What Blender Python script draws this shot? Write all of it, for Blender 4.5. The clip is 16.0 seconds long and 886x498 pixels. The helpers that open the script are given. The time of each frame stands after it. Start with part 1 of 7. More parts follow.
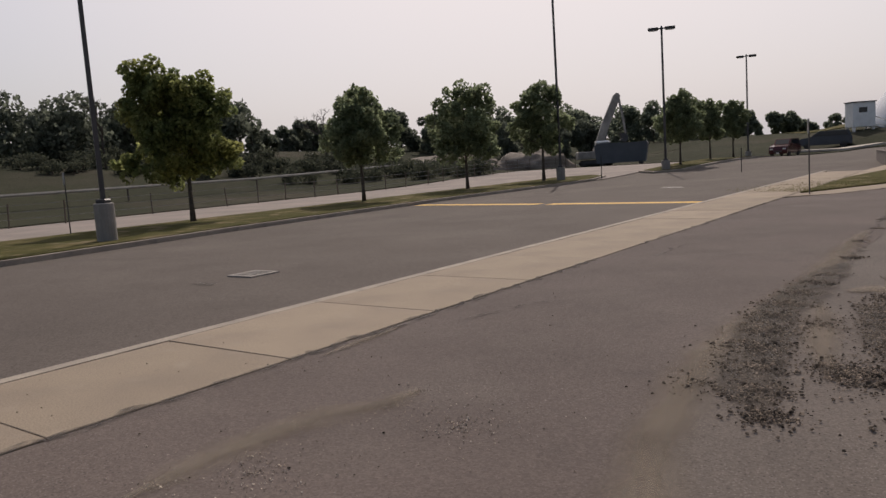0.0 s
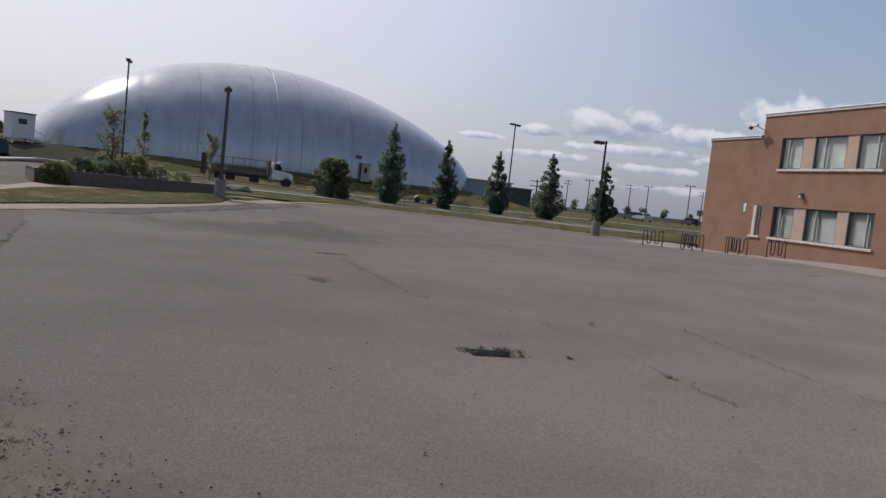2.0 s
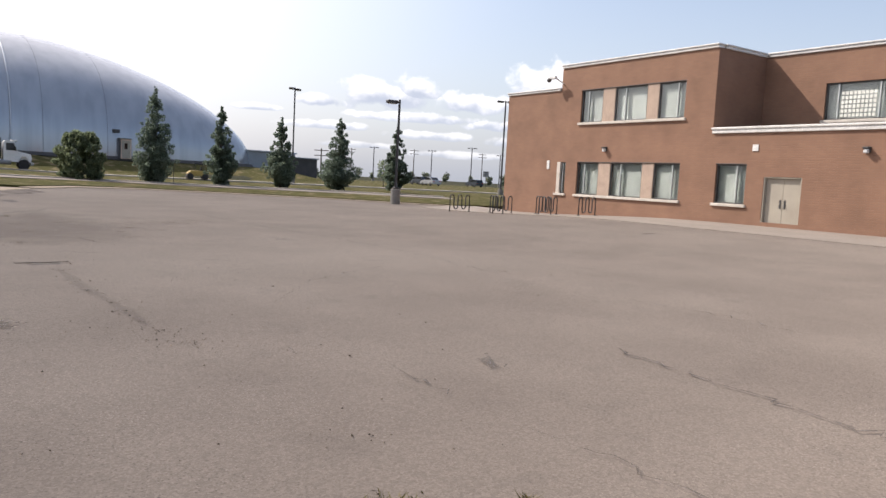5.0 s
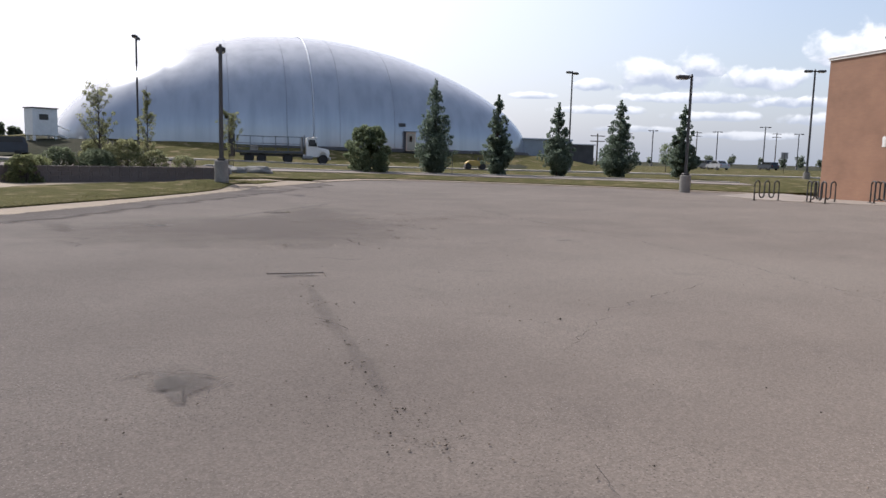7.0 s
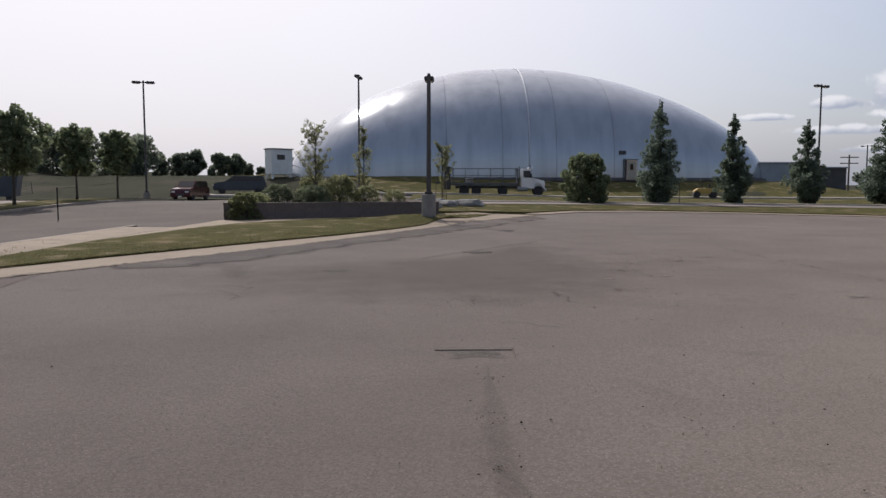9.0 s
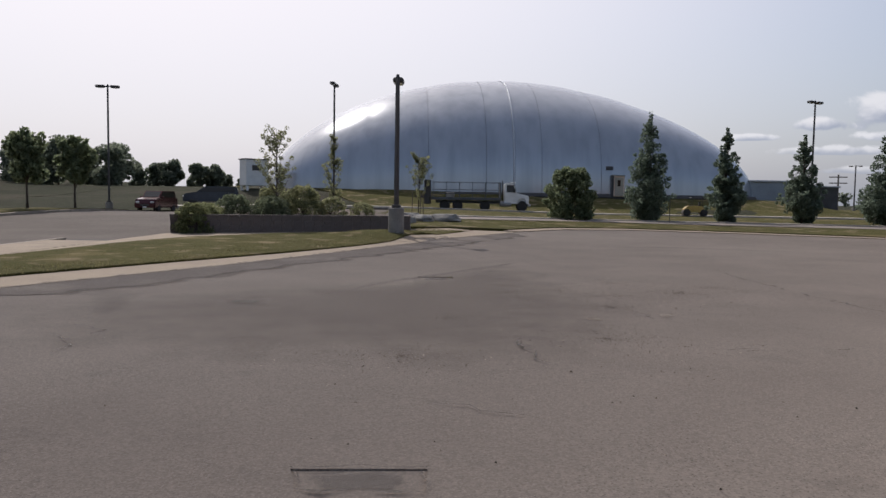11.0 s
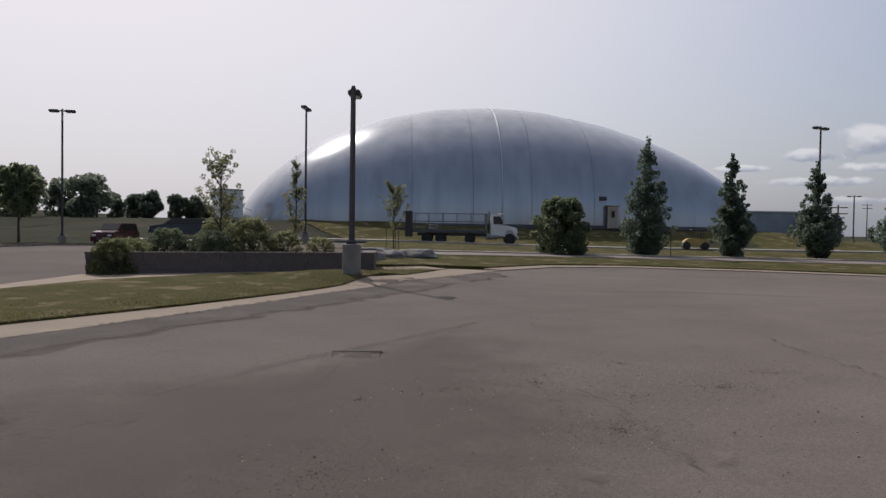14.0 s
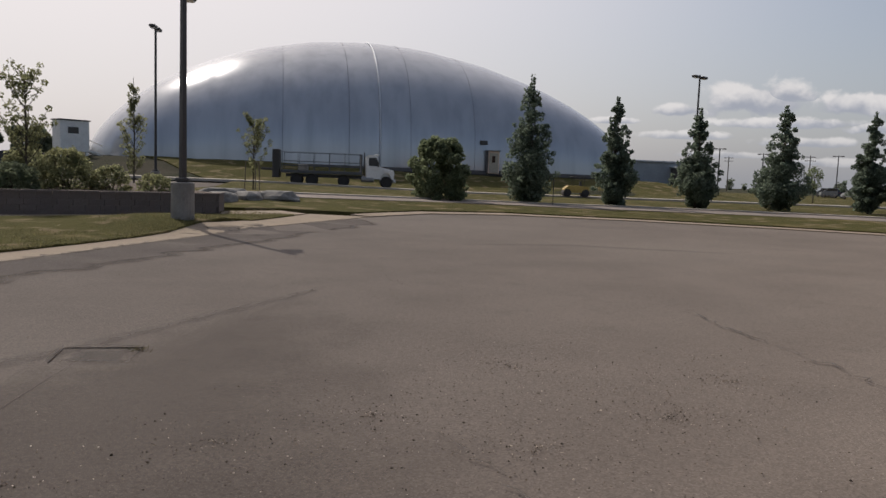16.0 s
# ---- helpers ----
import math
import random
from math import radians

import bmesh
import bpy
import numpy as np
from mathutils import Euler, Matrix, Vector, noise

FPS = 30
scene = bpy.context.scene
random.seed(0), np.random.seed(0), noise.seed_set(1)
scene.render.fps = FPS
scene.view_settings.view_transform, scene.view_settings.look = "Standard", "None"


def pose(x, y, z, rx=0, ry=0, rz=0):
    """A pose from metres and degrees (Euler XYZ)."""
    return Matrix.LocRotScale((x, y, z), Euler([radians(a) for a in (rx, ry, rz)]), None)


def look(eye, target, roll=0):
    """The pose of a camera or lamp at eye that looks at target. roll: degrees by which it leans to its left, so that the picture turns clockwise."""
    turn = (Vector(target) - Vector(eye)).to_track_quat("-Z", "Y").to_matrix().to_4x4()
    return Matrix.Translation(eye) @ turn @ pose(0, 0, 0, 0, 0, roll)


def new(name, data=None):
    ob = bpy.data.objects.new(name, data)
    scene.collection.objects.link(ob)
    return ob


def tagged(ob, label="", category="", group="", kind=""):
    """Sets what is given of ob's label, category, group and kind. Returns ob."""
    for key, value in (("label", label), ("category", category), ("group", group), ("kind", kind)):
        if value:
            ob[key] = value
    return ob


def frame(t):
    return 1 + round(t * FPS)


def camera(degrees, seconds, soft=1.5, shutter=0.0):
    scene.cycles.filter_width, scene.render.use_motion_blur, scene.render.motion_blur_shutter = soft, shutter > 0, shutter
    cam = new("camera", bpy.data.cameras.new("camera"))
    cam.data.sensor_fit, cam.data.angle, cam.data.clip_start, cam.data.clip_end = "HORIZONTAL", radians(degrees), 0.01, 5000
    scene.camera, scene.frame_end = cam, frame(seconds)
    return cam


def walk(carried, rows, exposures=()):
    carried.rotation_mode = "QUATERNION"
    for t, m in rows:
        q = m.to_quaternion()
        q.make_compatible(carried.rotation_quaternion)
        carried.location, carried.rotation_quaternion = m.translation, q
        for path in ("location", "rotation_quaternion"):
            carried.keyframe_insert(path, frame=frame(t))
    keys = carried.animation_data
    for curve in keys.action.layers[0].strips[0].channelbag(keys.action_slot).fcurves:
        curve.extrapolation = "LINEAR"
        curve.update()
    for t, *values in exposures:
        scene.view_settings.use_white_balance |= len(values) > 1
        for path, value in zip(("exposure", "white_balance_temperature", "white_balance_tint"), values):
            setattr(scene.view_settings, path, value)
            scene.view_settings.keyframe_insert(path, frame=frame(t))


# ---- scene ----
cam = camera(61.1, 16.0)
PATH = [
    (0, (3.705, -0.206, 1.721), (3.244, 1.727, 1.495), -3.8),
    (0.5, (3.995, 0.4, 1.709), (3.653, 2.355, 1.459), -1.7),
    (1, (4.445, 1.246, 1.669), (4.744, 3.21, 1.435), 1.1),
    (1.5, (4.86, 2.076, 1.736), (5.706, 3.88, 1.558), 4.8),
    (2, (5.466, 2.811, 1.757), (6.885, 4.214, 1.61), 6.2),
    (2.5, (6.245, 3.521, 1.687), (7.757, 4.828, 1.615), 6.5),
    (3, (6.928, 4.201, 1.632), (8.524, 5.405, 1.596), 5.8),
    (3.5, (7.541, 4.868, 1.657), (9.232, 5.934, 1.603), 4.9),
    (6, (10.277, 7.388, 1.625), (12.015, 8.353, 1.403), 2.6),
    (6.5, (10.857, 7.971, 1.632), (12.367, 9.264, 1.412), 1.5),
    (7, (11.393, 8.546, 1.662), (12.693, 10.047, 1.417), 1.5),
    (7.5, (11.879, 9.199, 1.69), (12.925, 10.887, 1.455), -0.2),
    (8, (12.361, 9.799, 1.665), (13.262, 11.574, 1.477), 0.2),
    (8.5, (12.828, 10.453, 1.65), (13.649, 12.268, 1.47), 0.1),
    (11, (15.204, 13.644, 1.569), (16.056, 15.448, 1.437), 0.9),
    (11.5, (15.722, 14.311, 1.551), (16.607, 16.1, 1.428), 1.1),
    (12, (16.221, 14.953, 1.58), (17.096, 16.747, 1.457), 0.4),
    (12.5, (16.665, 15.619, 1.594), (17.523, 17.422, 1.485), 0.8),
    (13, (17.094, 16.227, 1.631), (17.983, 18.016, 1.548), 1.7),
    (13.5, (17.571, 16.82, 1.655), (18.444, 18.618, 1.584), 0.8),
    (14, (18.055, 17.526, 1.686), (18.924, 19.327, 1.637), 0.8),
    (14.5, (18.629, 18.178, 1.683), (19.478, 19.988, 1.62), 0.2),
    (15, (19.056, 18.853, 1.638), (19.905, 20.663, 1.603), 0.1),
    (15.5, (19.683, 19.649, 1.676), (20.688, 21.376, 1.592), 0.6),
    (16, (20.224, 20.403, 1.582), (21.365, 22.035, 1.393), 2.1),
]
EXPOSURES = [(0.0, -0.2, 6800, 15), (1.0, -0.04, 6500, 14), (2.0, -0.12, 6100, 13), (3.5, 0.3, 6750, 13), (6.0, 0.80, 6250, 12), (7.0, 0.56, 6150, 12),
             (8.0, 0.12, 6250, 13), (11.0, 0.0, 6300, 13), (14.5, -0.26, 6300, 13), (15.5, -0.29, 6500, 12.5), (16.0, -0.15, 6700, 12)]
walk(cam, [(t, look(eye, target, roll)) for t, eye, target, roll in PATH], EXPOSURES)

# ---- light ----
SUN_AZ, SUN_EL = radians(92), radians(43)
sun_way = Vector((math.cos(SUN_AZ) * math.cos(SUN_EL), math.sin(SUN_AZ) * math.cos(SUN_EL), math.sin(SUN_EL)))
sun = new("sun", bpy.data.lights.new("sun", "SUN"))
sun.data.energy, sun.data.angle, sun.data.color = 3.55, radians(0.6), (1.0, 0.93, 0.84)
sun.matrix_world = look(sun_way * 200, (0, 0, 0))

world = bpy.data.worlds.new("sky")
scene.world = world
world.use_nodes = True
wn, wl = world.node_tree.nodes, world.node_tree.links
wn.clear()
w_out, w_bg = wn.new("ShaderNodeOutputWorld"), wn.new("ShaderNodeBackground")
w_sky = wn.new("ShaderNodeTexSky")
w_sky.sky_type, w_sky.sun_disc = "NISHITA", False
w_sky.sun_elevation, w_sky.sun_rotation = SUN_EL, radians(90) - SUN_AZ
w_sky.air_density, w_sky.dust_density, w_sky.ozone_density = 1.0, 4.0, 1.0
w_co, w_sep = wn.new("ShaderNodeTexCoord"), wn.new("ShaderNodeSeparateXYZ")
wl.new(w_co.outputs["Generated"], w_sep.inputs[0])


def w_math(op, a, b=None, c=None):
    n = wn.new("ShaderNodeMath")
    n.operation = op
    for i, v in enumerate((a, b, c)):
        if v is None:
            continue
        if isinstance(v, (int, float)):
            n.inputs[i].default_value = v
        else:
            wl.new(v, n.inputs[i])
    return n.outputs[0]


def w_mix(fac, a, b):
    n = wn.new("ShaderNodeMix")
    n.data_type = "RGBA"
    for sock, v in ((n.inputs[0], fac), (n.inputs[6], a), (n.inputs[7], b)):
        if isinstance(v, (int, float, tuple)):
            sock.default_value = v
        else:
            wl.new(v, sock)
    return n.outputs[2]


def w_range(v, lo, hi):
    n = wn.new("ShaderNodeMapRange")
    n.interpolation_type = "SMOOTHSTEP"
    wl.new(v, n.inputs[0])
    n.inputs[1].default_value, n.inputs[2].default_value = lo, hi
    return n.outputs[0]


def w_noise(scale, detail, stretch, warp=0.4, lift=0.0):
    mp, nz = wn.new("ShaderNodeMapping"), wn.new("ShaderNodeTexNoise")
    mp.inputs["Scale"].default_value, mp.inputs["Location"].default_value = (1, 1, stretch), (0.37, 0.11, lift)
    wl.new(w_co.outputs["Generated"], mp.inputs[0])
    wl.new(mp.outputs[0], nz.inputs["Vector"])
    nz.inputs["Scale"].default_value, nz.inputs["Detail"].default_value, nz.inputs["Distortion"].default_value = scale, detail, warp
    return nz.outputs[0]


# haze whitens the low sky and the side of the sun; fair-weather cumulus stands low in the south-east
w_dot = wn.new("ShaderNodeVectorMath")
w_dot.operation = "DOT_PRODUCT"
wl.new(w_co.outputs["Generated"], w_dot.inputs[0])
w_dot.inputs[1].default_value = sun_way
haze = w_math("MULTIPLY", w_range(w_dot.outputs["Value"], 0.36, 1.0), 0.92)
hazy = w_mix(haze, w_sky.outputs[0], (7.6, 7.2, 7.3, 1))
low = w_math("SUBTRACT", 1.0, w_range(w_sep.outputs[2], 0.0, 0.32))
hazy = w_mix(w_math("MULTIPLY", low, 0.42), hazy, (4.4, 4.8, 5.6, 1))
hazy = w_mix(0.12, hazy, (5.4, 5.9, 6.9, 1))
w_az, w_el = w_math("ARCTAN2", w_sep.outputs[1], w_sep.outputs[0]), w_math("ARCSINE", w_sep.outputs[2])
puff, wisp = w_noise(34.0, 6.0, 1.3, 0.3), w_noise(9.0, 4.0, 3.5, 0.2)


def heap_of_cloud(az, el, wide, high):
    """How deep inside a cumulus (1 in its middle, 0 at its rim, with a flatter foot) and how high up in it; degrees."""
    a = w_math("DIVIDE", w_math("SUBTRACT", w_az, radians(az)), radians(wide))
    e = w_math("DIVIDE", w_math("SUBTRACT", w_el, radians(el)), radians(high))
    foot = w_math("MULTIPLY", w_math("MINIMUM", e, 0.0), 1.7)
    top = w_math("ADD", w_math("MAXIMUM", e, 0.0), foot)
    return w_math("SUBTRACT", 1.0, w_math("SQRT", w_math("ADD", w_math("MULTIPLY", a, a), w_math("MULTIPLY", top, top)))), e


body, lift = None, None
for az, el, wide, high in ((33.2, 6.0, 4.0, 1.6), (31.2, 6.5, 2.2, 1.4), (38.2, 5.4, 2.0, 0.7), (26.4, 5.7, 3.4, 1.2), (21.2, 7.2, 3.0, 1.9), (17.0, 7.0, 3.6, 1.7), (11.0, 6.4, 4.0, 1.8),
                           (30.5, 4.5, 5.4, 0.55), (24.6, 4.2, 3.4, 0.6), (37.5, 3.6, 3.6, 0.45), (30.0, 3.2, 4.2, 0.5), (22.5, 3.0, 4.2, 0.6), (35.6, 2.3, 4.0, 0.4), (27.5, 1.9, 4.6, 0.4), (42.6, 4.6, 1.8, 0.35), (5.0, 5.0, 4.0, 1.4), (14.0, 3.6, 5.0, 0.8)):
    one, e = heap_of_cloud(az, el, wide, high)
    if body is None:
        body, lift = one, e
        continue
    lift = w_math("MULTIPLY_ADD", w_math("GREATER_THAN", one, body), w_math("SUBTRACT", e, lift), lift)
    body = w_math("MAXIMUM", body, one)
edge = w_math("ADD", w_math("MULTIPLY_ADD", puff, 1.7, -0.85), w_math("MULTIPLY_ADD", wisp, 0.9, -0.5))
# low banks far off are thin
cloud = w_math("MULTIPLY", w_range(w_math("ADD", body, edge), -0.06, 0.36), w_math("MULTIPLY_ADD", w_range(w_el, radians(2.0), radians(5.0)), 0.40, 0.58))
# bright crowns, grey flat undersides
shade = w_range(w_math("ADD", lift, w_math("MULTIPLY_ADD", puff, 2.6, -1.3)), -0.5, 0.75)
cloud_colour = w_mix(shade, (3.2, 3.5, 4.15, 1), (6.5, 6.5, 6.6, 1))
wl.new(w_mix(cloud, hazy, cloud_colour), w_bg.inputs[0])
w_bg.inputs[1].default_value = 0.119
wl.new(w_bg.outputs[0], w_out.inputs[0])

# ---- materials ----
def mat(name, a, b=None, scale=3.0, fine=60.0, rough=0.8, metal=0.0, bump=0.25, dist=0.01, spread=(0.35, 0.65), island=0.0, obj_random=0.0, spec=0.5, grain=0.28):
    """Two tones mixed by a coarse noise, a fine grain over them, and a fine relief."""
    b = b or tuple(c * 0.75 for c in a)
    m = bpy.data.materials.new(name)
    m.use_nodes = True
    n, l = m.node_tree.nodes, m.node_tree.links
    p = n["Principled BSDF"]
    p.inputs["Roughness"].default_value, p.inputs["Metallic"].default_value = rough, metal
    p.inputs["Specular IOR Level"].default_value = spec
    co, n1, n2 = n.new("ShaderNodeTexCoord"), n.new("ShaderNodeTexNoise"), n.new("ShaderNodeTexNoise")
    for z, s, d in ((n1, scale, 5.0), (n2, fine, 3.0)):
        l.new(co.outputs["Object"], z.inputs["Vector"])
        z.inputs["Scale"].default_value, z.inputs["Detail"].default_value = s, d
    r = n.new("ShaderNodeMapRange")
    l.new(n1.outputs[0], r.inputs[0])
    r.inputs[1].default_value, r.inputs[2].default_value = spread
    mx = n.new("ShaderNodeMix")
    mx.data_type = "RGBA"
    l.new(r.outputs[0], mx.inputs[0])
    mx.inputs[6].default_value, mx.inputs[7].default_value = (*a, 1), (*b, 1)
    hs = n.new("ShaderNodeHueSaturation")
    l.new(mx.outputs[2], hs.inputs["Color"])
    g = n.new("ShaderNodeMapRange")
    l.new(n2.outputs[0], g.inputs[0])
    g.inputs[1].default_value, g.inputs[2].default_value, g.inputs[3].default_value, g.inputs[4].default_value = 0.25, 0.75, 1 - grain, 1 + grain
    value = g.outputs[0]
    for amount, node, sock in ((island, "ShaderNodeNewGeometry", "Random Per Island"), (obj_random, "ShaderNodeObjectInfo", "Random")):
        if amount:
            src, rr, mu = n.new(node), n.new("ShaderNodeMapRange"), n.new("ShaderNodeMath")
            l.new(src.outputs[sock], rr.inputs[0])
            rr.inputs[3].default_value, rr.inputs[4].default_value = 1 - amount, 1 + amount
            mu.operation = "MULTIPLY"
            l.new(value, mu.inputs[0]), l.new(rr.outputs[0], mu.inputs[1])
            value = mu.outputs[0]
    l.new(value, hs.inputs["Value"])
    l.new(hs.outputs[0], p.inputs["Base Color"])
    if bump:
        bp = n.new("ShaderNodeBump")
        bp.inputs["Strength"].default_value, bp.inputs["Distance"].default_value = bump, dist
        l.new(n2.outputs[0], bp.inputs["Height"])
        l.new(bp.outputs[0], p.inputs["Normal"])
    return m


def layer(m, colour, scale, lo, hi, amount=1.0, stretch=(1, 1, 1), detail=4.0):
    """Lays stains of another colour over a material, where a stretched noise is high."""
    n, l = m.node_tree.nodes, m.node_tree.links
    p = n["Principled BSDF"]
    was = p.inputs["Base Color"].links[0].from_socket
    co, mp, nz, r, mx = (n.new("ShaderNode" + k) for k in ("TexCoord", "Mapping", "TexNoise", "MapRange", "Mix"))
    mx.data_type = "RGBA"
    mp.inputs["Scale"].default_value = stretch
    l.new(co.outputs["Object"], mp.inputs[0]), l.new(mp.outputs[0], nz.inputs["Vector"])
    nz.inputs["Scale"].default_value, nz.inputs["Detail"].default_value = scale, detail
    l.new(nz.outputs[0], r.inputs[0])
    r.inputs[1].default_value, r.inputs[2].default_value, r.inputs[4].default_value = lo, hi, amount
    l.new(r.outputs[0], mx.inputs[0]), l.new(was, mx.inputs[6])
    mx.inputs[7].default_value = (*colour, 1)
    l.new(mx.outputs[2], p.inputs["Base Color"])
    return m


def speckle(m, colour, scale, size, amount=1.0, patch=0.0):
    """Small grains of another colour, as stone chips that show in asphalt; with patch they thin out in places of that scale."""
    n, l = m.node_tree.nodes, m.node_tree.links
    p = n["Principled BSDF"]
    was = p.inputs["Base Color"].links[0].from_socket
    co, vo, r, mx = (n.new("ShaderNode" + k) for k in ("TexCoord", "TexVoronoi", "MapRange", "Mix"))
    mx.data_type = "RGBA"
    l.new(co.outputs["Object"], vo.inputs["Vector"])
    vo.inputs["Scale"].default_value = scale
    l.new(vo.outputs["Distance"], r.inputs[0])
    r.inputs[1].default_value, r.inputs[2].default_value, r.inputs[3].default_value, r.inputs[4].default_value = size, size * 0.6, 0.0, amount
    fac = r.outputs[0]
    if patch:
        nz, r2, mu = n.new("ShaderNodeTexNoise"), n.new("ShaderNodeMapRange"), n.new("ShaderNodeMath")
        l.new(co.outputs["Object"], nz.inputs["Vector"])
        nz.inputs["Scale"].default_value, nz.inputs["Detail"].default_value = patch, 4
        l.new(nz.outputs[0], r2.inputs[0])
        r2.inputs[1].default_value, r2.inputs[2].default_value, r2.inputs[3].default_value = 0.42, 0.60, 0.12
        mu.operation = "MULTIPLY"
        l.new(fac, mu.inputs[0]), l.new(r2.outputs[0], mu.inputs[1])
        fac = mu.outputs[0]
    l.new(fac, mx.inputs[0]), l.new(was, mx.inputs[6])
    mx.inputs[7].default_value = (*colour, 1)
    l.new(mx.outputs[2], p.inputs["Base Color"])
    return m



def chips(m, scale, lo, hi):
    """Broken stone in the binder: each small cell a little lighter or darker."""
    n, l = m.node_tree.nodes, m.node_tree.links
    p = n["Principled BSDF"]
    was = p.inputs["Base Color"].links[0].from_socket
    co, vo, sp, r, hs = (n.new("ShaderNode" + k) for k in ("TexCoord", "TexVoronoi", "SeparateColor", "MapRange", "HueSaturation"))
    l.new(co.outputs["Object"], vo.inputs["Vector"])
    vo.inputs["Scale"].default_value = scale
    l.new(vo.outputs["Color"], sp.inputs[0]), l.new(sp.outputs[0], r.inputs[0])
    r.inputs[3].default_value, r.inputs[4].default_value = lo, hi
    l.new(r.outputs[0], hs.inputs["Value"]), l.new(was, hs.inputs["Color"])
    l.new(hs.outputs[0], p.inputs["Base Color"])
    return m


def thin(m, amount=0.55):
    """Lets light through leaves."""
    n, l = m.node_tree.nodes, m.node_tree.links
    p, out = n["Principled BSDF"], n["Material Output"]
    tr, mx, hs = n.new("ShaderNodeBsdfTranslucent"), n.new("ShaderNodeMixShader"), n.new("ShaderNodeHueSaturation")
    l.new(p.inputs["Base Color"].links[0].from_socket, hs.inputs["Color"])
    hs.inputs["Value"].default_value, hs.inputs["Saturation"].default_value = 2.0, 0.9
    l.new(hs.outputs[0], tr.inputs["Color"])
    mx.inputs[0].default_value = amount
    l.new(p.outputs[0], mx.inputs[1]), l.new(tr.outputs[0], mx.inputs[2]), l.new(mx.outputs[0], out.inputs[0])
    return m


def airy(m, scale, lo, hi, most=1.0):
    """Breaks a thin stain up, so that what lies under it shows; it thins out towards its rim by the attribute 'fade'."""
    n, l = m.node_tree.nodes, m.node_tree.links
    p, out = n["Principled BSDF"], n["Material Output"]
    co, nz, r, at, mu, tp, mx = (n.new("ShaderNode" + k) for k in ("TexCoord", "TexNoise", "MapRange", "Attribute", "Math", "BsdfTransparent", "MixShader"))
    l.new(co.outputs["Object"], nz.inputs["Vector"])
    nz.inputs["Scale"].default_value, nz.inputs["Detail"].default_value = scale, 6
    at.attribute_name = "fade"
    ad = n.new("ShaderNodeMath")
    ad.operation = "MULTIPLY_ADD"
    l.new(at.outputs["Fac"], ad.inputs[0])
    ad.inputs[1].default_value = 0.9
    l.new(nz.outputs[0], ad.inputs[2])
    l.new(ad.outputs[0], r.inputs[0])
    r.inputs[1].default_value, r.inputs[2].default_value, r.inputs[4].default_value = lo + 0.45, hi + 0.45, most
    l.new(r.outputs[0], mx.inputs[0])
    l.new(tp.outputs[0], mx.inputs[1]), l.new(p.outputs[0], mx.inputs[2]), l.new(mx.outputs[0], out.inputs[0])
    return m


M = {}
M["asphalt"] = layer(layer(mat("old_asphalt", (0.222, 0.182, 0.150), (0.190, 0.155, 0.128), 0.5, 60, 0.95, bump=0.45, dist=0.010, spec=0.15, grain=0.12), (0.252, 0.210, 0.173), 0.10, 0.48, 0.66, 0.7), (0.135, 0.112, 0.095), 1.6, 0.58, 0.80, 0.4)
M["asphalt_dark"] = layer(layer(mat("darker_asphalt", (0.205, 0.160, 0.134), (0.174, 0.136, 0.114), 0.5, 60, 0.95, bump=0.45, dist=0.010, spec=0.15, grain=0.12), (0.240, 0.196, 0.160), 0.6, 0.54, 0.74, 0.6), (0.110, 0.092, 0.081), 1.7, 0.60, 0.80, 0.4)
M["asphalt_edge"] = layer(mat("edge_asphalt", (0.172, 0.141, 0.12), (0.145, 0.119, 0.102), 0.6, 60, 0.95, bump=0.45, dist=0.010, spec=0.15, grain=0.12), (0.235, 0.196, 0.16), 0.7, 0.52, 0.7, 0.8)
for key in ("asphalt", "asphalt_dark", "asphalt_edge"):
    chips(M[key], 58, 0.86, 1.14)
    chips(M[key], 130, 0.92, 1.08)
    speckle(M[key], (0.44, 0.375, 0.32), 41, 0.26, 0.45, 0.45)
    speckle(M[key], (0.055, 0.046, 0.040), 33, 0.27, 0.55, 0.4)
    M[key].node_tree.nodes["Principled BSDF"].inputs["Diffuse Roughness"].default_value = 0.7
M["edge_band"] = airy(M["asphalt_edge"].copy(), 1.1, 0.05, 0.55, 0.9)
M["road"] = layer(mat("road_asphalt", (0.100, 0.083, 0.072), (0.084, 0.069, 0.060), 0.3, 80, 0.95, bump=0.4, dist=0.006, spec=0.2), (0.125, 0.105, 0.090), 0.2, 0.52, 0.7, 0.6)
chips(M["road"], 40, 0.8, 1.2)
layer(M["road"], (0.066, 0.055, 0.048), 0.5, 0.58, 0.75, 0.5, (0.6, 1.4, 1))
# also colours the blot that stands for the lamp head's shadow
M["patch"] = airy(chips(mat("sunken_asphalt_and_shadow", (0.092, 0.080, 0.073), (0.072, 0.063, 0.058), 2.0, 80, 0.9, bump=0.8, dist=0.01), 95, 0.7, 1.3), 7.0, 0.42, 0.66, 0.42)
M["crack"] = mat("crack_dirt", (0.062, 0.052, 0.046), (0.040, 0.034, 0.030), 5.0, 60, 0.95)
M["hole"] = airy(mat("sunken_drain_patch", (0.075, 0.062, 0.052), (0.060, 0.046, 0.036), 6.0, 60, 0.95), 5.0, -0.45, -0.15, 0.95)
M["crack_thin"] = airy(mat("crack_soil", (0.066, 0.056, 0.050), (0.045, 0.038, 0.034), 5.0, 60, 0.95), 4.0, -0.10, 0.15, 0.6)
M["gravel_bed"] = airy(chips(mat("dark_gravel_bed", (0.098, 0.078, 0.061), (0.056, 0.046, 0.038), 3.0, 45, 0.95, bump=1.0, dist=0.03), 36, 0.45, 1.7), 4.2, 0.36, 0.95, 0.65)
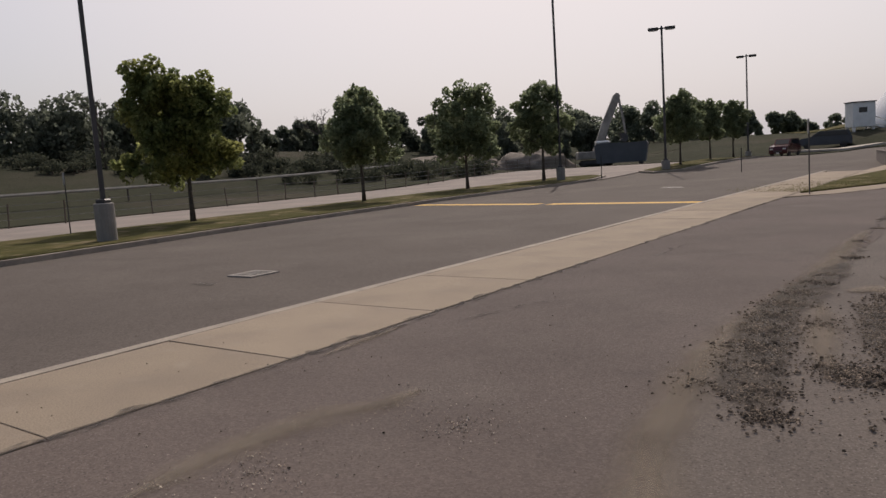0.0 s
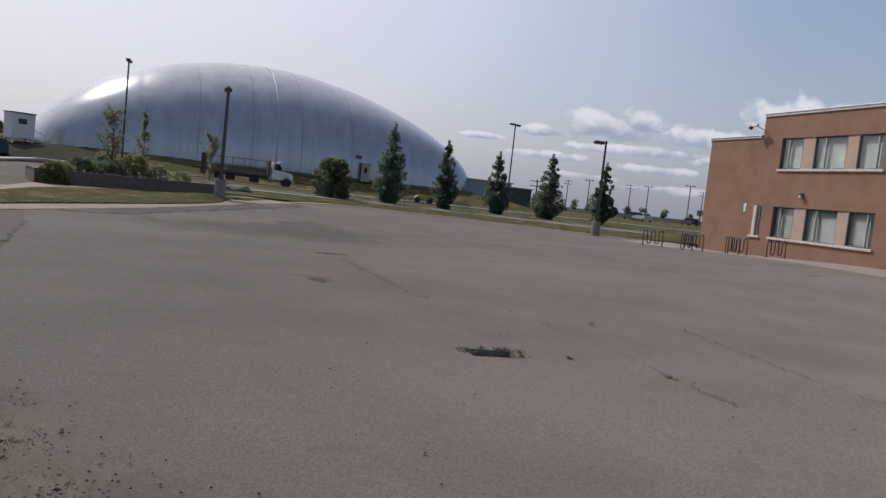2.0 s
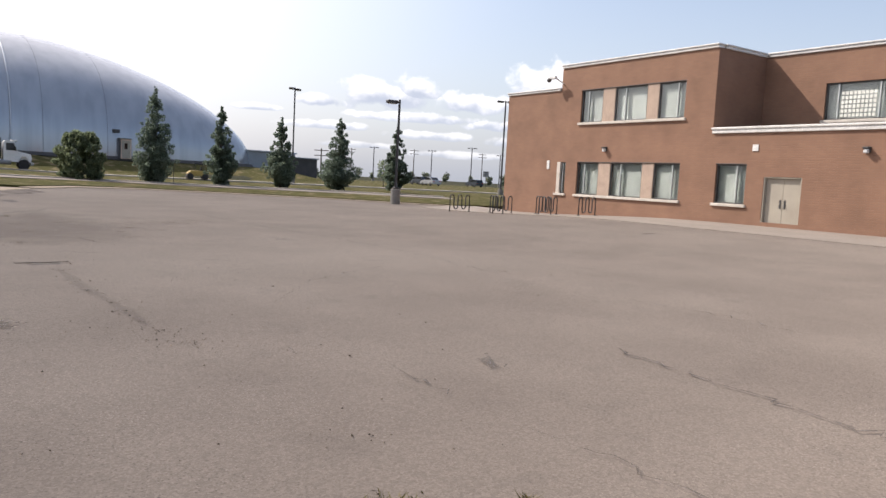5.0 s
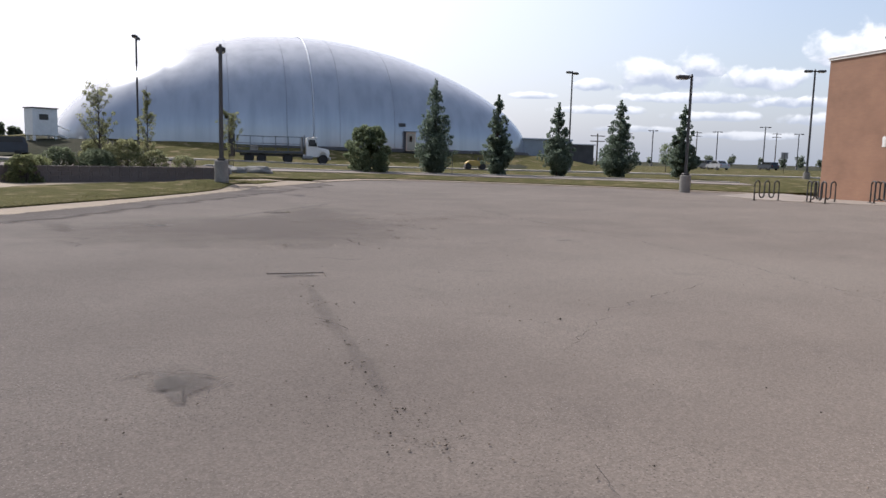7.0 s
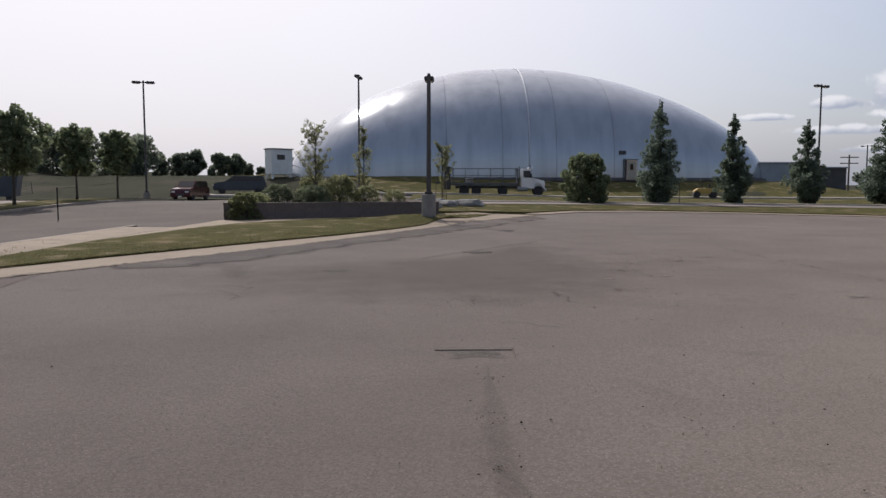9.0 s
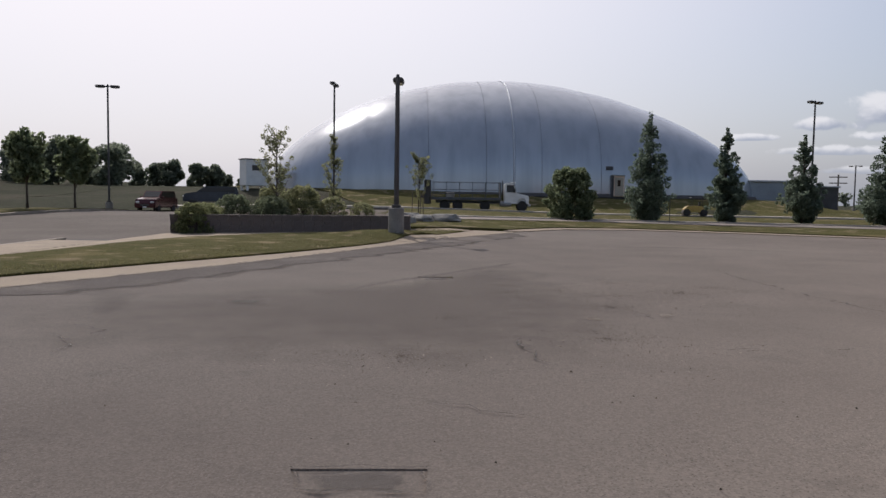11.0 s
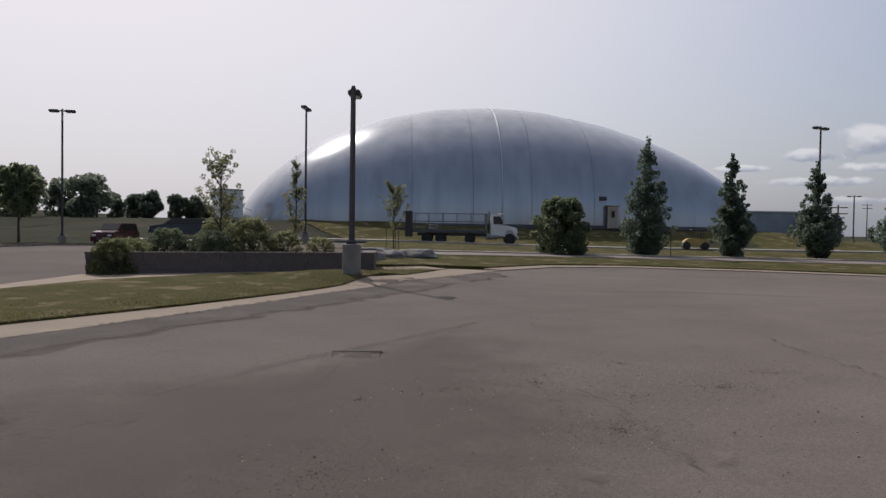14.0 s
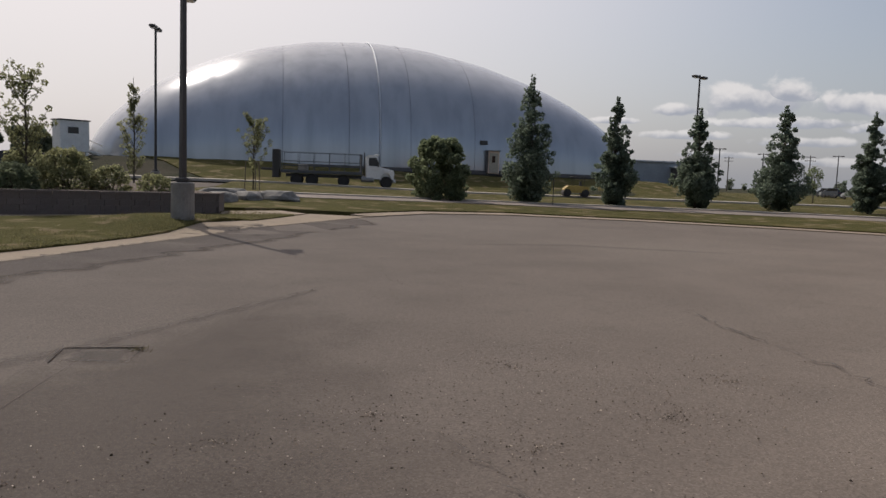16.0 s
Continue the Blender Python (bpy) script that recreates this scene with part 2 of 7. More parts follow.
M["stain"] = airy(mat("damp_stain", (0.088, 0.076, 0.070), (0.07, 0.06, 0.056), 2.0, 60, 0.95), 2.8, 0.40, 0.95, 0.17)
M["apron"] = layer(mat("apron_concrete", (0.250, 0.210, 0.175), (0.215, 0.180, 0.150), 0.8, 60, 0.92, bump=0.35, dist=0.005), (0.15, 0.126, 0.106), 1.4, 0.58, 0.78, 0.5)
M["old_field"] = airy(mat("older_asphalt", (0.098, 0.080, 0.070), (0.080, 0.066, 0.058), 2.0, 60, 0.95), 1.4, 0.1, 0.75, 0.34)
M["concrete"] = layer(layer(mat("walk_concrete", (0.275, 0.222, 0.164), (0.235, 0.188, 0.142), 0.8, 70, 0.9, bump=0.35, dist=0.004, obj_random=0.08, spec=0.2), (0.20, 0.162, 0.128), 1.3, 0.54, 0.76, 0.6), (0.31, 0.262, 0.205), 2.6, 0.58, 0.78, 0.5)
layer(M["concrete"], (0.12, 0.098, 0.078), 4.5, 0.66, 0.80, 0.6, detail=8.0)
M["kerb"] = layer(mat("kerb_concrete", (0.30, 0.258, 0.205), (0.225, 0.19, 0.155), 1.5, 60, 0.9, bump=0.4, dist=0.005), (0.13, 0.115, 0.10), 2.5, 0.56, 0.75, 0.7)
M["base"] = layer(mat("pole_base_concrete", (0.24, 0.225, 0.205), (0.185, 0.175, 0.16), 2.5, 50, 0.92, bump=0.4, dist=0.006), (0.14, 0.13, 0.115), 1.6, 0.52, 0.75, 0.7, (3, 3, 0.6))
M["grass"] = layer(layer(mat("lawn", (0.080, 0.074, 0.027), (0.062, 0.060, 0.022), 0.25, 35, 1.0, bump=0.8, dist=0.04, spec=0.05), (0.165, 0.130, 0.065), 0.5, 0.52, 0.70, 0.8), (0.048, 0.052, 0.016), 1.7, 0.56, 0.72, 0.6)
layer(M["grass"], (0.19, 0.152, 0.095), 1.0, 0.56, 0.66, 0.8, (1, 1, 1), 6.0)
M["rough_grass"] = layer(layer(mat("rough_meadow", (0.046, 0.047, 0.030), (0.034, 0.037, 0.024), 0.06, 8, 1.0, bump=0.8, dist=0.15, spec=0.05), (0.070, 0.061, 0.047), 0.07, 0.50, 0.64, 0.8), (0.036, 0.042, 0.022), 0.35, 0.55, 0.72, 0.7)
M["path"] = layer(mat("pale_path_concrete", (0.42, 0.375, 0.32), (0.36, 0.32, 0.275), 0.8, 50, 0.9, bump=0.3, dist=0.004), (0.25, 0.22, 0.185), 1.4, 0.56, 0.76, 0.5)
M["gravel_lot"] = mat("pale_gravel_lot", (0.225, 0.185, 0.16), (0.165, 0.138, 0.12), 0.4, 40, 0.95)
M["dust"] = airy(layer(mat("pale_dust", (0.255, 0.212, 0.168), (0.205, 0.170, 0.136), 1.6, 45, 0.95, bump=0.7, dist=0.015, spec=0.15), (0.125, 0.102, 0.084), 1.3, 0.52, 0.7, 0.7), 3.6, 0.15, 1.0, 0.36)
M["dirt"] = layer(mat("bare_dirt", (0.20, 0.165, 0.13), (0.13, 0.107, 0.087), 1.2, 40, 0.95, bump=0.7, dist=0.02), (0.27, 0.23, 0.185), 0.9, 0.5, 0.7, 0.7)
M["stone"] = mat("gravel_stones", (0.200, 0.158, 0.120), (0.095, 0.075, 0.058), 6.0, 60, 0.95, island=0.8, spec=0.15)
M["pale_stone"] = mat("pale_grit_stones", (0.52, 0.44, 0.355), (0.24, 0.20, 0.165), 9.0, 60, 0.95, island=0.9, spec=0.15)
M["boulder"] = mat("grey_boulder", (0.24, 0.23, 0.215), (0.15, 0.145, 0.135), 1.6, 25, 0.9, bump=0.8, dist=0.03)
M["yellow_paint"] = layer(mat("worn_yellow_paint", (0.62, 0.36, 0.05), (0.52, 0.30, 0.05), 2.0, 60, 0.8), (0.20, 0.15, 0.10), 6.0, 0.56, 0.7, 0.6)
M["white_paint"] = layer(mat("worn_white_paint", (0.62, 0.60, 0.56), (0.5, 0.48, 0.45), 2.0, 60, 0.8), (0.17, 0.15, 0.14), 6.0, 0.52, 0.66, 0.8)
M["pole"] = mat("dark_bronze_pole", (0.060, 0.056, 0.055), (0.048, 0.045, 0.044), 2.0, 40, 0.5, 0.3, bump=0.1, dist=0.002)
M["steel"] = mat("galvanised_steel", (0.32, 0.32, 0.32), (0.24, 0.24, 0.245), 2.0, 30, 0.5, 0.7, bump=0.1, dist=0.002)
M["worn_iron"] = mat("worn_grate_iron", (0.30, 0.265, 0.23), (0.20, 0.175, 0.15), 6.0, 50, 0.7, bump=0.2)
M["iron"] = mat("cast_iron", (0.07, 0.065, 0.062), (0.045, 0.04, 0.04), 6.0, 50, 0.7, 0.5)
M["black_metal"] = mat("black_painted_metal", (0.034, 0.034, 0.036), (0.045, 0.040, 0.038), 3.0, 40, 0.5, 0.2, bump=0.1, dist=0.002)
M["bark"] = mat("bark", (0.09, 0.072, 0.055), (0.05, 0.04, 0.032), 6.0, 25, 0.95, bump=0.8, dist=0.02)
M["leaf"] = thin(mat("maple_leaves", (0.138, 0.162, 0.088), (0.108, 0.132, 0.074), 0.9, 10, 0.7, bump=0, spec=0.15, island=0.3))
M["leaf_warm"] = thin(mat("yellowing_leaves", (0.165, 0.165, 0.048), (0.085, 0.112, 0.045), 0.55, 9, 0.7, bump=0, spec=0.15, island=0.4), 0.55)
M["leaf_trail"] = thin(mat("trailing_shrub_leaves", (0.165, 0.172, 0.080), (0.115, 0.130, 0.064), 0.9, 9, 0.7, bump=0, spec=0.15, island=0.35), 0.5)
M["leaf_dark"] = thin(mat("dark_pear_leaves", (0.104, 0.132, 0.096), (0.083, 0.108, 0.080), 1.2, 10, 0.7, bump=0, spec=0.15, island=0.3))
M["leaf_shrub"] = thin(mat("round_shrub_leaves", (0.120, 0.142, 0.078), (0.094, 0.116, 0.066), 1.6, 10, 0.7, bump=0, spec=0.15, island=0.35))
M["leaf_bed"] = thin(mat("dense_shrub_leaves", (0.104, 0.122, 0.072), (0.082, 0.100, 0.060), 1.2, 10, 0.7, bump=0, spec=0.15, island=0.35), 0.5)
M["leaf_pale"] = thin(mat("pale_young_leaves", (0.165, 0.166, 0.082), (0.112, 0.122, 0.062), 1.0, 10, 0.7, bump=0, spec=0.15, island=0.45))
# lifted, bluer leaf colour carries the distance haze over the far woods
M["leaf_far"] = thin(mat("hazed_far_wood_leaves", (0.128, 0.146, 0.104), (0.100, 0.118, 0.086), 0.25, 4, 0.85, bump=0, spec=0.15, island=0.4))
M["leaf_wood"] = thin(mat("dark_wood_leaves", (0.098, 0.110, 0.082), (0.078, 0.090, 0.066), 0.25, 4, 0.9, bump=0, spec=0.15, island=0.35), 0.45)
M["leaf_brush"] = thin(mat("dark_brush_leaves", (0.062, 0.068, 0.046), (0.044, 0.050, 0.034), 0.2, 4, 0.9, bump=0, spec=0.15, island=0.35), 0.3)
M["flower"] = mat("pale_blossom", (0.62, 0.57, 0.35), (0.48, 0.42, 0.2), 3.0, 20, 0.8, bump=0, island=0.3)
M["brick_coping"] = mat("white_metal_coping", (0.72, 0.70, 0.66), (0.6, 0.58, 0.55), 1.5, 30, 0.5, bump=0.1, dist=0.003)
M["precast"] = mat("pink_precast_stone", (0.47, 0.355, 0.275), (0.40, 0.30, 0.235), 2.0, 60, 0.9, bump=0.2, dist=0.004)
M["sill"] = mat("pale_stone_sill", (0.62, 0.56, 0.49), (0.50, 0.45, 0.39), 2.0, 60, 0.85)
M["frame"] = mat("bronze_aluminium_frame", (0.105, 0.10, 0.095), (0.08, 0.077, 0.074), 4.0, 40, 0.45, 0.4, bump=0.05, dist=0.002)
M["frame_pale"] = mat("pale_aluminium_bar", (0.52, 0.54, 0.52), (0.43, 0.45, 0.44), 4.0, 40, 0.45, 0.3, bump=0.05, dist=0.002)
M["blind"] = mat("closed_window_blind", (0.42, 0.44, 0.42), (0.33, 0.35, 0.335), 1.2, 30, 0.8, bump=0.05)
M["door"] = layer(mat("tan_door_paint", (0.40, 0.355, 0.285), (0.35, 0.31, 0.25), 1.2, 40, 0.6, bump=0.05, dist=0.002), (0.3, 0.25, 0.19), 1.4, 0.6, 0.8, 0.5)
M["white_metal"] = mat("white_painted_metal", (0.75, 0.74, 0.71), (0.66, 0.65, 0.62), 1.5, 30, 0.4, bump=0.05, dist=0.002)
M["dome_door"] = mat("cream_door", (0.72, 0.56, 0.45), (0.62, 0.48, 0.38), 1.0, 20, 0.6)
M["seam"] = mat("pale_seam_strip", (0.52, 0.55, 0.60), (0.46, 0.49, 0.54), 0.5, 10, 0.5)
M["seam_dark"] = mat("dark_seam_strip", (0.15, 0.16, 0.175), (0.12, 0.13, 0.145), 0.5, 10, 0.9, spec=0.1)
M["annex"] = mat("grey_siding", (0.30, 0.33, 0.36), (0.25, 0.275, 0.30), 0.5, 10, 0.7)
M["dark_wall"] = mat("dark_block_wall", (0.085, 0.08, 0.08), (0.06, 0.057, 0.057), 0.8, 20, 0.9)
M["bed_block"] = mat("bed_wall_block", (0.150, 0.122, 0.108), (0.125, 0.102, 0.091), 2.5, 40, 0.92, bump=0.6, dist=0.012, obj_random=0.06)
M["mulch"] = mat("bark_mulch", (0.09, 0.06, 0.042), (0.05, 0.035, 0.027), 4.0, 40, 0.95, bump=0.8, dist=0.03)
M["rubber"] = mat("tyre_rubber", (0.022, 0.021, 0.020), (0.03, 0.028, 0.026), 6.0, 60, 0.85)
M["chrome"] = mat("rim_metal", (0.5, 0.5, 0.5), (0.4, 0.4, 0.4), 4.0, 40, 0.35, 0.8, bump=0.05, dist=0.002)
M["truck_white"] = mat("white_truck_paint", (0.72, 0.71, 0.69), (0.64, 0.63, 0.61), 0.8, 30, 0.35, bump=0.03, dist=0.002)
M["truck_dark"] = mat("dark_truck_steel", (0.065, 0.07, 0.08), (0.085, 0.087, 0.092), 1.5, 30, 0.6, 0.2)
M["car_red"] = mat("dark_red_car_paint", (0.085, 0.024, 0.027), (0.07, 0.02, 0.023), 1.0, 60, 0.18, 0.35, bump=0)
M["car_grey"] = mat("dark_blue_grey_car_paint", (0.045, 0.055, 0.07), (0.035, 0.042, 0.055), 1.0, 60, 0.25, 0.3, bump=0)
M["car_silver"] = mat("silver_car_paint", (0.42, 0.43, 0.45), (0.35, 0.36, 0.38), 1.0, 60, 0.25, 0.5, bump=0)
M["lamp_white"] = mat("headlight_lens", (0.75, 0.75, 0.72), (0.6, 0.6, 0.6), 5.0, 60, 0.15, 0.0, bump=0)
M["lamp_red"] = mat("tail_light_lens", (0.35, 0.02, 0.02), (0.28, 0.02, 0.02), 5.0, 60, 0.2, 0.0, bump=0)
M["machine_yellow"] = mat("yellow_machine_paint", (0.50, 0.34, 0.09), (0.40, 0.27, 0.07), 1.2, 30, 0.45, bump=0.05, dist=0.003)
M["boom"] = mat("worn_pale_boom_paint", (0.36, 0.33, 0.29), (0.19, 0.17, 0.15), 0.9, 20, 0.6)
M["skip_blue"] = mat("faded_blue_tarp", (0.095, 0.10, 0.11), (0.075, 0.08, 0.088), 0.8, 20, 0.8)
M["stake"] = mat("weathered_wooden_stake", (0.16, 0.125, 0.095), (0.10, 0.08, 0.062), 5.0, 50, 0.9)
M["wood_pole"] = mat("utility_pole_wood", (0.12, 0.095, 0.075), (0.08, 0.065, 0.052), 4.0, 40, 0.95)
M["sign_back"] = mat("aluminium_sign_back", (0.30, 0.30, 0.30), (0.24, 0.24, 0.24), 3.0, 40, 0.5, 0.5, bump=0.05, dist=0.002)
M["blade"] = thin(mat("grass_blade", (0.070, 0.070, 0.026), (0.10, 0.086, 0.042), 0.8, 20, 0.9, bump=0, island=0.35))
M["weed"] = mat("dry_weed", (0.17, 0.13, 0.055), (0.09, 0.085, 0.03), 3.0, 30, 0.9, bump=0, island=0.4)


def glass_mat(name, colour, rough=0.05, alpha_like=0.0):
    m = bpy.data.materials.new(name)
    m.use_nodes = True
    p = m.node_tree.nodes["Principled BSDF"]
    p.inputs["Base Color"].default_value = (*colour, 1)
    p.inputs["Roughness"].default_value, p.inputs["IOR"].default_value = rough, 1.5
    p.inputs["Transmission Weight"].default_value = alpha_like
    return m


M["glass"] = glass_mat("window_glass", (0.85, 0.88, 0.87), 0.02, 1.0)
M["car_glass"] = glass_mat("dark_car_glass", (0.012, 0.014, 0.016), 0.04)


def brick_mat():
    m = bpy.data.materials.new("orange_brick")
    m.use_nodes = True
    n, l = m.node_tree.nodes, m.node_tree.links
    p = n["Principled BSDF"]
    co, sp, cb, br = (n.new("ShaderNode" + k) for k in ("TexCoord", "SeparateXYZ", "CombineXYZ", "TexBrick"))
    l.new(co.outputs["Object"], sp.inputs[0])
    ad = n.new("ShaderNodeMath")
    l.new(sp.outputs[0], ad.inputs[0]), l.new(sp.outputs[1], ad.inputs[1])
    l.new(ad.outputs[0], cb.inputs[0]), l.new(sp.outputs[2], cb.inputs[1])
    l.new(cb.outputs[0], br.inputs["Vector"])
    br.inputs["Scale"].default_value = 1.0
    br.inputs["Brick Width"].default_value, br.inputs["Row Height"].default_value, br.inputs["Mortar Size"].default_value = 0.305, 0.10, 0.010
    br.inputs["Color1"].default_value, br.inputs["Color2"].default_value, br.inputs["Mortar"].default_value = (0.262, 0.143, 0.090, 1), (0.243, 0.132, 0.084, 1), (0.235, 0.140, 0.096, 1)
    nz, r, mx = n.new("ShaderNodeTexNoise"), n.new("ShaderNodeMapRange"), n.new("ShaderNodeHueSaturation")
    l.new(co.outputs["Object"], nz.inputs["Vector"])
    nz.inputs["Scale"].default_value, nz.inputs["Detail"].default_value = 0.7, 6
    l.new(nz.outputs[0], r.inputs[0])
    r.inputs[1].default_value, r.inputs[2].default_value, r.inputs[3].default_value, r.inputs[4].default_value = 0.3, 0.7, 0.86, 1.12
    l.new(br.outputs["Color"], mx.inputs["Color"]), l.new(r.outputs[0], mx.inputs["Value"])
    l.new(mx.outputs[0], p.inputs["Base Color"])
    bp = n.new("ShaderNodeBump")
    bp.inputs["Strength"].default_value, bp.inputs["Distance"].default_value = 0.5, 0.006
    bp.invert = True
    l.new(br.outputs["Fac"], bp.inputs["Height"]), l.new(bp.outputs[0], p.inputs["Normal"])
    p.inputs["Roughness"].default_value = 0.9
    return m


M["brick"] = brick_mat()


def dome_mat():
    """Silver-grey coated fabric: satin, faintly streaked down the slope."""
    m = mat("silver_dome_fabric", (0.41, 0.435, 0.47), (0.375, 0.40, 0.435), 0.05, 0.25, 0.185, 0.40, bump=0.0, grain=0.02, spec=0.8)
    layer(m, (0.28, 0.305, 0.345), 0.7, 0.42, 0.72, 0.75, (1.0, 1.0, 0.03))
    layer(m, (0.25, 0.27, 0.31), 0.16, 0.5, 0.7, 0.35)
    return m


M["dome"] = dome_mat()

# ---- helpers for building ----
def smooth(v, lo, hi):
    t = min(1.0, max(0.0, (v - lo) / (hi - lo)))
    return t * t * (3 - 2 * t)


FACE_O, FACE_A = Vector((44.6, 12.2, 0)), radians(62)
FACE_S, FACE_N = Vector((math.cos(FACE_A), math.sin(FACE_A), 0)), Vector((-math.sin(FACE_A), math.cos(FACE_A), 0))
DOME_C, DOME_A = Vector((69.73, 112.36, 0)), radians(-22.0)
DOME_L, DOME_W, DOME_H = 31.11, 27.08, 15.63


def rise(x, y):
    """Height of the finished ground: level at the car park, rising to the school door and to the dome."""
    d = (x - 20) * 0.6 + (y - 20) * 0.8 - 24
    z = 0.25 * smooth(d, -4, 44)
    p, q = (x - 1.31) * 0.394 + (y - 12.54) * 0.919, (x - 1.31) * -0.919 + (y - 12.54) * 0.394
    z += (0.45 * smooth(p, 34, 54) + 0.4 * smooth(p, 74, 96)) * (1 - 0.7 * smooth(-q, 8, 30))
    z += 4.3 * max(smooth(q, 37, 70), 0.45 * smooth(p, 94, 135) * smooth(q, -22, 6))
    z -= 0.42 * smooth(p, 58, 72) * (1 - smooth(p, 82, 96)) * smooth(q, 2, 6)
    rel = Vector((x, y, 0)) - FACE_O
    z += 0.42 * (1 - smooth(rel.dot(FACE_N), 0, 20)) * (1 - smooth(rel.dot(FACE_S), 0, 14)) * smooth(rel.dot(FACE_S), -60, -20)
    c = Vector((x, y, 0)) - DOME_C
    a, b = c.x * math.cos(DOME_A) + c.y * math.sin(DOME_A), -c.x * math.sin(DOME_A) + c.y * math.cos(DOME_A)
    far = math.hypot(max(0, abs(a) - DOME_L + 6), max(0, abs(b) - DOME_W + 6))
    z += 1.5 * (1 - smooth(far, 6, 17))
    # a low berm under the lamp on the grass wedge
    z += 0.24 * (1 - smooth(math.hypot(x - 25.7, (y - 41.3) * 1.1), 0.6, 3.4))
    return z


def mesh_of(bm, name):
    me = bpy.data.meshes.new(name)
    bm.normal_update()
    bm.to_mesh(me)
    bm.free()
    return me


def part(name, bm, material, parent=None, label="", m=None, soft=False):
    me = bm if isinstance(bm, bpy.types.Mesh) else mesh_of(bm, name)
    if not me.materials:
        me.materials.append(material)
    if soft:
        me.polygons.foreach_set("use_smooth", [True] * len(me.polygons))
    ob = new(name, me)
    if m is not None:
        ob.matrix_basis = m
    if parent:
        ob.parent = parent
    if label:
        ob["label"] = label
    return ob


def thing(name, m, label, category, group="", kind=""):
    ob = new(name)
    ob.empty_display_size = 0.2
    ob.matrix_basis = m
    return tagged(ob, label, category, group, kind)


def box(bm, x0, y0, z0, x1, y1, z1, bevel=0.0):
    r = bmesh.ops.create_cube(bm, size=1.0, matrix=Matrix.Translation(((x0 + x1) / 2, (y0 + y1) / 2, (z0 + z1) / 2)) @ Matrix.Diagonal((x1 - x0, y1 - y0, z1 - z0, 1)))
    if bevel:
        edges = {e for v in r["verts"] for e in v.link_edges}
        bmesh.ops.bevel(bm, geom=list(edges), offset=bevel, segments=1, affect="EDGES")
    return bm


def tube(bm, a, b, r0, r1=None, sides=10, caps=True):
    a, b = Vector(a), Vector(b)
    r1 = r0 if r1 is None else r1
    q = (b - a).to_track_quat("Z", "Y").to_matrix().to_4x4()
    bmesh.ops.create_cone(bm, cap_ends=caps, segments=sides, radius1=r0, radius2=r1, depth=(b - a).length, matrix=Matrix.Translation((a + b) / 2) @ q)
    return bm


def bent(bm, pts, radii, sides=8):
    """A tube along a bent line."""
    rings = []
    for i, p in enumerate(pts):
        p = Vector(p)
        w = (Vector(pts[min(i + 1, len(pts) - 1)]) - Vector(pts[max(i - 1, 0)])).normalized()
        q = w.to_track_quat("Z", "Y")
        r = radii[i] if isinstance(radii, (list, tuple)) else radii
        rings.append([bm.verts.new(p + q @ Vector((r * math.cos(6.2832 * k / sides), r * math.sin(6.2832 * k / sides), 0))) for k in range(sides)])
    for u, v in zip(rings, rings[1:]):
        for k in range(sides):
            bm.faces.new((u[k], u[(k + 1) % sides], v[(k + 1) % sides], v[k]))
    bm.faces.new(rings[0][::-1]), bm.faces.new(rings[-1])
    return bm


def prism(bm, outline, y0, y1):
    """An outline in x and z, drawn through from y0 to y1."""
    a = [bm.verts.new((x, y0, z)) for x, z in outline]
    b = [bm.verts.new((x, y1, z)) for x, z in outline]
    bm.faces.new(a[::-1]), bm.faces.new(b)
    for i in range(len(a)):
        j = (i + 1) % len(a)
        bm.faces.new((a[i], a[j], b[j], b[i]))
    bmesh.ops.recalc_face_normals(bm, faces=bm.faces[:])
    return bm


def sheet(poly, off=0.0, cell=3.0, skirt=0.3, rough=0.0):
    """A surface over an outline in x and y that follows the ground, with a skirt down its edge."""
    bm = bmesh.new()
    bm.faces.new([bm.verts.new((x, y, 0)) for x, y in poly])
    bmesh.ops.triangulate(bm, faces=bm.faces[:])
    xs, ys = [p[0] for p in poly], [p[1] for p in poly]
    for axis, lo, hi in ((0, min(xs), max(xs)), (1, min(ys), max(ys))):
        k = math.ceil(lo / cell) * cell
        while k < hi:
            co, no = Vector((0, 0, 0)), Vector((0, 0, 0))
            co[axis], no[axis] = k, 1
            bmesh.ops.bisect_plane(bm, geom=bm.verts[:] + bm.edges[:] + bm.faces[:], plane_co=co, plane_no=no)
            k += cell
    bmesh.ops.recalc_face_normals(bm, faces=bm.faces[:])
    if bm.faces[0].normal.z < 0:
        bmesh.ops.reverse_faces(bm, faces=bm.faces[:])
    for v in bm.verts:
        v.co.z = rise(v.co.x, v.co.y) + off + (rough * (noise.noise(v.co * 0.9) + 0.5 * noise.noise(v.co * 2.3)) if rough and not v.is_boundary else 0)
    if skirt:
        edges = [e for e in bm.edges if e.is_boundary]
        r = bmesh.ops.extrude_edge_only(bm, edges=edges)
        for v in r["geom"]:
            if isinstance(v, bmesh.types.BMVert):
                v.co.z -= skirt
    return bm


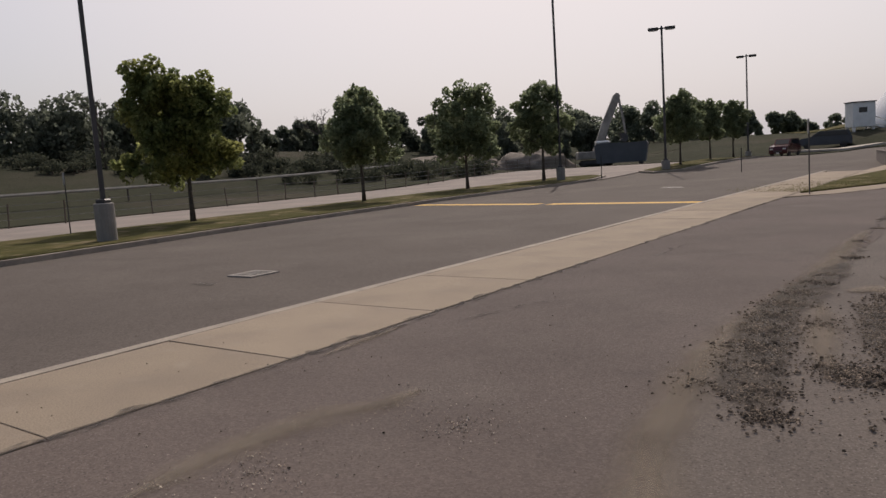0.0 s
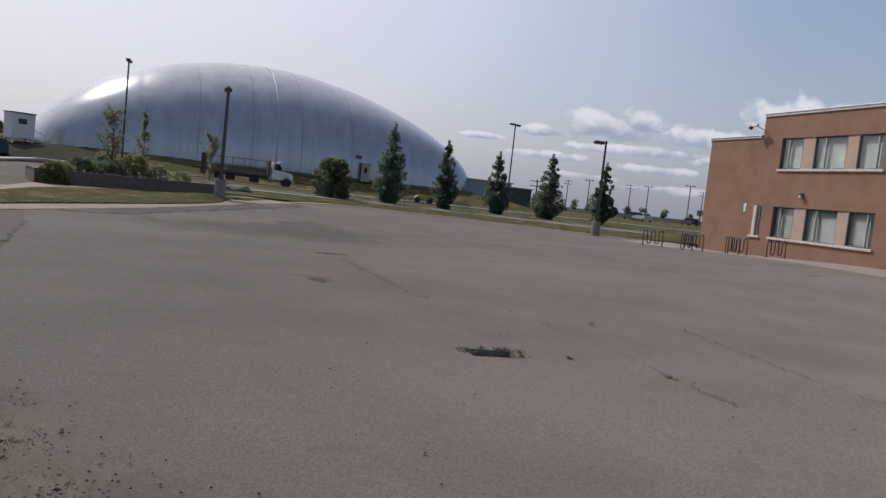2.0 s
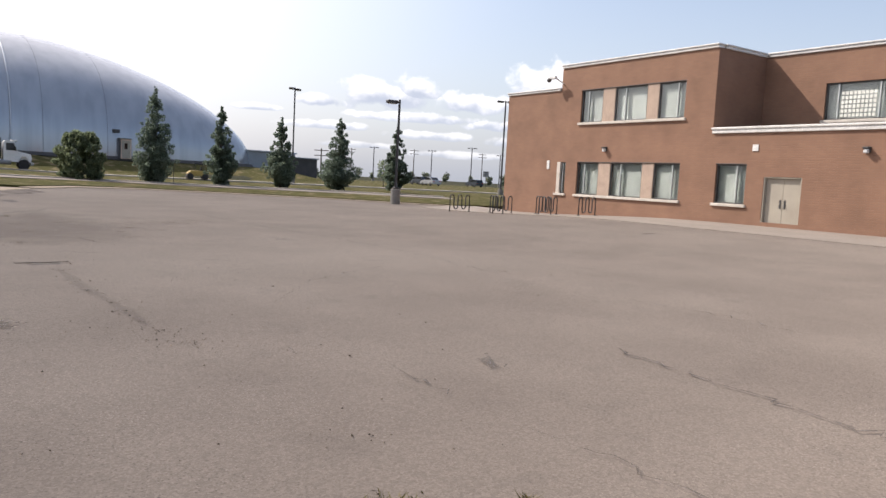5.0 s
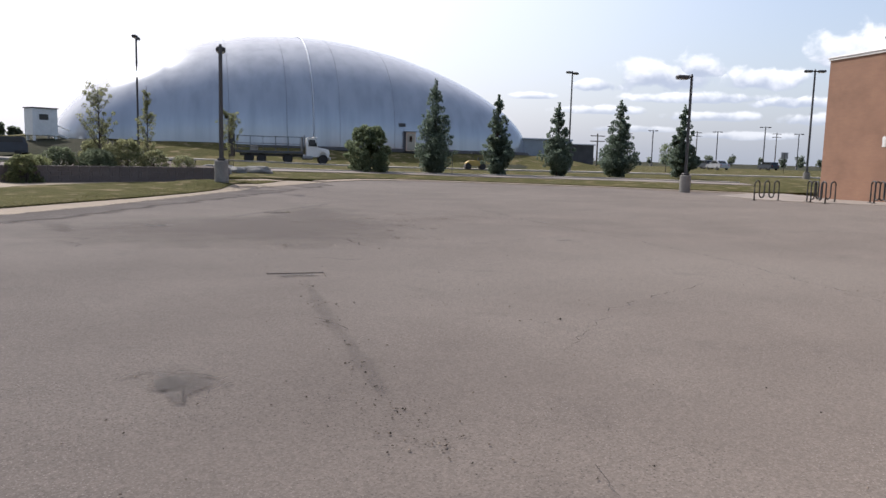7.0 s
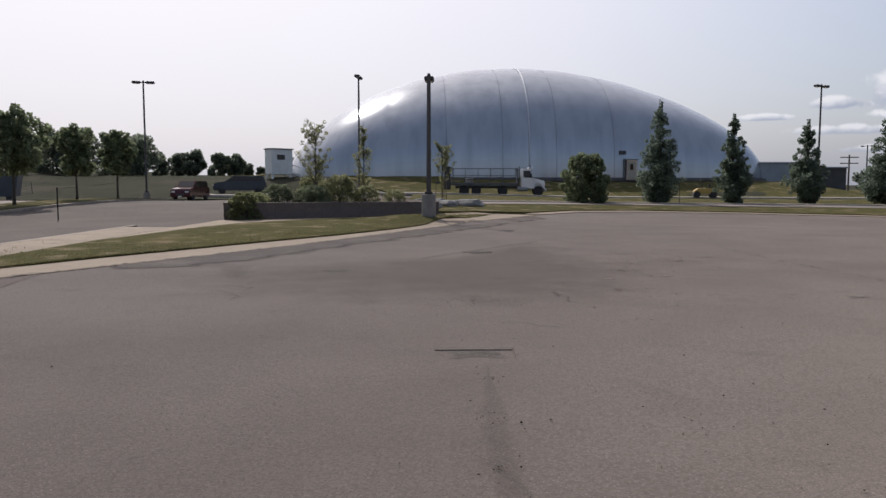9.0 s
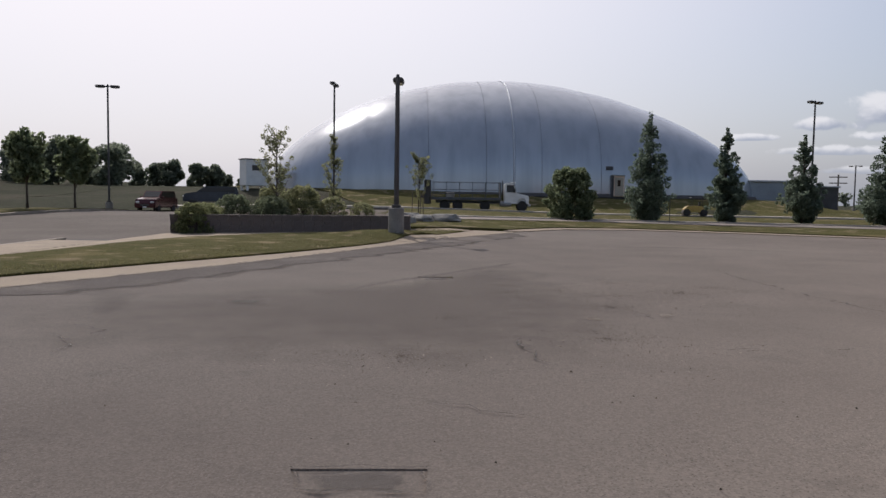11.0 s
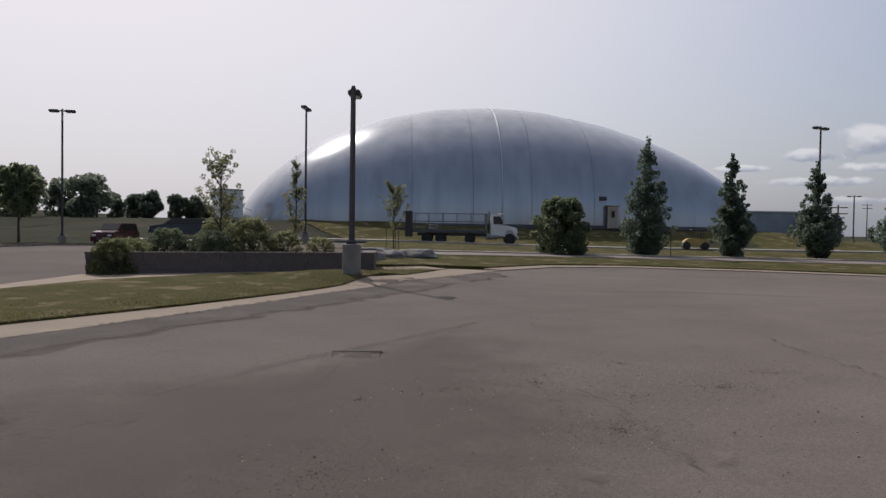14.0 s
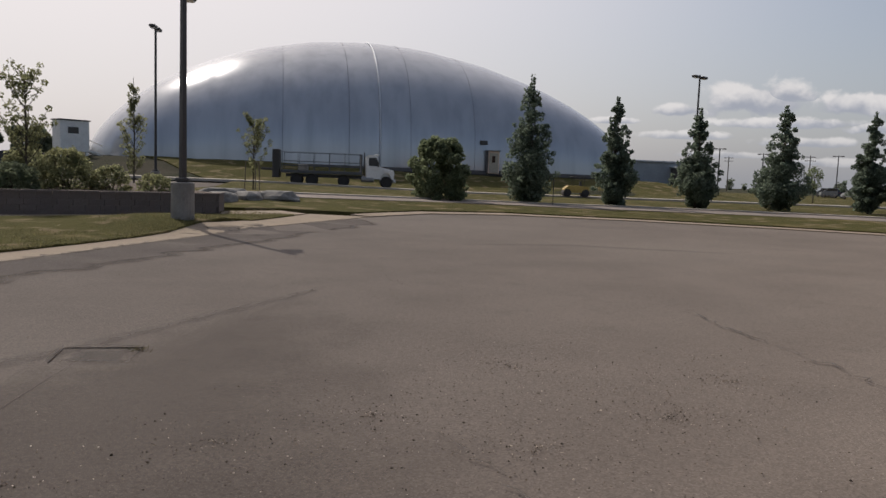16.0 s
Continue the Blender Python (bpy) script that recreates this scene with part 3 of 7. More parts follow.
def sink(bm, corners, depth):
    """Lowers the part of a ground sheet inside a four-cornered outline, with upright sides."""
    ring = [Vector((*c, 0)) for c in corners]
    mid = sum(ring, Vector()) / 4
    for a, b in zip(ring, ring[1:] + ring[:1]):
        near = [f for f in bm.faces if (f.calc_center_median() - mid).to_2d().length < 4.0]
        parts = list({v for f in near for v in f.verts}) + list({e for f in near for e in f.edges}) + near
        d = (b - a).normalized()
        bmesh.ops.bisect_plane(bm, geom=parts, plane_co=a, plane_no=Vector((-d.y, d.x, 0)))

    def inside(p):
        turns = [(b - a).to_2d().cross((p - a).to_2d()) for a, b in zip(ring, ring[1:] + ring[:1])]
        return all(v > 1e-5 for v in turns) or all(v < -1e-5 for v in turns)

    floor = [f for f in bm.faces if inside(f.calc_center_median())]
    made = bmesh.ops.extrude_face_region(bm, geom=floor)
    for v in made["geom"]:
        if isinstance(v, bmesh.types.BMVert):
            v.co.z -= depth
    bmesh.ops.delete(bm, geom=floor, context="FACES_ONLY")


def structure(name, bm, material, label, category):
    return tagged(part(name, bm, material), label, category, kind="structure")


def strip(line, width, side=1):
    """The outline of a band of even width along a line; side 1 lays it to the line's left."""
    out = []
    for i, p in enumerate(line):
        a, b = Vector(line[max(i - 1, 0)]), Vector(line[min(i + 1, len(line) - 1)])
        d = (b - a).normalized()
        out.append((p[0] - d.y * width * side, p[1] + d.x * width * side))
    return list(line) + out[::-1]


# ---- ground, road and walks ----
# the access road's own axes: p along it, q to its far side
ROAD_O, ROAD_U, ROAD_N = Vector((1.31, 12.54)), Vector((0.394, 0.919)), Vector((-0.919, 0.394))


def rd(p, q):
    v = ROAD_O + ROAD_U * p + ROAD_N * q
    return (v.x, v.y)


def far_ground():
    bm = bmesh.new()
    rings = [0, 20, 40, 60, 80, 100, 120, 140, 160, 170, 185, 220, 300, 500, 900, 1800, 3600]
    prev = None
    for r in rings:
        k = 1 if r == 0 else 72
        ring = []
        for i in range(k):
            x, y = 30 + r * math.cos(6.28319 * i / k), 45 + r * math.sin(6.28319 * i / k)
            ring.append(bm.verts.new((x, y, rise(x, y) - 0.45 * (1 - smooth(r, 162, 184)))))
        if prev and len(prev) == 1:
            for i in range(k):
                bm.faces.new((prev[0], ring[i], ring[(i + 1) % k]))
        elif prev:
            for i in range(k):
                bm.faces.new((prev[i], ring[i], ring[(i + 1) % k], prev[(i + 1) % k]))
        prev = ring
    return bm


structure("ground", far_ground(), M["rough_grass"], "rough green and brown meadow reaching to the horizon", "ground")

LOT_EDGE = [(10.2, 25.0), (14.0, 27.9), (17.9, 31.0), (21.45, 34.2), (24.3, 36.9), (27.2, 39.5), (30.1, 41.75), (33.2, 43.5), (36.5, 44.6), (40.0, 44.0), (44.0, 41.0), (47.6, 36.6), (50.2, 32.4), (52.2, 29.0)]
walk_front = [(FACE_O + FACE_S * s + FACE_N * 5.2).to_2d()[:] for s in (16.0, 4.0, -8.0, -22.0)]
lot = sheet([rd(-34, -1.97), rd(13.6, -1.97)] + LOT_EDGE + walk_front + [(36, -24), (0, -34)], 0.0, 2.0, 0.3, 0.003)
HOLLOWS = {"drain": [(11.84, 8.60), (12.30, 8.30), (12.13, 7.98), (11.66, 8.27)], "near": [(16.24, 17.86), (16.97, 17.55), (16.80, 17.20), (16.18, 17.52)], "far": [(21.22, 27.50), (21.83, 27.22), (21.60, 26.70), (21.02, 26.98)]}
sink(lot, HOLLOWS["drain"], 0.075), sink(lot, HOLLOWS["near"], 0.012), sink(lot, HOLLOWS["far"], 0.013)
SEAM = [(11.4, 23.4), (9.6, 18.2), (8.0, 13.8), (6.6, 10.9), (6.1, 10.0), (5.5, 8.7), (4.75, 7.15), (4.35, 6.1), (4.05, 4.95), (3.85, 4.3), (3.75, 3.4), (3.3, 1.6), (2.2, -4.0), (0.5, -16.0), rd(-34, -1.97)]
structure("lot_strip", sheet([rd(-34, -1.97), rd(13.6, -1.97), (10.2, 25.0), (12.2, 26.4)] + SEAM[:-1], 0.005, 2.0, 0.0), M["asphalt_dark"], "darker asphalt strip beside the pavement", "car park")
structure("parking_lot", lot, M["asphalt"], "weathered grey-brown asphalt car park with cracks and dust", "car park")
structure("road", sheet([rd(-34, 0.17), rd(75, 0.17), rd(75, 14.5), rd(30, 15.2), rd(-34, 15.2)], -0.13, 4.0, 0.2), M["road"], "grey asphalt access road beside the pavement", "road")
structure("cross_road", sheet([rd(33.5, 0.18), rd(33.5, -3.0), rd(37.5, -5.6), rd(41.5, -6.2), rd(47, -6.6), rd(52, -30), rd(60, -30), rd(58, -10), rd(75, -10), rd(75, 0.18)], -0.10, 4.0, 0.2), M["road"], "grey asphalt entrance road", "road")

# kerb between the pavement and the road, in cast lengths
kerb_near = structure("kerb_near", sheet([rd(-34, 0.0), rd(33.4, 0.0), rd(33.4, 0.17), rd(-34, 0.17)], 0.012, 3.0, 0.3), M["kerb"], "worn concrete kerb along the pavement", "kerb")
VERGE_B = [rd(-34, 12.4), rd(-2, 13.1), rd(6, 14.2), rd(20, 15.1), rd(36, 14.8), rd(39.5, 15.6), rd(41, 17), rd(39.5, 19.4), rd(36, 20.6), rd(-34, 20.6)]
structure("verge_kerb", sheet([rd(-34, 12.2), rd(-2, 12.9), rd(6, 14.0), rd(20, 14.9), rd(36, 14.6), rd(39.8, 15.4), rd(41.4, 17), rd(39.7, 19.7), rd(36, 20.85), rd(-34, 20.85)], 0.02, 3.0, 0.4), M["kerb"], "worn concrete kerb round the grass verge", "kerb")
structure("verge", sheet(VERGE_B, 0.05, 2.0, 0.1, 0.05), M["grass"], "shaded mown grass verge under the road trees", "verge")
structure("far_parking", sheet([rd(-60, 20.8), rd(36, 20.8), rd(39.8, 19.6), rd(41.4, 17), rd(40, 15), rd(38, 14.4), rd(58, 14.4), rd(58, 33), rd(-60, 33)], -0.08, 4.0, 0.2), M["gravel_lot"], "pale dusty parking strip before the fence", "car park")
structure("meadow_bank", sheet([rd(-70, 33), rd(150, 33), rd(150, 120), rd(-70, 120)], -0.02, 8.0, 0.4, 0.12), M["rough_grass"], "rough dark meadow behind the fence", "ground")
structure("meadow_corner", sheet([rd(58.05, 14.6), rd(75.1, 14.3), rd(84.1, 16), rd(84.1, 32.9), rd(58.05, 32.9)], -0.03, 4.0, 0.4, 0.05), M["rough_grass"], "rough grass between the road and the building site", "ground")
structure("meadow_end", sheet([rd(75.2, -9.8), rd(150, -9.8), rd(150, 32.9), rd(84.2, 32.9), rd(84.2, 16), rd(75.2, 14.2)], -0.03, 4.0, 0.4, 0.05), M["rough_grass"], "rough dark meadow past the end of the road", "ground")
structure("island_kerb", sheet([rd(41.5, 12.5), rd(43, 10.8), rd(69, 9.6), rd(71, 12), rd(69.5, 14.4), rd(43, 14.2)], 0.02, 4.0, 0.4), M["kerb"], "worn concrete kerb round a grass island", "kerb")
structure("island", sheet([rd(41.9, 12.5), rd(43.2, 11.1), rd(68.8, 9.95), rd(70.5, 12), rd(69.2, 14.1), rd(43.2, 13.9)], 0.06, 2.0, 0.1, 0.04), M["grass"], "dry grass island with young trees", "verge")

# concrete walk along the lot's far edge, the grass wedge and the lawns behind it
WEDGE_FRONT = [(9.4, 26.0), (13.2, 29.2), (17.2, 32.2), (20.1, 34.3), (22.8, 36.6), (25.0, 38.75), (28.4, 42.2), (30.6, 44.1)]
structure("edge_walk", sheet(LOT_EDGE[:8] + [(31.5, 44.8)] + WEDGE_FRONT[::-1] + [(8.0, 24.6)], 0.012, 2.0, 0.3), M["concrete"], "pale tan concrete strip along the car park", "pavement")
structure("far_kerb", sheet(strip(LOT_EDGE[7:], 0.95), 0.035, 2.0, 0.5), M["concrete"], "pale tan concrete kerb strip at the car park's far edge", "kerb")
structure("wedge", sheet(WEDGE_FRONT + [(28.5, 44.5), (22.2, 44.3), (18.5, 42.6), (16.6, 40.2), (12.9, 34.0)], 0.06, 1.0, 0.3, 0.05), M["grass"], "patchy mown grass wedge with bare spots", "lawn")
structure("bed_walk", sheet([(8.0, 24.6), (9.4, 26.0), (12.9, 34.0), (16.6, 40.2), (18.5, 42.6), (22.2, 44.3), (28.5, 44.5), (31.4, 44.9), (31.0, 46.2), (18.0, 45.75), rd(38.5, -5.0), rd(34, -2.8), rd(33.5, -1.97), rd(13.6, -1.97)], 0.008, 2.0, 0.3), M["concrete"], "pale tan concrete walk round the planting bed", "pavement")
LAWN = [(31.0, 46.3), (33.2, 44.6), (36.7, 45.6), (40.5, 44.95), (44.75, 41.65), (48.4, 37.2), (51.05, 32.9), (53.05, 29.5), (58, 27), (170, -20), (190, 60), (170, 130), (110, 190), (60, 200), (30, 160), rd(76, -10.1), rd(58.2, -10.2), rd(60.2, -30.2), rd(51.8, -30.2), rd(46.9, -6.7), rd(41.5, -6.3)]
structure("lawn", sheet(LAWN, 0.08, 4.0, 0.5, 0.05), M["grass"], "wide mown lawn rising to the air dome", "lawn")
structure("lawn_path", sheet(strip([(22, 92), (36, 79), (50, 69.5), (62, 61.5), (74, 52.5), (90, 40.0)], 1.8), 0.2, 3.0, 0.2), M["path"], "narrow concrete path across the lawn", "path")
structure("lawn_road", sheet(strip([(31.5, 52.5), (38, 51.2), (44, 50.0), (50, 46.0), (56, 40.5), (62, 34.0)], 3.0), 0.10, 2.0, 0.2), M["gravel_lot"], "narrow pale asphalt drive beyond the car park kerb", "road")
structure("drive_kerb", sheet(strip([(p[0] + 2.05, p[1] + 2.25) for p in [(31.5, 52.5), (38, 51.2), (44, 50.0), (50, 46.0), (56, 40.5), (62, 34.0)]], 0.5), 0.17, 2.0, 0.2), M["path"], "pale kerb along the narrow drive", "kerb")
structure("school_walk", sheet([(FACE_O + FACE_S * s + FACE_N * w).to_2d()[:] for s, w in ((-22, 5.2), (-8, 5.2), (4, 5.2), (16, 5.2), (19, 1.0), (19, -1), (-22, -1))], 0.03, 2.0, 0.3), M["apron"], "pale concrete apron before the school wall", "pavement")

# pavement slabs between the kerb and the car park
walk_bed = structure("pavement", sheet([rd(-34, -1.95), rd(34, -1.95), rd(34, 0), rd(-34, 0)], -0.06, 4.0, 0.2), M["crack"], "tan concrete pavement of cast slabs", "pavement")
rng = random.Random(4)
SLAB = 2.25
slab_bm = box(bmesh.new(), -SLAB / 2 + 0.004, -0.965, -0.12, SLAB / 2 - 0.004, 0.965, 0.0, 0.006)
slab_me = mesh_of(slab_bm, "slab")
for i in range(28):
    p = -31.0 + SLAB * (i + 0.5) + 0.09
    x, y = rd(p, -0.975)
    part("slab", slab_me, M["concrete"], walk_bed, m=pose(x, y, rise(x, y) + 0.008 + rng.uniform(-0.004, 0.006), rng.uniform(-0.15, 0.15), rng.uniform(-0.15, 0.15), math.degrees(math.atan2(ROAD_U.y, ROAD_U.x))))


def painted(name, line, width, material, label, off):
    return tagged(part(name, sheet(strip(line, width), off, 2.0, 0.0), material), label, "road marking", kind="structure")


painted("yellow_line", [rd(14.8, 0.4), rd(15.6, 6.8)], 0.6, M["yellow_paint"], "worn yellow line painted across the road", -0.124)
painted("yellow_line", [rd(15.7, 7.3), rd(17.0, 14.4)], 0.6, M["yellow_paint"], "worn yellow line painted across the road", -0.124)
painted("white_line", [rd(24.5, 4.6), rd(25.0, 5.8)], 0.25, M["white_paint"], "short worn white mark on the road", -0.124)

# ---- the school ----
FACE_M = Matrix.Translation(FACE_O) @ Matrix.Rotation(FACE_A, 4, "Z")   # x along the wall, y out of it towards the car park
school = thing("school", FACE_M, "two-storey orange brick school with pale stone copings", "school building")


def wall_with_holes(x0, x1, z0, z1, y_out, thick, holes):
    """A wall slab along x, whose front is at y_out, cut into cells round its openings."""
    bm = bmesh.new()
    xs = sorted({x0, x1, *[v for h in holes for v in (h[0], h[1])]})
    zs = sorted({z0, z1, *[v for h in holes for v in (h[2], h[3])]})
    solid = {}
    for i in range(len(xs) - 1):
        for k in range(len(zs) - 1):
            cx, cz = (xs[i] + xs[i + 1]) / 2, (zs[k] + zs[k + 1]) / 2
            solid[i, k] = not any(a < cx < b and c < cz < d for a, b, c, d in holes)
    vs = {}

    def v(x, y, z):
        return vs.setdefault((x, y, z), bm.verts.new((x, y, z)) if (x, y, z) not in vs else None)

    yo, yi = y_out, y_out - thick
    for (i, k), s in solid.items():
        if not s:
            continue
        a, b, c, d = xs[i], xs[i + 1], zs[k], zs[k + 1]
        bm.faces.new((v(a, yo, c), v(a, yo, d), v(b, yo, d), v(b, yo, c)))
        bm.faces.new((v(a, yi, c), v(b, yi, c), v(b, yi, d), v(a, yi, d)))
        for near, f in (((i - 1, k), ((a, yo, c), (a, yi, c), (a, yi, d), (a, yo, d))), ((i + 1, k), ((b, yo, c), (b, yo, d), (b, yi, d), (b, yi, c))),
                        ((i, k - 1), ((a, yo, c), (b, yo, c), (b, yi, c), (a, yi, c))), ((i, k + 1), ((a, yo, d), (a, yi, d), (b, yi, d), (b, yo, d)))):
            if not solid.get(near, False):
                bm.faces.new([v(*q) for q in f])
    bmesh.ops.recalc_face_normals(bm, faces=bm.faces[:])
    return bm


UP, LOW = (5.14, 6.85), (1.30, 3.02)
BAYS = [(6.98, 8.55), (3.99, 6.12), (1.66, 3.26)]
GROUP = (1.66, 8.55)
NARROW, SINGLE, DOOR = (9.46, 9.86), (-1.86, -0.33), (-4.42, -2.72)
MAIN_L, LOW_L, SET = 10.15, 14.85, 3.5
part("main_wall", wall_with_holes(0, MAIN_L, -0.4, 8.15, 0, 0.4, [(*GROUP, *UP), (*GROUP, *LOW), (NARROW[0], MAIN_L - 0.02, *LOW)]), M["brick"], school)
part("end_wall", wall_with_holes(MAIN_L, LOW_L, -0.4, 6.95, 0, 0.4, []), M["brick"], school)
part("wing_wall", wall_with_holes(-24, 0, -0.4, 4.36, 0, 0.4, [(*SINGLE, *LOW), (*DOOR, 0.40, 2.52)]), M["brick"], school)
HALL_WIN = (-7.6, -3.0, 5.15, 6.75)
part("upper_wing_wall", wall_with_holes(-24, -0.0, 4.2, 8.15, -SET, 0.4, [HALL_WIN]), M["brick"], school)
bm = box(bmesh.new(), 0, -SET - 0.4, 3.9, 0.4, -0.4, 8.15)
part("return_wall", bm, M["brick"], school)
bm = box(bmesh.new(), LOW_L - 0.4, -26, -0.4, LOW_L, -0.4, 6.95)
part("side_wall", bm, M["brick"], school)
bm = bmesh.new()
box(bm, -24, -26, -0.4, LOW_L - 0.4, -25.6, 8.15), box(bm, -24, -25.6, -0.4, -23.6, -0.4, 4.2), box(bm, -24, -25.6, 4.2, -23.6, -SET - 0.4, 8.15), box(bm, MAIN_L - 0.4, -25.6, 6.7, MAIN_L, -0.4, 8.15)
part("rear_wall", bm, M["brick"], school)
bm = bmesh.new()
box(bm, -23.6, -25.6, 7.8, MAIN_L - 0.4, -SET - 0.4, 7.95), box(bm, 0.4, -SET - 0.4, 7.8, MAIN_L - 0.4, -0.4, 7.95), box(bm, MAIN_L, -25.6, 6.5, LOW_L - 0.4, -0.4, 6.65), box(bm, -23.6, -SET - 0.0, 4.05, 0, -0.4, 4.2)
part("roof", bm, M["dark_wall"], school, "flat grey roof")


def coping(x0, x1, y0, y1, z, h=0.2):
    bm = box(bmesh.new(), x0, y0, z, x1, y1, z + h * 0.62, 0.02)
    return box(bm, x0 - 0.04, y0 - 0.04, z + h * 0.62, x1 + 0.04, y1 + 0.04, z + h, 0.02)


part("coping", coping(0.0, MAIN_L, -0.35, 0.07, 8.15), M["brick_coping"], school, "white metal coping")
part("coping", coping(-0.07, 0.35, -SET - 0.35, -0.42, 8.15), M["brick_coping"], school, "white metal coping")
part("coping", coping(-24, -0.12, -SET - 0.35, -SET + 0.07, 8.15), M["brick_coping"], school, "white metal coping")
part("coping", coping(MAIN_L + 0.05, LOW_L + 0.05, -0.35, 0.07, 6.95, 0.17), M["brick_coping"], school, "white metal coping")
part("coping", coping(-24, -0.02, -0.35, 0.08, 4.36, 0.27), M["brick_coping"], school, "white layered ledge coping")
# a step in the masonry under the windows and at the ground
part("plinth", box(bmesh.new(), -24, 0.0, -0.4, LOW_L, 0.025, 0.62), M["brick"], school)


def window(x0, x1, z0, z1, bars, y=0.0, name="window"):
    """A framed window in its opening: dark frame, pale upright, a pane in front of a drawn blind."""
    w = part(name, bmesh.new(), M["frame"], school)
    bm = bmesh.new()
    f = 0.06
    for a, b, c, d in ((x0, x1, z0, z0 + f), (x0, x1, z1 - f, z1), (x0, x0 + f, z0 + f, z1 - f), (x1 - f, x1, z0 + f, z1 - f)):
        box(bm, a, y - 0.17, c, b, y - 0.08, d, 0.008)
    part("window_frame", bm, M["frame"], w)
    for b in bars:
        part("mullion", box(bmesh.new(), b - 0.035, y - 0.18, z0 + f, b + 0.035, y - 0.07, z1 - f, 0.006), M["frame_pale"], w, "pale aluminium upright")
    pane = part("pane", box(bmesh.new(), x0 + f, y - 0.132, z0 + f, x1 - f, y - 0.124, z1 - f), M["glass"], w)
    pane.visible_shadow = False
    part("blind", box(bmesh.new(), x0 + 0.02, y - 0.26, z0 + 0.02, x1 - 0.02, y - 0.24, z1 - 0.02), M["blind"], w, "drawn pale blind")
    return w


for zlo, zhi in (UP, LOW):
    for k, (a, b) in enumerate(BAYS):
        cut = 0.33 if k < 2 else 0.30
        window(a, b, zlo, zhi, [b - (b - a) * cut if k < 2 else a + (b - a) * cut])
    for a, b in ((BAYS[1][1], BAYS[0][0]), (BAYS[2][1], BAYS[1][0])):
        part("pier", box(bmesh.new(), a, -0.38, zlo, b, -0.04, zhi, 0.01), M["precast"], school, "pinkish precast stone pier")
    part("sill", box(bmesh.new(), GROUP[0] - 0.12, -0.36, zlo - 0.13, GROUP[1] + 0.12, 0.09, zlo, 0.015), M["sill"], school, "pale stone sill")
    part("lintel", box(bmesh.new(), GROUP[0] - 0.02, -0.36, zhi, GROUP[1] + 0.02, 0.006, zhi + 0.035, 0.008), M["frame"], school, "dark steel lintel")
window(NARROW[0], NARROW[1], *LOW, [NARROW[1] - 0.12])
part("sill", box(bmesh.new(), NARROW[0] - 0.1, -0.36, LOW[0] - 0.13, MAIN_L + 0.12, 0.09, LOW[0], 0.015), M["sill"], school, "pale stone sill")
part("pier", box(bmesh.new(), NARROW[1] + 0.003, -0.38, LOW[0], MAIN_L - 0.022, 0.03, LOW[1] - 0.003, 0.01), M["sill"], school, "white stone pier")
window(*SINGLE, *LOW, [SINGLE[0] + 0.5])
part("sill", box(bmesh.new(), SINGLE[0] - 0.1, -0.36, LOW[0] - 0.13, SINGLE[1] + 0.1, 0.09, LOW[0], 0.015), M["sill"], school, "pale stone sill")
part("lintel", box(bmesh.new(), SINGLE[0] - 0.02, -0.36, LOW[1], SINGLE[1] + 0.02, 0.006, LOW[1] + 0.035, 0.008), M["frame"], school, "dark steel lintel")
hall = window(*HALL_WIN, [HALL_WIN[1] - 0.55, HALL_WIN[1] - 2.3], -SET, "window")
bm = bmesh.new()
for i in range(9):
    for k in range(6):
        x, z = HALL_WIN[1] - 0.72 - i * 0.17, HALL_WIN[2] + 0.12 + k * 0.19
        box(bm, x - 0.065, -SET - 0.15, z, x + 0.065, -SET - 0.13, z + 0.14, 0.006)
part("window_grille", bm, M["white_metal"], hall, "white square grid behind the glass")
part("sill", box(bmesh.new(), HALL_WIN[0] - 0.1, -SET - 0.36, HALL_WIN[2] - 0.13, HALL_WIN[1] + 0.1, -SET + 0.09, HALL_WIN[2], 0.015), M["sill"], school, "pale stone sill")

# double door
door_set = part("double_door", bmesh.new(), M["frame"], school)
bm = bmesh.new()
for a, b, c, d in ((DOOR[0], DOOR[0] + 0.06, 0.4, 2.52), (DOOR[1] - 0.06, DOOR[1], 0.4, 2.52), (DOOR[0] + 0.06, DOOR[1] - 0.06, 2.46, 2.52)):
    box(bm, a, -0.28, c, b, -0.02, d, 0.006)
part("door_frame", bm, M["door"], door_set)
mid = (DOOR[0] + DOOR[1]) / 2
for a, b, sign in ((DOOR[0] + 0.065, mid - 0.004, 1), (mid + 0.004, DOOR[1] - 0.065, -1)):
    leaf = part("door_leaf", box(bmesh.new(), a, -0.2, 0.42, b, -0.15, 2.45, 0.006), M["door"], door_set)
    hx = b - 0.1 if sign > 0 else a + 0.1
    bm = box(bmesh.new(), hx - 0.045, -0.15, 1.22, hx + 0.045, -0.135, 1.58, 0.004)
    part("handle_plate", bm, M["frame"], leaf, "dark handle plate")
    part("handle", bent(bmesh.new(), [(hx, -0.14, 1.25), (hx, -0.08, 1.27), (hx, -0.08, 1.42), (hx, -0.14, 1.44)], 0.014, 6), M["chrome"], leaf, "chrome pull handle")
part("threshold", box(bmesh.new(), DOOR[0] - 0.3, -0.1, 0.36, DOOR[1] + 0.3, 0.6, 0.43, 0.01), M["concrete"], school)


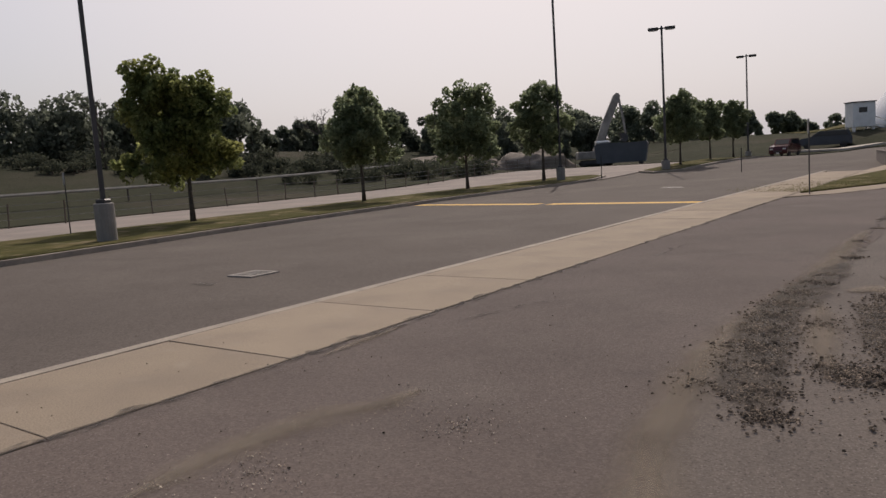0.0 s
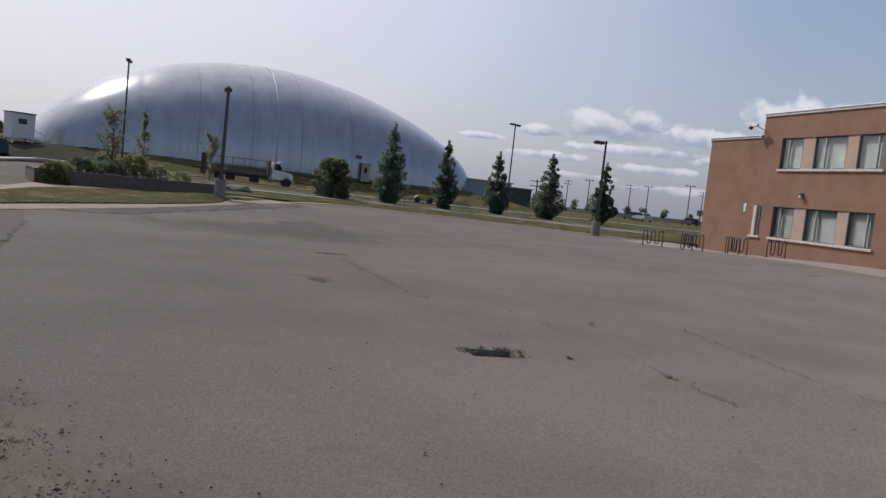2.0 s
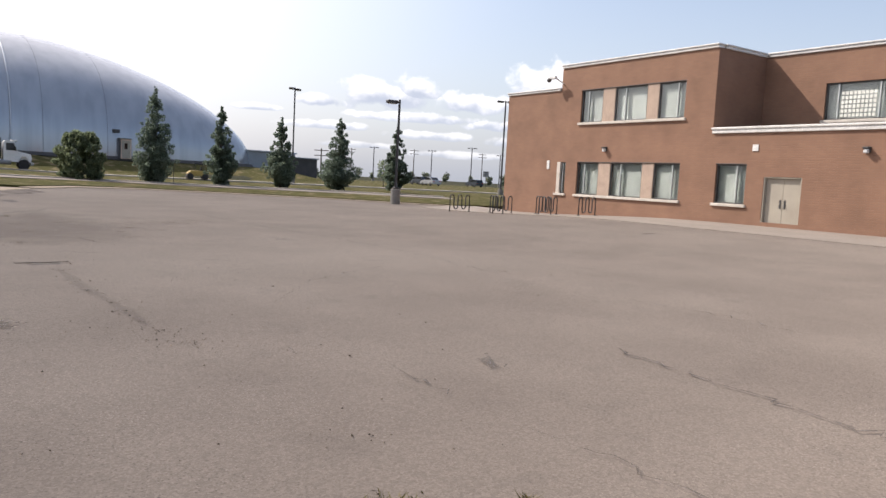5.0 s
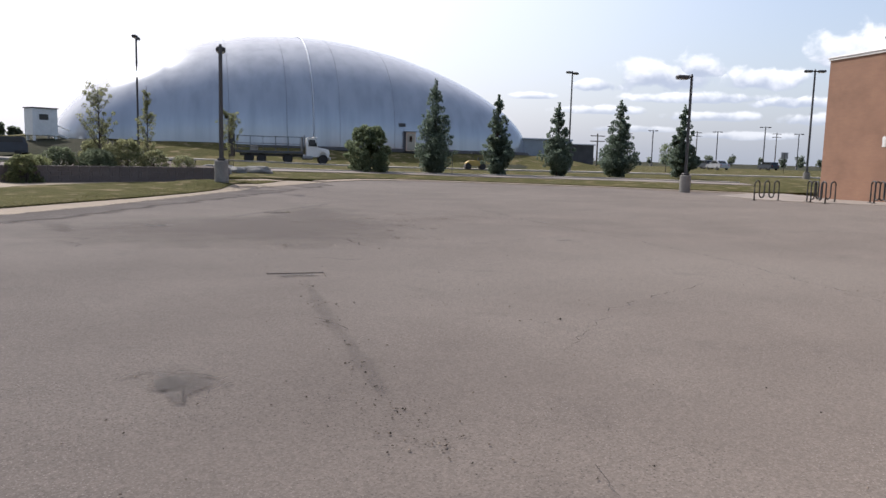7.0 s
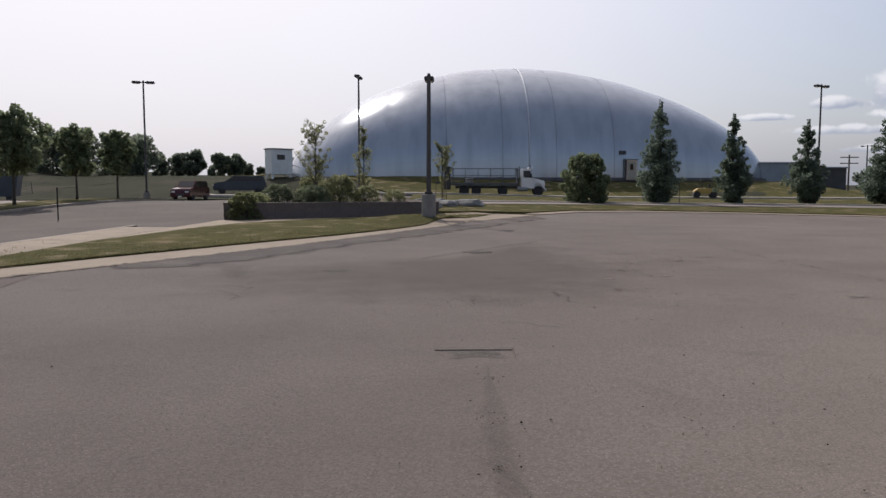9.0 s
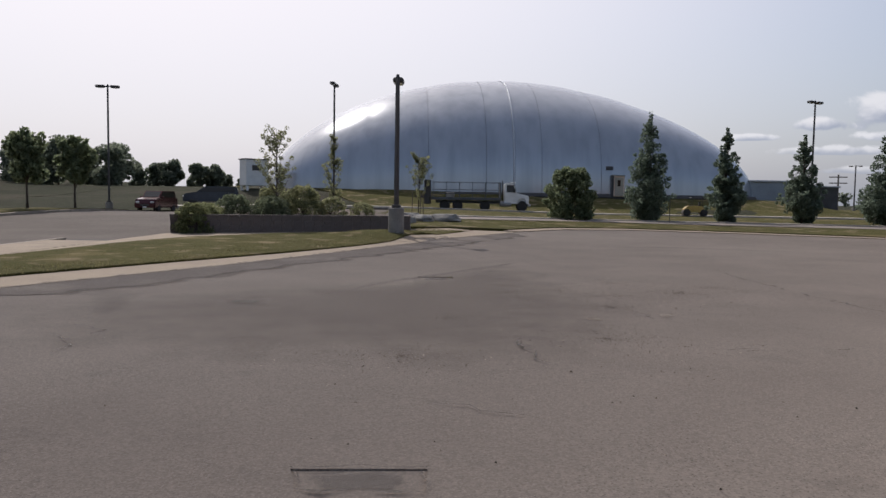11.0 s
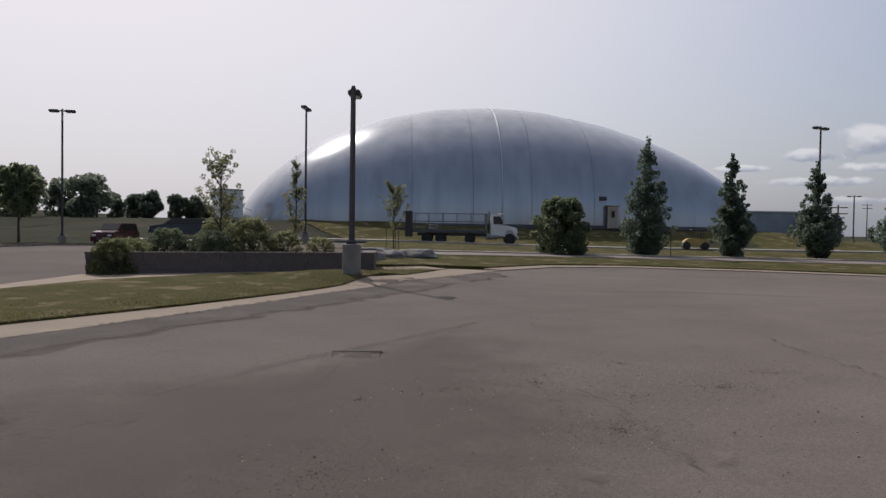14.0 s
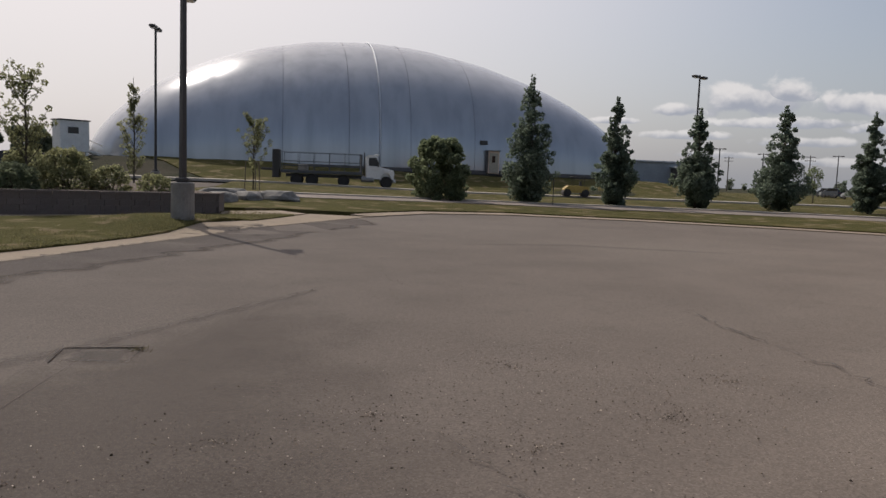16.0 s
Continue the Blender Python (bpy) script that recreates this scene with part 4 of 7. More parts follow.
def wall_light(x, z, y=0.0):
    w = part("wall_light", box(bmesh.new(), x - 0.11, y, z - 0.12, x + 0.11, y + 0.05, z + 0.12, 0.01), M["pole"], school, "bronze wall light with a pale lens")
    part("lens", box(bmesh.new(), x - 0.09, y + 0.05, z - 0.14, x + 0.09, y + 0.2, z + 0.02, 0.03), M["lamp_white"], w)
    part("hood", box(bmesh.new(), x - 0.12, y + 0.05, z + 0.02, x + 0.12, y + 0.23, z + 0.1, 0.02), M["pole"], w)


wall_light(6.5, 3.72), wall_light(-6.9, 3.62)
part("sign_plate", box(bmesh.new(), -2.36, 0.0, 3.58, -2.08, 0.03, 3.86, 0.006), M["white_metal"], school, "small white wall plate")
part("sign_plate", box(bmesh.new(), 10.78, 0.0, 2.62, 11.0, 0.03, 3.1, 0.006), M["white_metal"], school, "small white wall plate")
arm = part("security_camera", tube(bmesh.new(), (MAIN_L - 0.1, 0.0, 7.35), (MAIN_L + 0.12, 0.45, 7.62), 0.035), M["white_metal"], school, "white security camera on a corner arm")
part("camera_body", box(bmesh.new(), MAIN_L + 0.0, 0.38, 7.55, MAIN_L + 0.5, 0.56, 7.72, 0.03), M["white_metal"], arm)
bm = bmesh.new()
bmesh.ops.create_uvsphere(bm, u_segments=12, v_segments=8, radius=0.13, matrix=Matrix.Translation((MAIN_L + 0.55, 0.5, 7.52)))
part("camera_dome", bm, M["frame"], arm, soft=True)

# ---- the air dome ----
def dome_point(u, v):
    """u from -1 (north-west end) to 1 along the length, v from 0 to 1 over the arch from the car park side."""
    n_end = 2.037 if u < 0 else 1.656
    k = max(0.0, 1 - abs(u) ** n_end)
    h = DOME_H * k ** (0.575 if u < 0 else 0.504)
    w = DOME_W * max(0.0, 1 - abs(u) ** 5.364) ** (1 / 5.364)
    a = math.pi * v
    c, s = math.cos(a), math.sin(a)
    return Vector((u * DOME_L * (1.0 if u < 0 else 1.019), -w * math.copysign(abs(c) ** 0.695, c), h * s ** 0.763 if s > 0 else 0))


DOME_Z = 2.2
SEAMS = (-23.9, -17.2, -10.5, -3.9, -0.75, 2.44, 9.27, 16.0, 22.6)


def bulge(x):
    """0 on a seam, 1 in the middle of a panel."""
    for a, b in zip(SEAMS, SEAMS[1:]):
        if a <= x <= b:
            return math.sin(math.pi * (x - a) / (b - a)) ** 0.7 * (b - a) / 6.7
    return 0.0
dome = thing("air_dome", Matrix.Translation((DOME_C.x, DOME_C.y, DOME_Z)) @ Matrix.Rotation(DOME_A, 4, "Z"), "large silver-grey inflated sports dome with seams", "air dome")
bm = bmesh.new()
NU, NV = 260, 48
grid = []
for i in range(NU + 1):
    u = -math.cos(math.pi * i / NU)
    row = []
    for j in range(NV + 1):
        p = dome_point(u, j / NV)
        # panels belly out a little between the seams
        out = 1 + 0.006 * bulge(p.x) * smooth(1 - abs(u), 0.25, 0.6)
        p = Vector((p.x, p.y * out, p.z * out))
        row.append(bm.verts.new(p))
    grid.append(row)
for i in range(NU):
    for j in range(NV):
        bm.faces.new((grid[i][j], grid[i + 1][j], grid[i + 1][j + 1], grid[i][j + 1]))
bmesh.ops.remove_doubles(bm, verts=bm.verts[:], dist=0.001)
bmesh.ops.recalc_face_normals(bm, faces=bm.faces[:])
part("skin", bm, M["dome"], dome, soft=True)
for x in SEAMS[2:7]:
    pale = x == -0.75
    r = 0.08 if pale else 0.022
    pts = [dome_point(x / DOME_L / (1 if x < 0 else 1.019), j / 48) * (1.004 if pale else 1.001) for j in range(49)]
    part("seam", bent(bmesh.new(), pts, r, 6), M["seam"] if pale else M["seam_dark"], dome, "pale welded seam strip" if pale else "dark sewn seam", soft=True)
bm = bmesh.new()
pts = [dome_point(-math.cos(math.pi * i / 60), 0) for i in range(61)]
pts = [Vector((p.x * 1.004, p.y - 0.12, -0.1)) for p in pts]
bent(bm, pts, 0.42, 6)
part("base_beam", bm, M["dark_wall"], dome, "dark concrete anchor beam")

def on_dome(x, out=0.0):
    """A place on the dome's own floor at its foot, x along it."""
    p = dome_point(x / DOME_L / (1 if x < 0 else 1.019), 0)
    return Vector((p.x, p.y - out, 0))


# the airlock door and the box over it
f = on_dome(11.15, 0.0)
lock = part("airlock", bmesh.new(), M["dome_door"], dome, "cream door box with a dark window")
part("door_box", box(bmesh.new(), f.x - 0.62, f.y - 0.7, 0.0, f.x + 0.62, f.y + 1.5, 2.35, 0.04), M["dome_door"], lock)
part("door_leaf", box(bmesh.new(), f.x - 0.48, f.y - 0.74, 0.1, f.x + 0.48, f.y - 0.70, 2.12, 0.01), M["door"], lock)
part("door_window", box(bmesh.new(), f.x - 0.2, f.y - 0.76, 1.15, f.x + 0.15, f.y - 0.74, 1.85, 0.01), M["car_glass"], lock)
part("jamb", box(bmesh.new(), f.x - 0.78, f.y - 0.76, 0.0, f.x - 0.63, f.y - 0.4, 2.45, 0.02), M["dark_wall"], lock, "dark jamb")
part("hood", box(bmesh.new(), f.x - 0.8, f.y - 0.9, 2.35, f.x + 0.75, f.y + 1.5, 2.46, 0.02), M["annex"], lock)
part("vent_box", box(bmesh.new(), f.x - 1.35, f.y - 0.1, 3.0, f.x - 0.55, f.y + 1.9, 3.42, 0.03), M["dark_wall"], dome, "dark vent box")

# low blower house against the dome's end, and the dark block wall beside it
house = thing("blower_house", pose(91.0, 84.0, 1.3, 0, 0, math.degrees(DOME_A)), "low grey-sided house beside the air dome", "utility building")
part("wall", box(bmesh.new(), -9.5, -4, -1.5, 6, 4, 3.0, 0.03), M["annex"], house)
part("roof", box(bmesh.new(), -9.7, -4.2, 3.0, 6.2, 4.2, 3.2, 0.03), M["dome"], house, "pale flat roof")
part("shelter", box(bmesh.new(), 4.4, -6.2, -1.5, 8.4, -3.0, 2.4, 0.03), M["dark_wall"], house, "dark block shelter")
part("shelter_roof", box(bmesh.new(), 4.2, -6.4, 2.4, 8.6, -2.8, 2.55, 0.02), M["annex"], house)
for x in (-1.0, -0.4):
    part("bollard", tube(bmesh.new(), (x, -5.0, -1.5), (x, -5.0, 0.55), 0.09), M["white_metal"], house, "white steel bollard")

# ---- trees and shrubs ----
def leaves(name, clumps, count, size, material, seed, flat=0.25):
    """Leaves as small lozenges strewn over and in clumps (centre, radius); more on the shell than inside."""
    r = np.random.default_rng(seed)
    c = np.array([(*p, q) for p, q in clumps], float)
    weight = c[:, 3] ** 2
    k = r.choice(len(c), count, p=weight / weight.sum())
    d = r.normal(size=(count, 3))
    d /= np.linalg.norm(d, axis=1)[:, None]
    far = c[k, 3] * r.uniform(0.45, 1.08, count) ** 0.6
    at = c[k, :3] + d * far[:, None] * (1, 1, 0.9)
    a = r.normal(size=(count, 3)) + d * 0.3
    a[:, 2] -= flat
    a /= np.linalg.norm(a, axis=1)[:, None]
    b = np.cross(a, r.normal(size=(count, 3)))
    b /= np.linalg.norm(b, axis=1)[:, None]
    s = size * r.uniform(0.65, 1.35, count)[:, None]
    quad = np.stack([at - a * s * 0.5, at + b * s * 0.33, at + a * s * 0.5, at - b * s * 0.33], 1).reshape(-1, 3)
    me = bpy.data.meshes.new(name)
    me.from_pydata(quad.tolist(), [], np.arange(count * 4).reshape(-1, 4).tolist())
    me.materials.append(material)
    return me


def trunk_and_limbs(height, radius, clumps, seed, fork=0.35, limbs=9):
    r = random.Random(seed)
    bm = bmesh.new()
    pts, n = [], 7
    for i in range(n):
        t = i / (n - 1)
        pts.append((0.05 * height * 0.2 * math.sin(3 * t + seed) * t, 0.05 * height * 0.2 * math.cos(2 * t + seed) * t, height * t - 0.1))
    bent(bm, pts, [radius * (1.25 if i == 0 else 1 - 0.8 * i / (n - 1)) for i in range(n)], 8)
    for i in range(limbs):
        c, q = clumps[r.randrange(len(clumps))]
        t = r.uniform(fork, 0.8)
        s = Vector((pts[int(t * (n - 1))][0], pts[int(t * (n - 1))][1], height * t - 0.1))
        e = Vector(c)
        m = s.lerp(e, 0.5) + Vector((0, 0, -0.08 * (e - s).length))
        bent(bm, [s, m, e], [radius * 0.38, radius * 0.25, radius * 0.1], 5)
    return bm


def broad_tree(x, y, height, width, clear, material, seed, label, count=7000, size=0.19, group="", name="tree", lobes=(), turn=None):
    r = random.Random(seed)
    ob = thing(name, pose(x, y, rise(x, y), 0, 0, r.uniform(0, 360) if turn is None else turn), label, "tree", group)
    clumps = []
    rz, mid = (height - clear) / 2, (height + clear) / 2
    # a dozen limbs, each with its own cluster of clumps, so that the outline is broken
    for i in range(0 if lobes else 24):
        a, z = 2.4 * i + r.uniform(-0.5, 0.5), -0.9 + 1.85 * (i + r.random()) / 24
        wide = width / 2 * math.sqrt(max(0.06, 1 - (z * 0.95) ** 2)) * (1.0 if z < 0.2 else 0.88)
        far = wide * r.uniform(0.38, 0.84)
        at = Vector((far * math.cos(a), far * math.sin(a), mid + z * rz * 0.84))
        big = width * r.uniform(0.09, 0.16)
        clumps.append((tuple(at), big))
        for k in range(6):
            off = Vector((r.gauss(0, 1), r.gauss(0, 1), r.gauss(0.4, 0.8))).normalized() * big * r.uniform(0.8, 1.25)
            clumps.append((tuple(at + off), big * r.uniform(0.35, 0.6)))
    for across, up, big in lobes:
        for k in range(11):
            off = Vector((r.gauss(0, 1), r.gauss(0, 1.2), r.gauss(0.15, 0.9))).normalized() * big * r.uniform(0.3, 0.95)
            clumps.append(((across + off.x, off.y, up + off.z), big * r.uniform(0.3, 0.52)))
    clumps.append(((0, 0, mid), width * 0.22))
    part("trunk", trunk_and_limbs(height * 0.8, 0.032 * height * 0.55, clumps, seed), M["bark"], ob, soft=True)
    part("crown", leaves("crown", clumps, count, size, material, seed), material, ob)
    return ob


def column_tree(x, y, height, width, seed, label, group, count=19000):
    r = random.Random(seed)
    ob = thing("pear_tree", pose(x, y, rise(x, y) + 0.08, 0, 0, 0), label, "tree", group)
    clumps = []
    # dense within a spindle that is widest at a third of its height, ragged small tufts over it
    def girth(t):
        return width / 2 * (0.5 + 0.5 * smooth(t, -0.02, 0.2)) * (1 - 0.94 * max(0.0, (t - 0.22) / 0.78) ** 0.85)
    for i in range(62):
        t = r.uniform(0.02, 0.9) ** 1.3
        wide = girth(t)
        a, far = r.uniform(0, 6.283), wide * r.uniform(0.1, 0.72)
        clumps.append(((far * math.cos(a), far * math.sin(a), 0.12 + t * (height - 0.4)), max(0.12, wide * r.uniform(0.26, 0.46))))
    for i in range(70):
        t = r.uniform(0.10, 0.93)
        a, far = r.uniform(0, 6.283), girth(t) * r.uniform(0.75, 1.12)
        clumps.append(((far * math.cos(a), far * math.sin(a), 0.2 + t * (height - 0.3)), r.uniform(0.10, 0.20) * width / 3))
    for i in range(9):
        q = i / 8
        clumps.append(((r.uniform(-0.08, 0.08) * (1 - q), r.uniform(-0.08, 0.08) * (1 - q), height * (0.78 + 0.21 * q)), (0.22 - 0.12 * q) * width / 3))
    part("trunk", trunk_and_limbs(height * 0.9, 0.07, clumps, seed, 0.1, 14), M["bark"], ob, soft=True)
    part("crown", leaves("crown", clumps, count, 0.14, M["leaf_dark"], seed), M["leaf_dark"], ob)
    return ob


def young_tree(x, y, z, height, width, seed, label, count=420, stakes=False, group="", size=0.15, bare=0.3):
    r = random.Random(seed)
    ob = thing("young_tree", pose(x, y, z), label, "tree", group)
    clumps = []
    bm = bmesh.new()
    bent(bm, [(0, 0, -0.1), (0.03, 0.02, height * 0.5), (0, 0.03, height * 0.97)], [0.045, 0.03, 0.01], 6)
    for i in range(34):
        t = r.uniform(bare, 0.95)
        a = r.uniform(0, 6.283)
        l = width / 2 * r.uniform(0.4, 1.0) * (1.15 - t * 0.75)
        s, e = Vector((0.02, 0.02, height * t * 0.9)), Vector((l * math.cos(a), l * math.sin(a), height * t * 0.9 + l * 1.6))
        bent(bm, [s, s.lerp(e, 0.5) + Vector((0, 0, -0.05)), e], [0.014, 0.010, 0.005], 4)
        for k in range(3):
            clumps.append((tuple(s.lerp(e, 0.45 + 0.28 * k)), 0.12))
    part("trunk", bm, M["bark"], ob)
    part("crown", leaves("crown", clumps, count, size, M["leaf_pale"], seed), M["leaf_pale"], ob)
    if stakes:
        for a in (0.4, 2.5, 4.6):
            part("stake", tube(bmesh.new(), (0.45 * math.cos(a), 0.45 * math.sin(a), -0.1), (0.40 * math.cos(a), 0.40 * math.sin(a), 1.5), 0.025, sides=6), M["stake"], ob)
    return ob


def shrub(x, y, z, rx, ry, h, material, seed, label, count=1500, size=0.12, blossom=0, group="", name="shrub"):
    r = random.Random(seed)
    ob = thing(name, pose(x, y, z, 0, 0, r.uniform(0, 360) if abs(rx - ry) < 0.2 else 0), label, "shrub", group)
    clumps = []
    for i in range(230):
        a, t = r.uniform(0, 6.283), r.uniform(0.03, 0.93)
        k = math.sqrt(max(0.04, 1 - ((t - 0.24) / 0.74) ** 2)) * r.uniform(0.3, 0.95) ** 0.6
        clumps.append(((rx * k * math.cos(a), ry * k * math.sin(a), h * t), min(rx, ry, h) * r.uniform(0.08, 0.19)))
    bm = bmesh.new()
    for i in range(8):
        c = Vector(clumps[i][0])
        bent(bm, [(0.1 * math.cos(i), 0.1 * math.sin(i), -0.1), c * 0.5 + Vector((0, 0, 0.1)), c], [0.03, 0.02, 0.01], 5)
    part("stem", bm, M["bark"], ob)
    part("foliage", leaves("foliage", clumps, count, size, material, seed), material, ob)
    if blossom:
        part("blossom", leaves("blossom", [(c, q * 1.1) for c, q in clumps], blossom, size * 0.7, M["flower"], seed + 1), M["flower"], ob, "cream blossom")
    return ob


# maples along the road verge
broad_tree(-13.3, 27.4, 6.3, 4.9, 1.25, M["leaf_warm"], 11, "green maple turning yellow on the road verge", 24000, 0.18, "trees along the road",
           lobes=((-1.45, 5.75, 0.9), (-0.6, 4.9, 1.0), (0.7, 5.25, 0.8), (1.4, 4.7, 0.65), (-1.1, 3.7, 1.25), (0.6, 3.7, 1.25), (-2.2, 2.5, 0.6), (1.7, 2.8, 0.75), (-0.4, 2.3, 1.05), (-1.8, 4.4, 0.75), (0.9, 2.4, 0.8), (-0.5, 5.6, 0.7), (0.1, 4.5, 1.1), (-1.3, 5.0, 0.85), (0.1, 5.3, 0.6)), turn=31.6)
broad_tree(-9.1, 36.7, 5.85, 4.5, 1.6, M["leaf"], 12, "dark green maple on the road verge", 14000, 0.2, "trees along the road")
broad_tree(-5.5, 46.2, 6.4, 4.9, 1.4, M["leaf"], 13, "dark green maple with ragged top on the verge", 13000, 0.21, "trees along the road")
broad_tree(-1.4, 53.3, 6.9, 4.4, 1.4, M["leaf"], 14, "dense dark green maple beside a lamp post", 13000, 0.22, "trees along the road")
broad_tree(-19.5, 19.0, 7.0, 5.0, 1.4, M["leaf"], 15, "green maple on the road verge", 5000, 0.2, "trees along the road")
# small maples on the island
broad_tree(8.5, 61.6, 5.5, 4.0, 1.5, M["leaf"], 21, "small green maple on the grass island", 8000, 0.24, "trees on the island")
broad_tree(11.6, 69.3, 5.1, 3.0, 1.5, M["leaf"], 22, "small green maple on the grass island", 6500, 0.24, "trees on the island")
broad_tree(14.3, 75.0, 5.4, 3.2, 1.6, M["leaf"], 23, "small green maple on the grass island", 6500, 0.24, "trees on the island")
# the row of columnar pears beyond the car park
for i, (x, y, h, w) in enumerate(((48.2, 52.3, 7.1, 3.5), (52.5, 49.95, 6.1, 2.95), (56.9, 47.7, 5.7, 2.95), (61.6, 45.3, 6.1, 3.4), (66.6, 42.7, 6.0, 2.9))):
    column_tree(x, y, h, w, 31 + i, "narrow dark green columnar pear tree on the lawn", "row of columnar trees")
shrub(43.0, 53.6, rise(43.0, 53.6) + 0.08, 1.72, 1.6, 3.4, M["leaf_shrub"], 41, "round dense green shrub on the lawn", 26000, 0.125, name="round_shrub")
broad_tree(88.0, 58.0, 3.6, 2.0, 1.0, M["leaf"], 42, "small thin green tree on the lawn", 700, 0.18)
young_tree(34.5, 58.3, rise(34.5, 58.3) + 0.08, 4.0, 2.3, 43, "thin staked young tree with pale leaves", 3200, True, "young trees", 0.085, 0.12)
young_tree(28.1, 56.0, rise(28.1, 56) + 0.08, 5.1, 1.5, 44, "tall thin young tree with sparse pale leaves", 2600, False, "young trees", 0.09, 0.08)


# far woods: groves of rough crowns behind the fence and round the site
def grove(name, spots, seed, label, leaf_count=1500, size=0.6, leaf="leaf_far"):
    r = random.Random(seed)
    clumps, bm = [], bmesh.new()
    for x, y, h, w in spots:
        z = rise(x, y)
        tube(bm, (x, y, z - 0.2), (x, y, z + h * 0.6), 0.16, 0.08, 5)
        for i in range(14):
            a, t = r.uniform(0, 6.283), r.uniform(0.10, 0.92)
            far = w / 2 * math.sqrt(max(0.05, 1 - ((t - 0.5) * 1.9) ** 2)) * r.uniform(0.2, 0.8)
            clumps.append(((x + far * math.cos(a), y + far * math.sin(a), z + h * t), w * r.uniform(0.17, 0.27)))
    ob = tagged(part(name, leaves(name, clumps, leaf_count * len(spots), size, M[leaf], seed), M[leaf]), label, "woods", kind="stuff")
    part("trunks", bm, M["bark"], ob)
    return ob


def along(az0, az1, n, dist, height, seed, eye=(3.7, -0.2)):
    r = random.Random(seed)
    out = []
    for i in range(n):
        a = radians(az0 + (az1 - az0) * (i + r.uniform(-0.3, 0.3)) / max(1, n - 1))
        d = dist * r.uniform(0.92, 1.15)
        h = height * r.uniform(0.55, 1.12)
        out.append((eye[0] + d * math.cos(a), eye[1] + d * math.sin(a), h, h * r.uniform(0.7, 1.0)))
    return out


grove("woods_west", along(152, 117, 52, 92, 7.0, 5), 51, "dark mixed woods behind the fence", 1100, 0.55, "leaf_wood")
grove("woods_north", along(117, 92, 30, 118, 5.3, 6), 52, "dark mixed woods behind the building site", 1500, 0.55, "leaf_wood")
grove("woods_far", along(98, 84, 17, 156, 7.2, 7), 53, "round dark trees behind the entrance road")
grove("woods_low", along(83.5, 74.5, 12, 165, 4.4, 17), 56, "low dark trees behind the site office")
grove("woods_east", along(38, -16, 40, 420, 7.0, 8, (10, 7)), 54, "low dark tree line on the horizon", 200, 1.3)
grove("brush", [(x, y, h, w * 2.8) for x, y, h, w in along(151, 100, 150, 78, 1.25, 9)], 55, "low dark brush on the meadow bank", 420, 0.26, "leaf_brush")

def bare_tree(x, y, height, seed):
    r = random.Random(seed)
    ob = thing("bare_tree", pose(x, y, rise(x, y)), "leafless grey tree standing among the far woods", "tree")
    bm = bmesh.new()

    def grow(base, way, length, radius, depth):
        tip = base + way * length
        bent(bm, [base, base.lerp(tip, 0.5) + Vector((r.gauss(0, 0.04), r.gauss(0, 0.04), 0)) * length, tip], [radius, radius * 0.8, radius * 0.6], 4)
        if depth:
            for _ in range(3 if depth > 1 else 4):
                turn = Vector((r.gauss(0, 0.5), r.gauss(0, 0.5), r.uniform(-0.1, 0.3)))
                grow(base.lerp(tip, r.uniform(0.55, 1.0)), (way + turn).normalized(), length * r.uniform(0.5, 0.75), radius * 0.55, depth - 1)

    grow(Vector((0, 0, -0.2)), Vector((0, 0, 1)), height * 0.4, 0.16, 4)
    part("trunk", bm, M["bark"], ob)
    return ob


bare_tree(-46.5, 66.5, 9.5, 81)
bare_tree(-27.5, 78.0, 8.0, 82)

# ---- lamps, posts and poles ----
def lamp_head(ob, z, ways, reach, r):
    """Flat shoebox heads on short arms."""
    for a in ways:
        m = Matrix.Translation((0, 0, z)) @ Matrix.Rotation(a, 4, "Z")
        head = part("lamp_head", box(bmesh.new(), reach, -0.2, -0.10, reach + 0.72, 0.2, 0.10, 0.05), M["pole"], ob, m=m)
        part("arm", box(bmesh.new(), 0.0, -0.04, -0.04, reach, 0.04, 0.05), M["pole"], head)
        part("lens", box(bmesh.new(), reach + 0.08, -0.15, -0.125, reach + 0.64, 0.15, -0.10, 0.01), M["lamp_white"], head, "frosted lens")


def lamp_post(x, y, top, base_h, turn, heads, label, group, pole_r=0.085, reach=0.22, z=None, base_r=0.3):
    z = rise(x, y) if z is None else z
    ob = thing("lamp_post", pose(x, y, z, 0, 0, turn), label, "street lamp", group)
    bm = bmesh.new()
    tube(bm, (0, 0, -0.3), (0, 0, base_h - 0.03), base_r, base_r, 20)
    tube(bm, (0, 0, base_h - 0.03), (0, 0, base_h), base_r, base_r - 0.03, 20)
    part("base", bm, M["base"], ob, "round concrete base")
    part("base_cover", box(bmesh.new(), -0.17, -0.17, base_h, 0.17, 0.17, base_h + 0.12, 0.03), M["pole"], ob)
    h = top - z
    part("pole", tube(bmesh.new(), (0, 0, base_h + 0.1), (0, 0, h), pole_r, pole_r * 0.8, 4 if base_h > 0.85 else 10), M["pole"], ob, "dark bronze steel pole")
    part("cap", tube(bmesh.new(), (0, 0, h), (0, 0, h + 0.12), pole_r * 0.9, pole_r * 0.5, 8), M["pole"], ob)
    lamp_head(ob, h - 0.06, heads, reach, pole_r)
    return ob


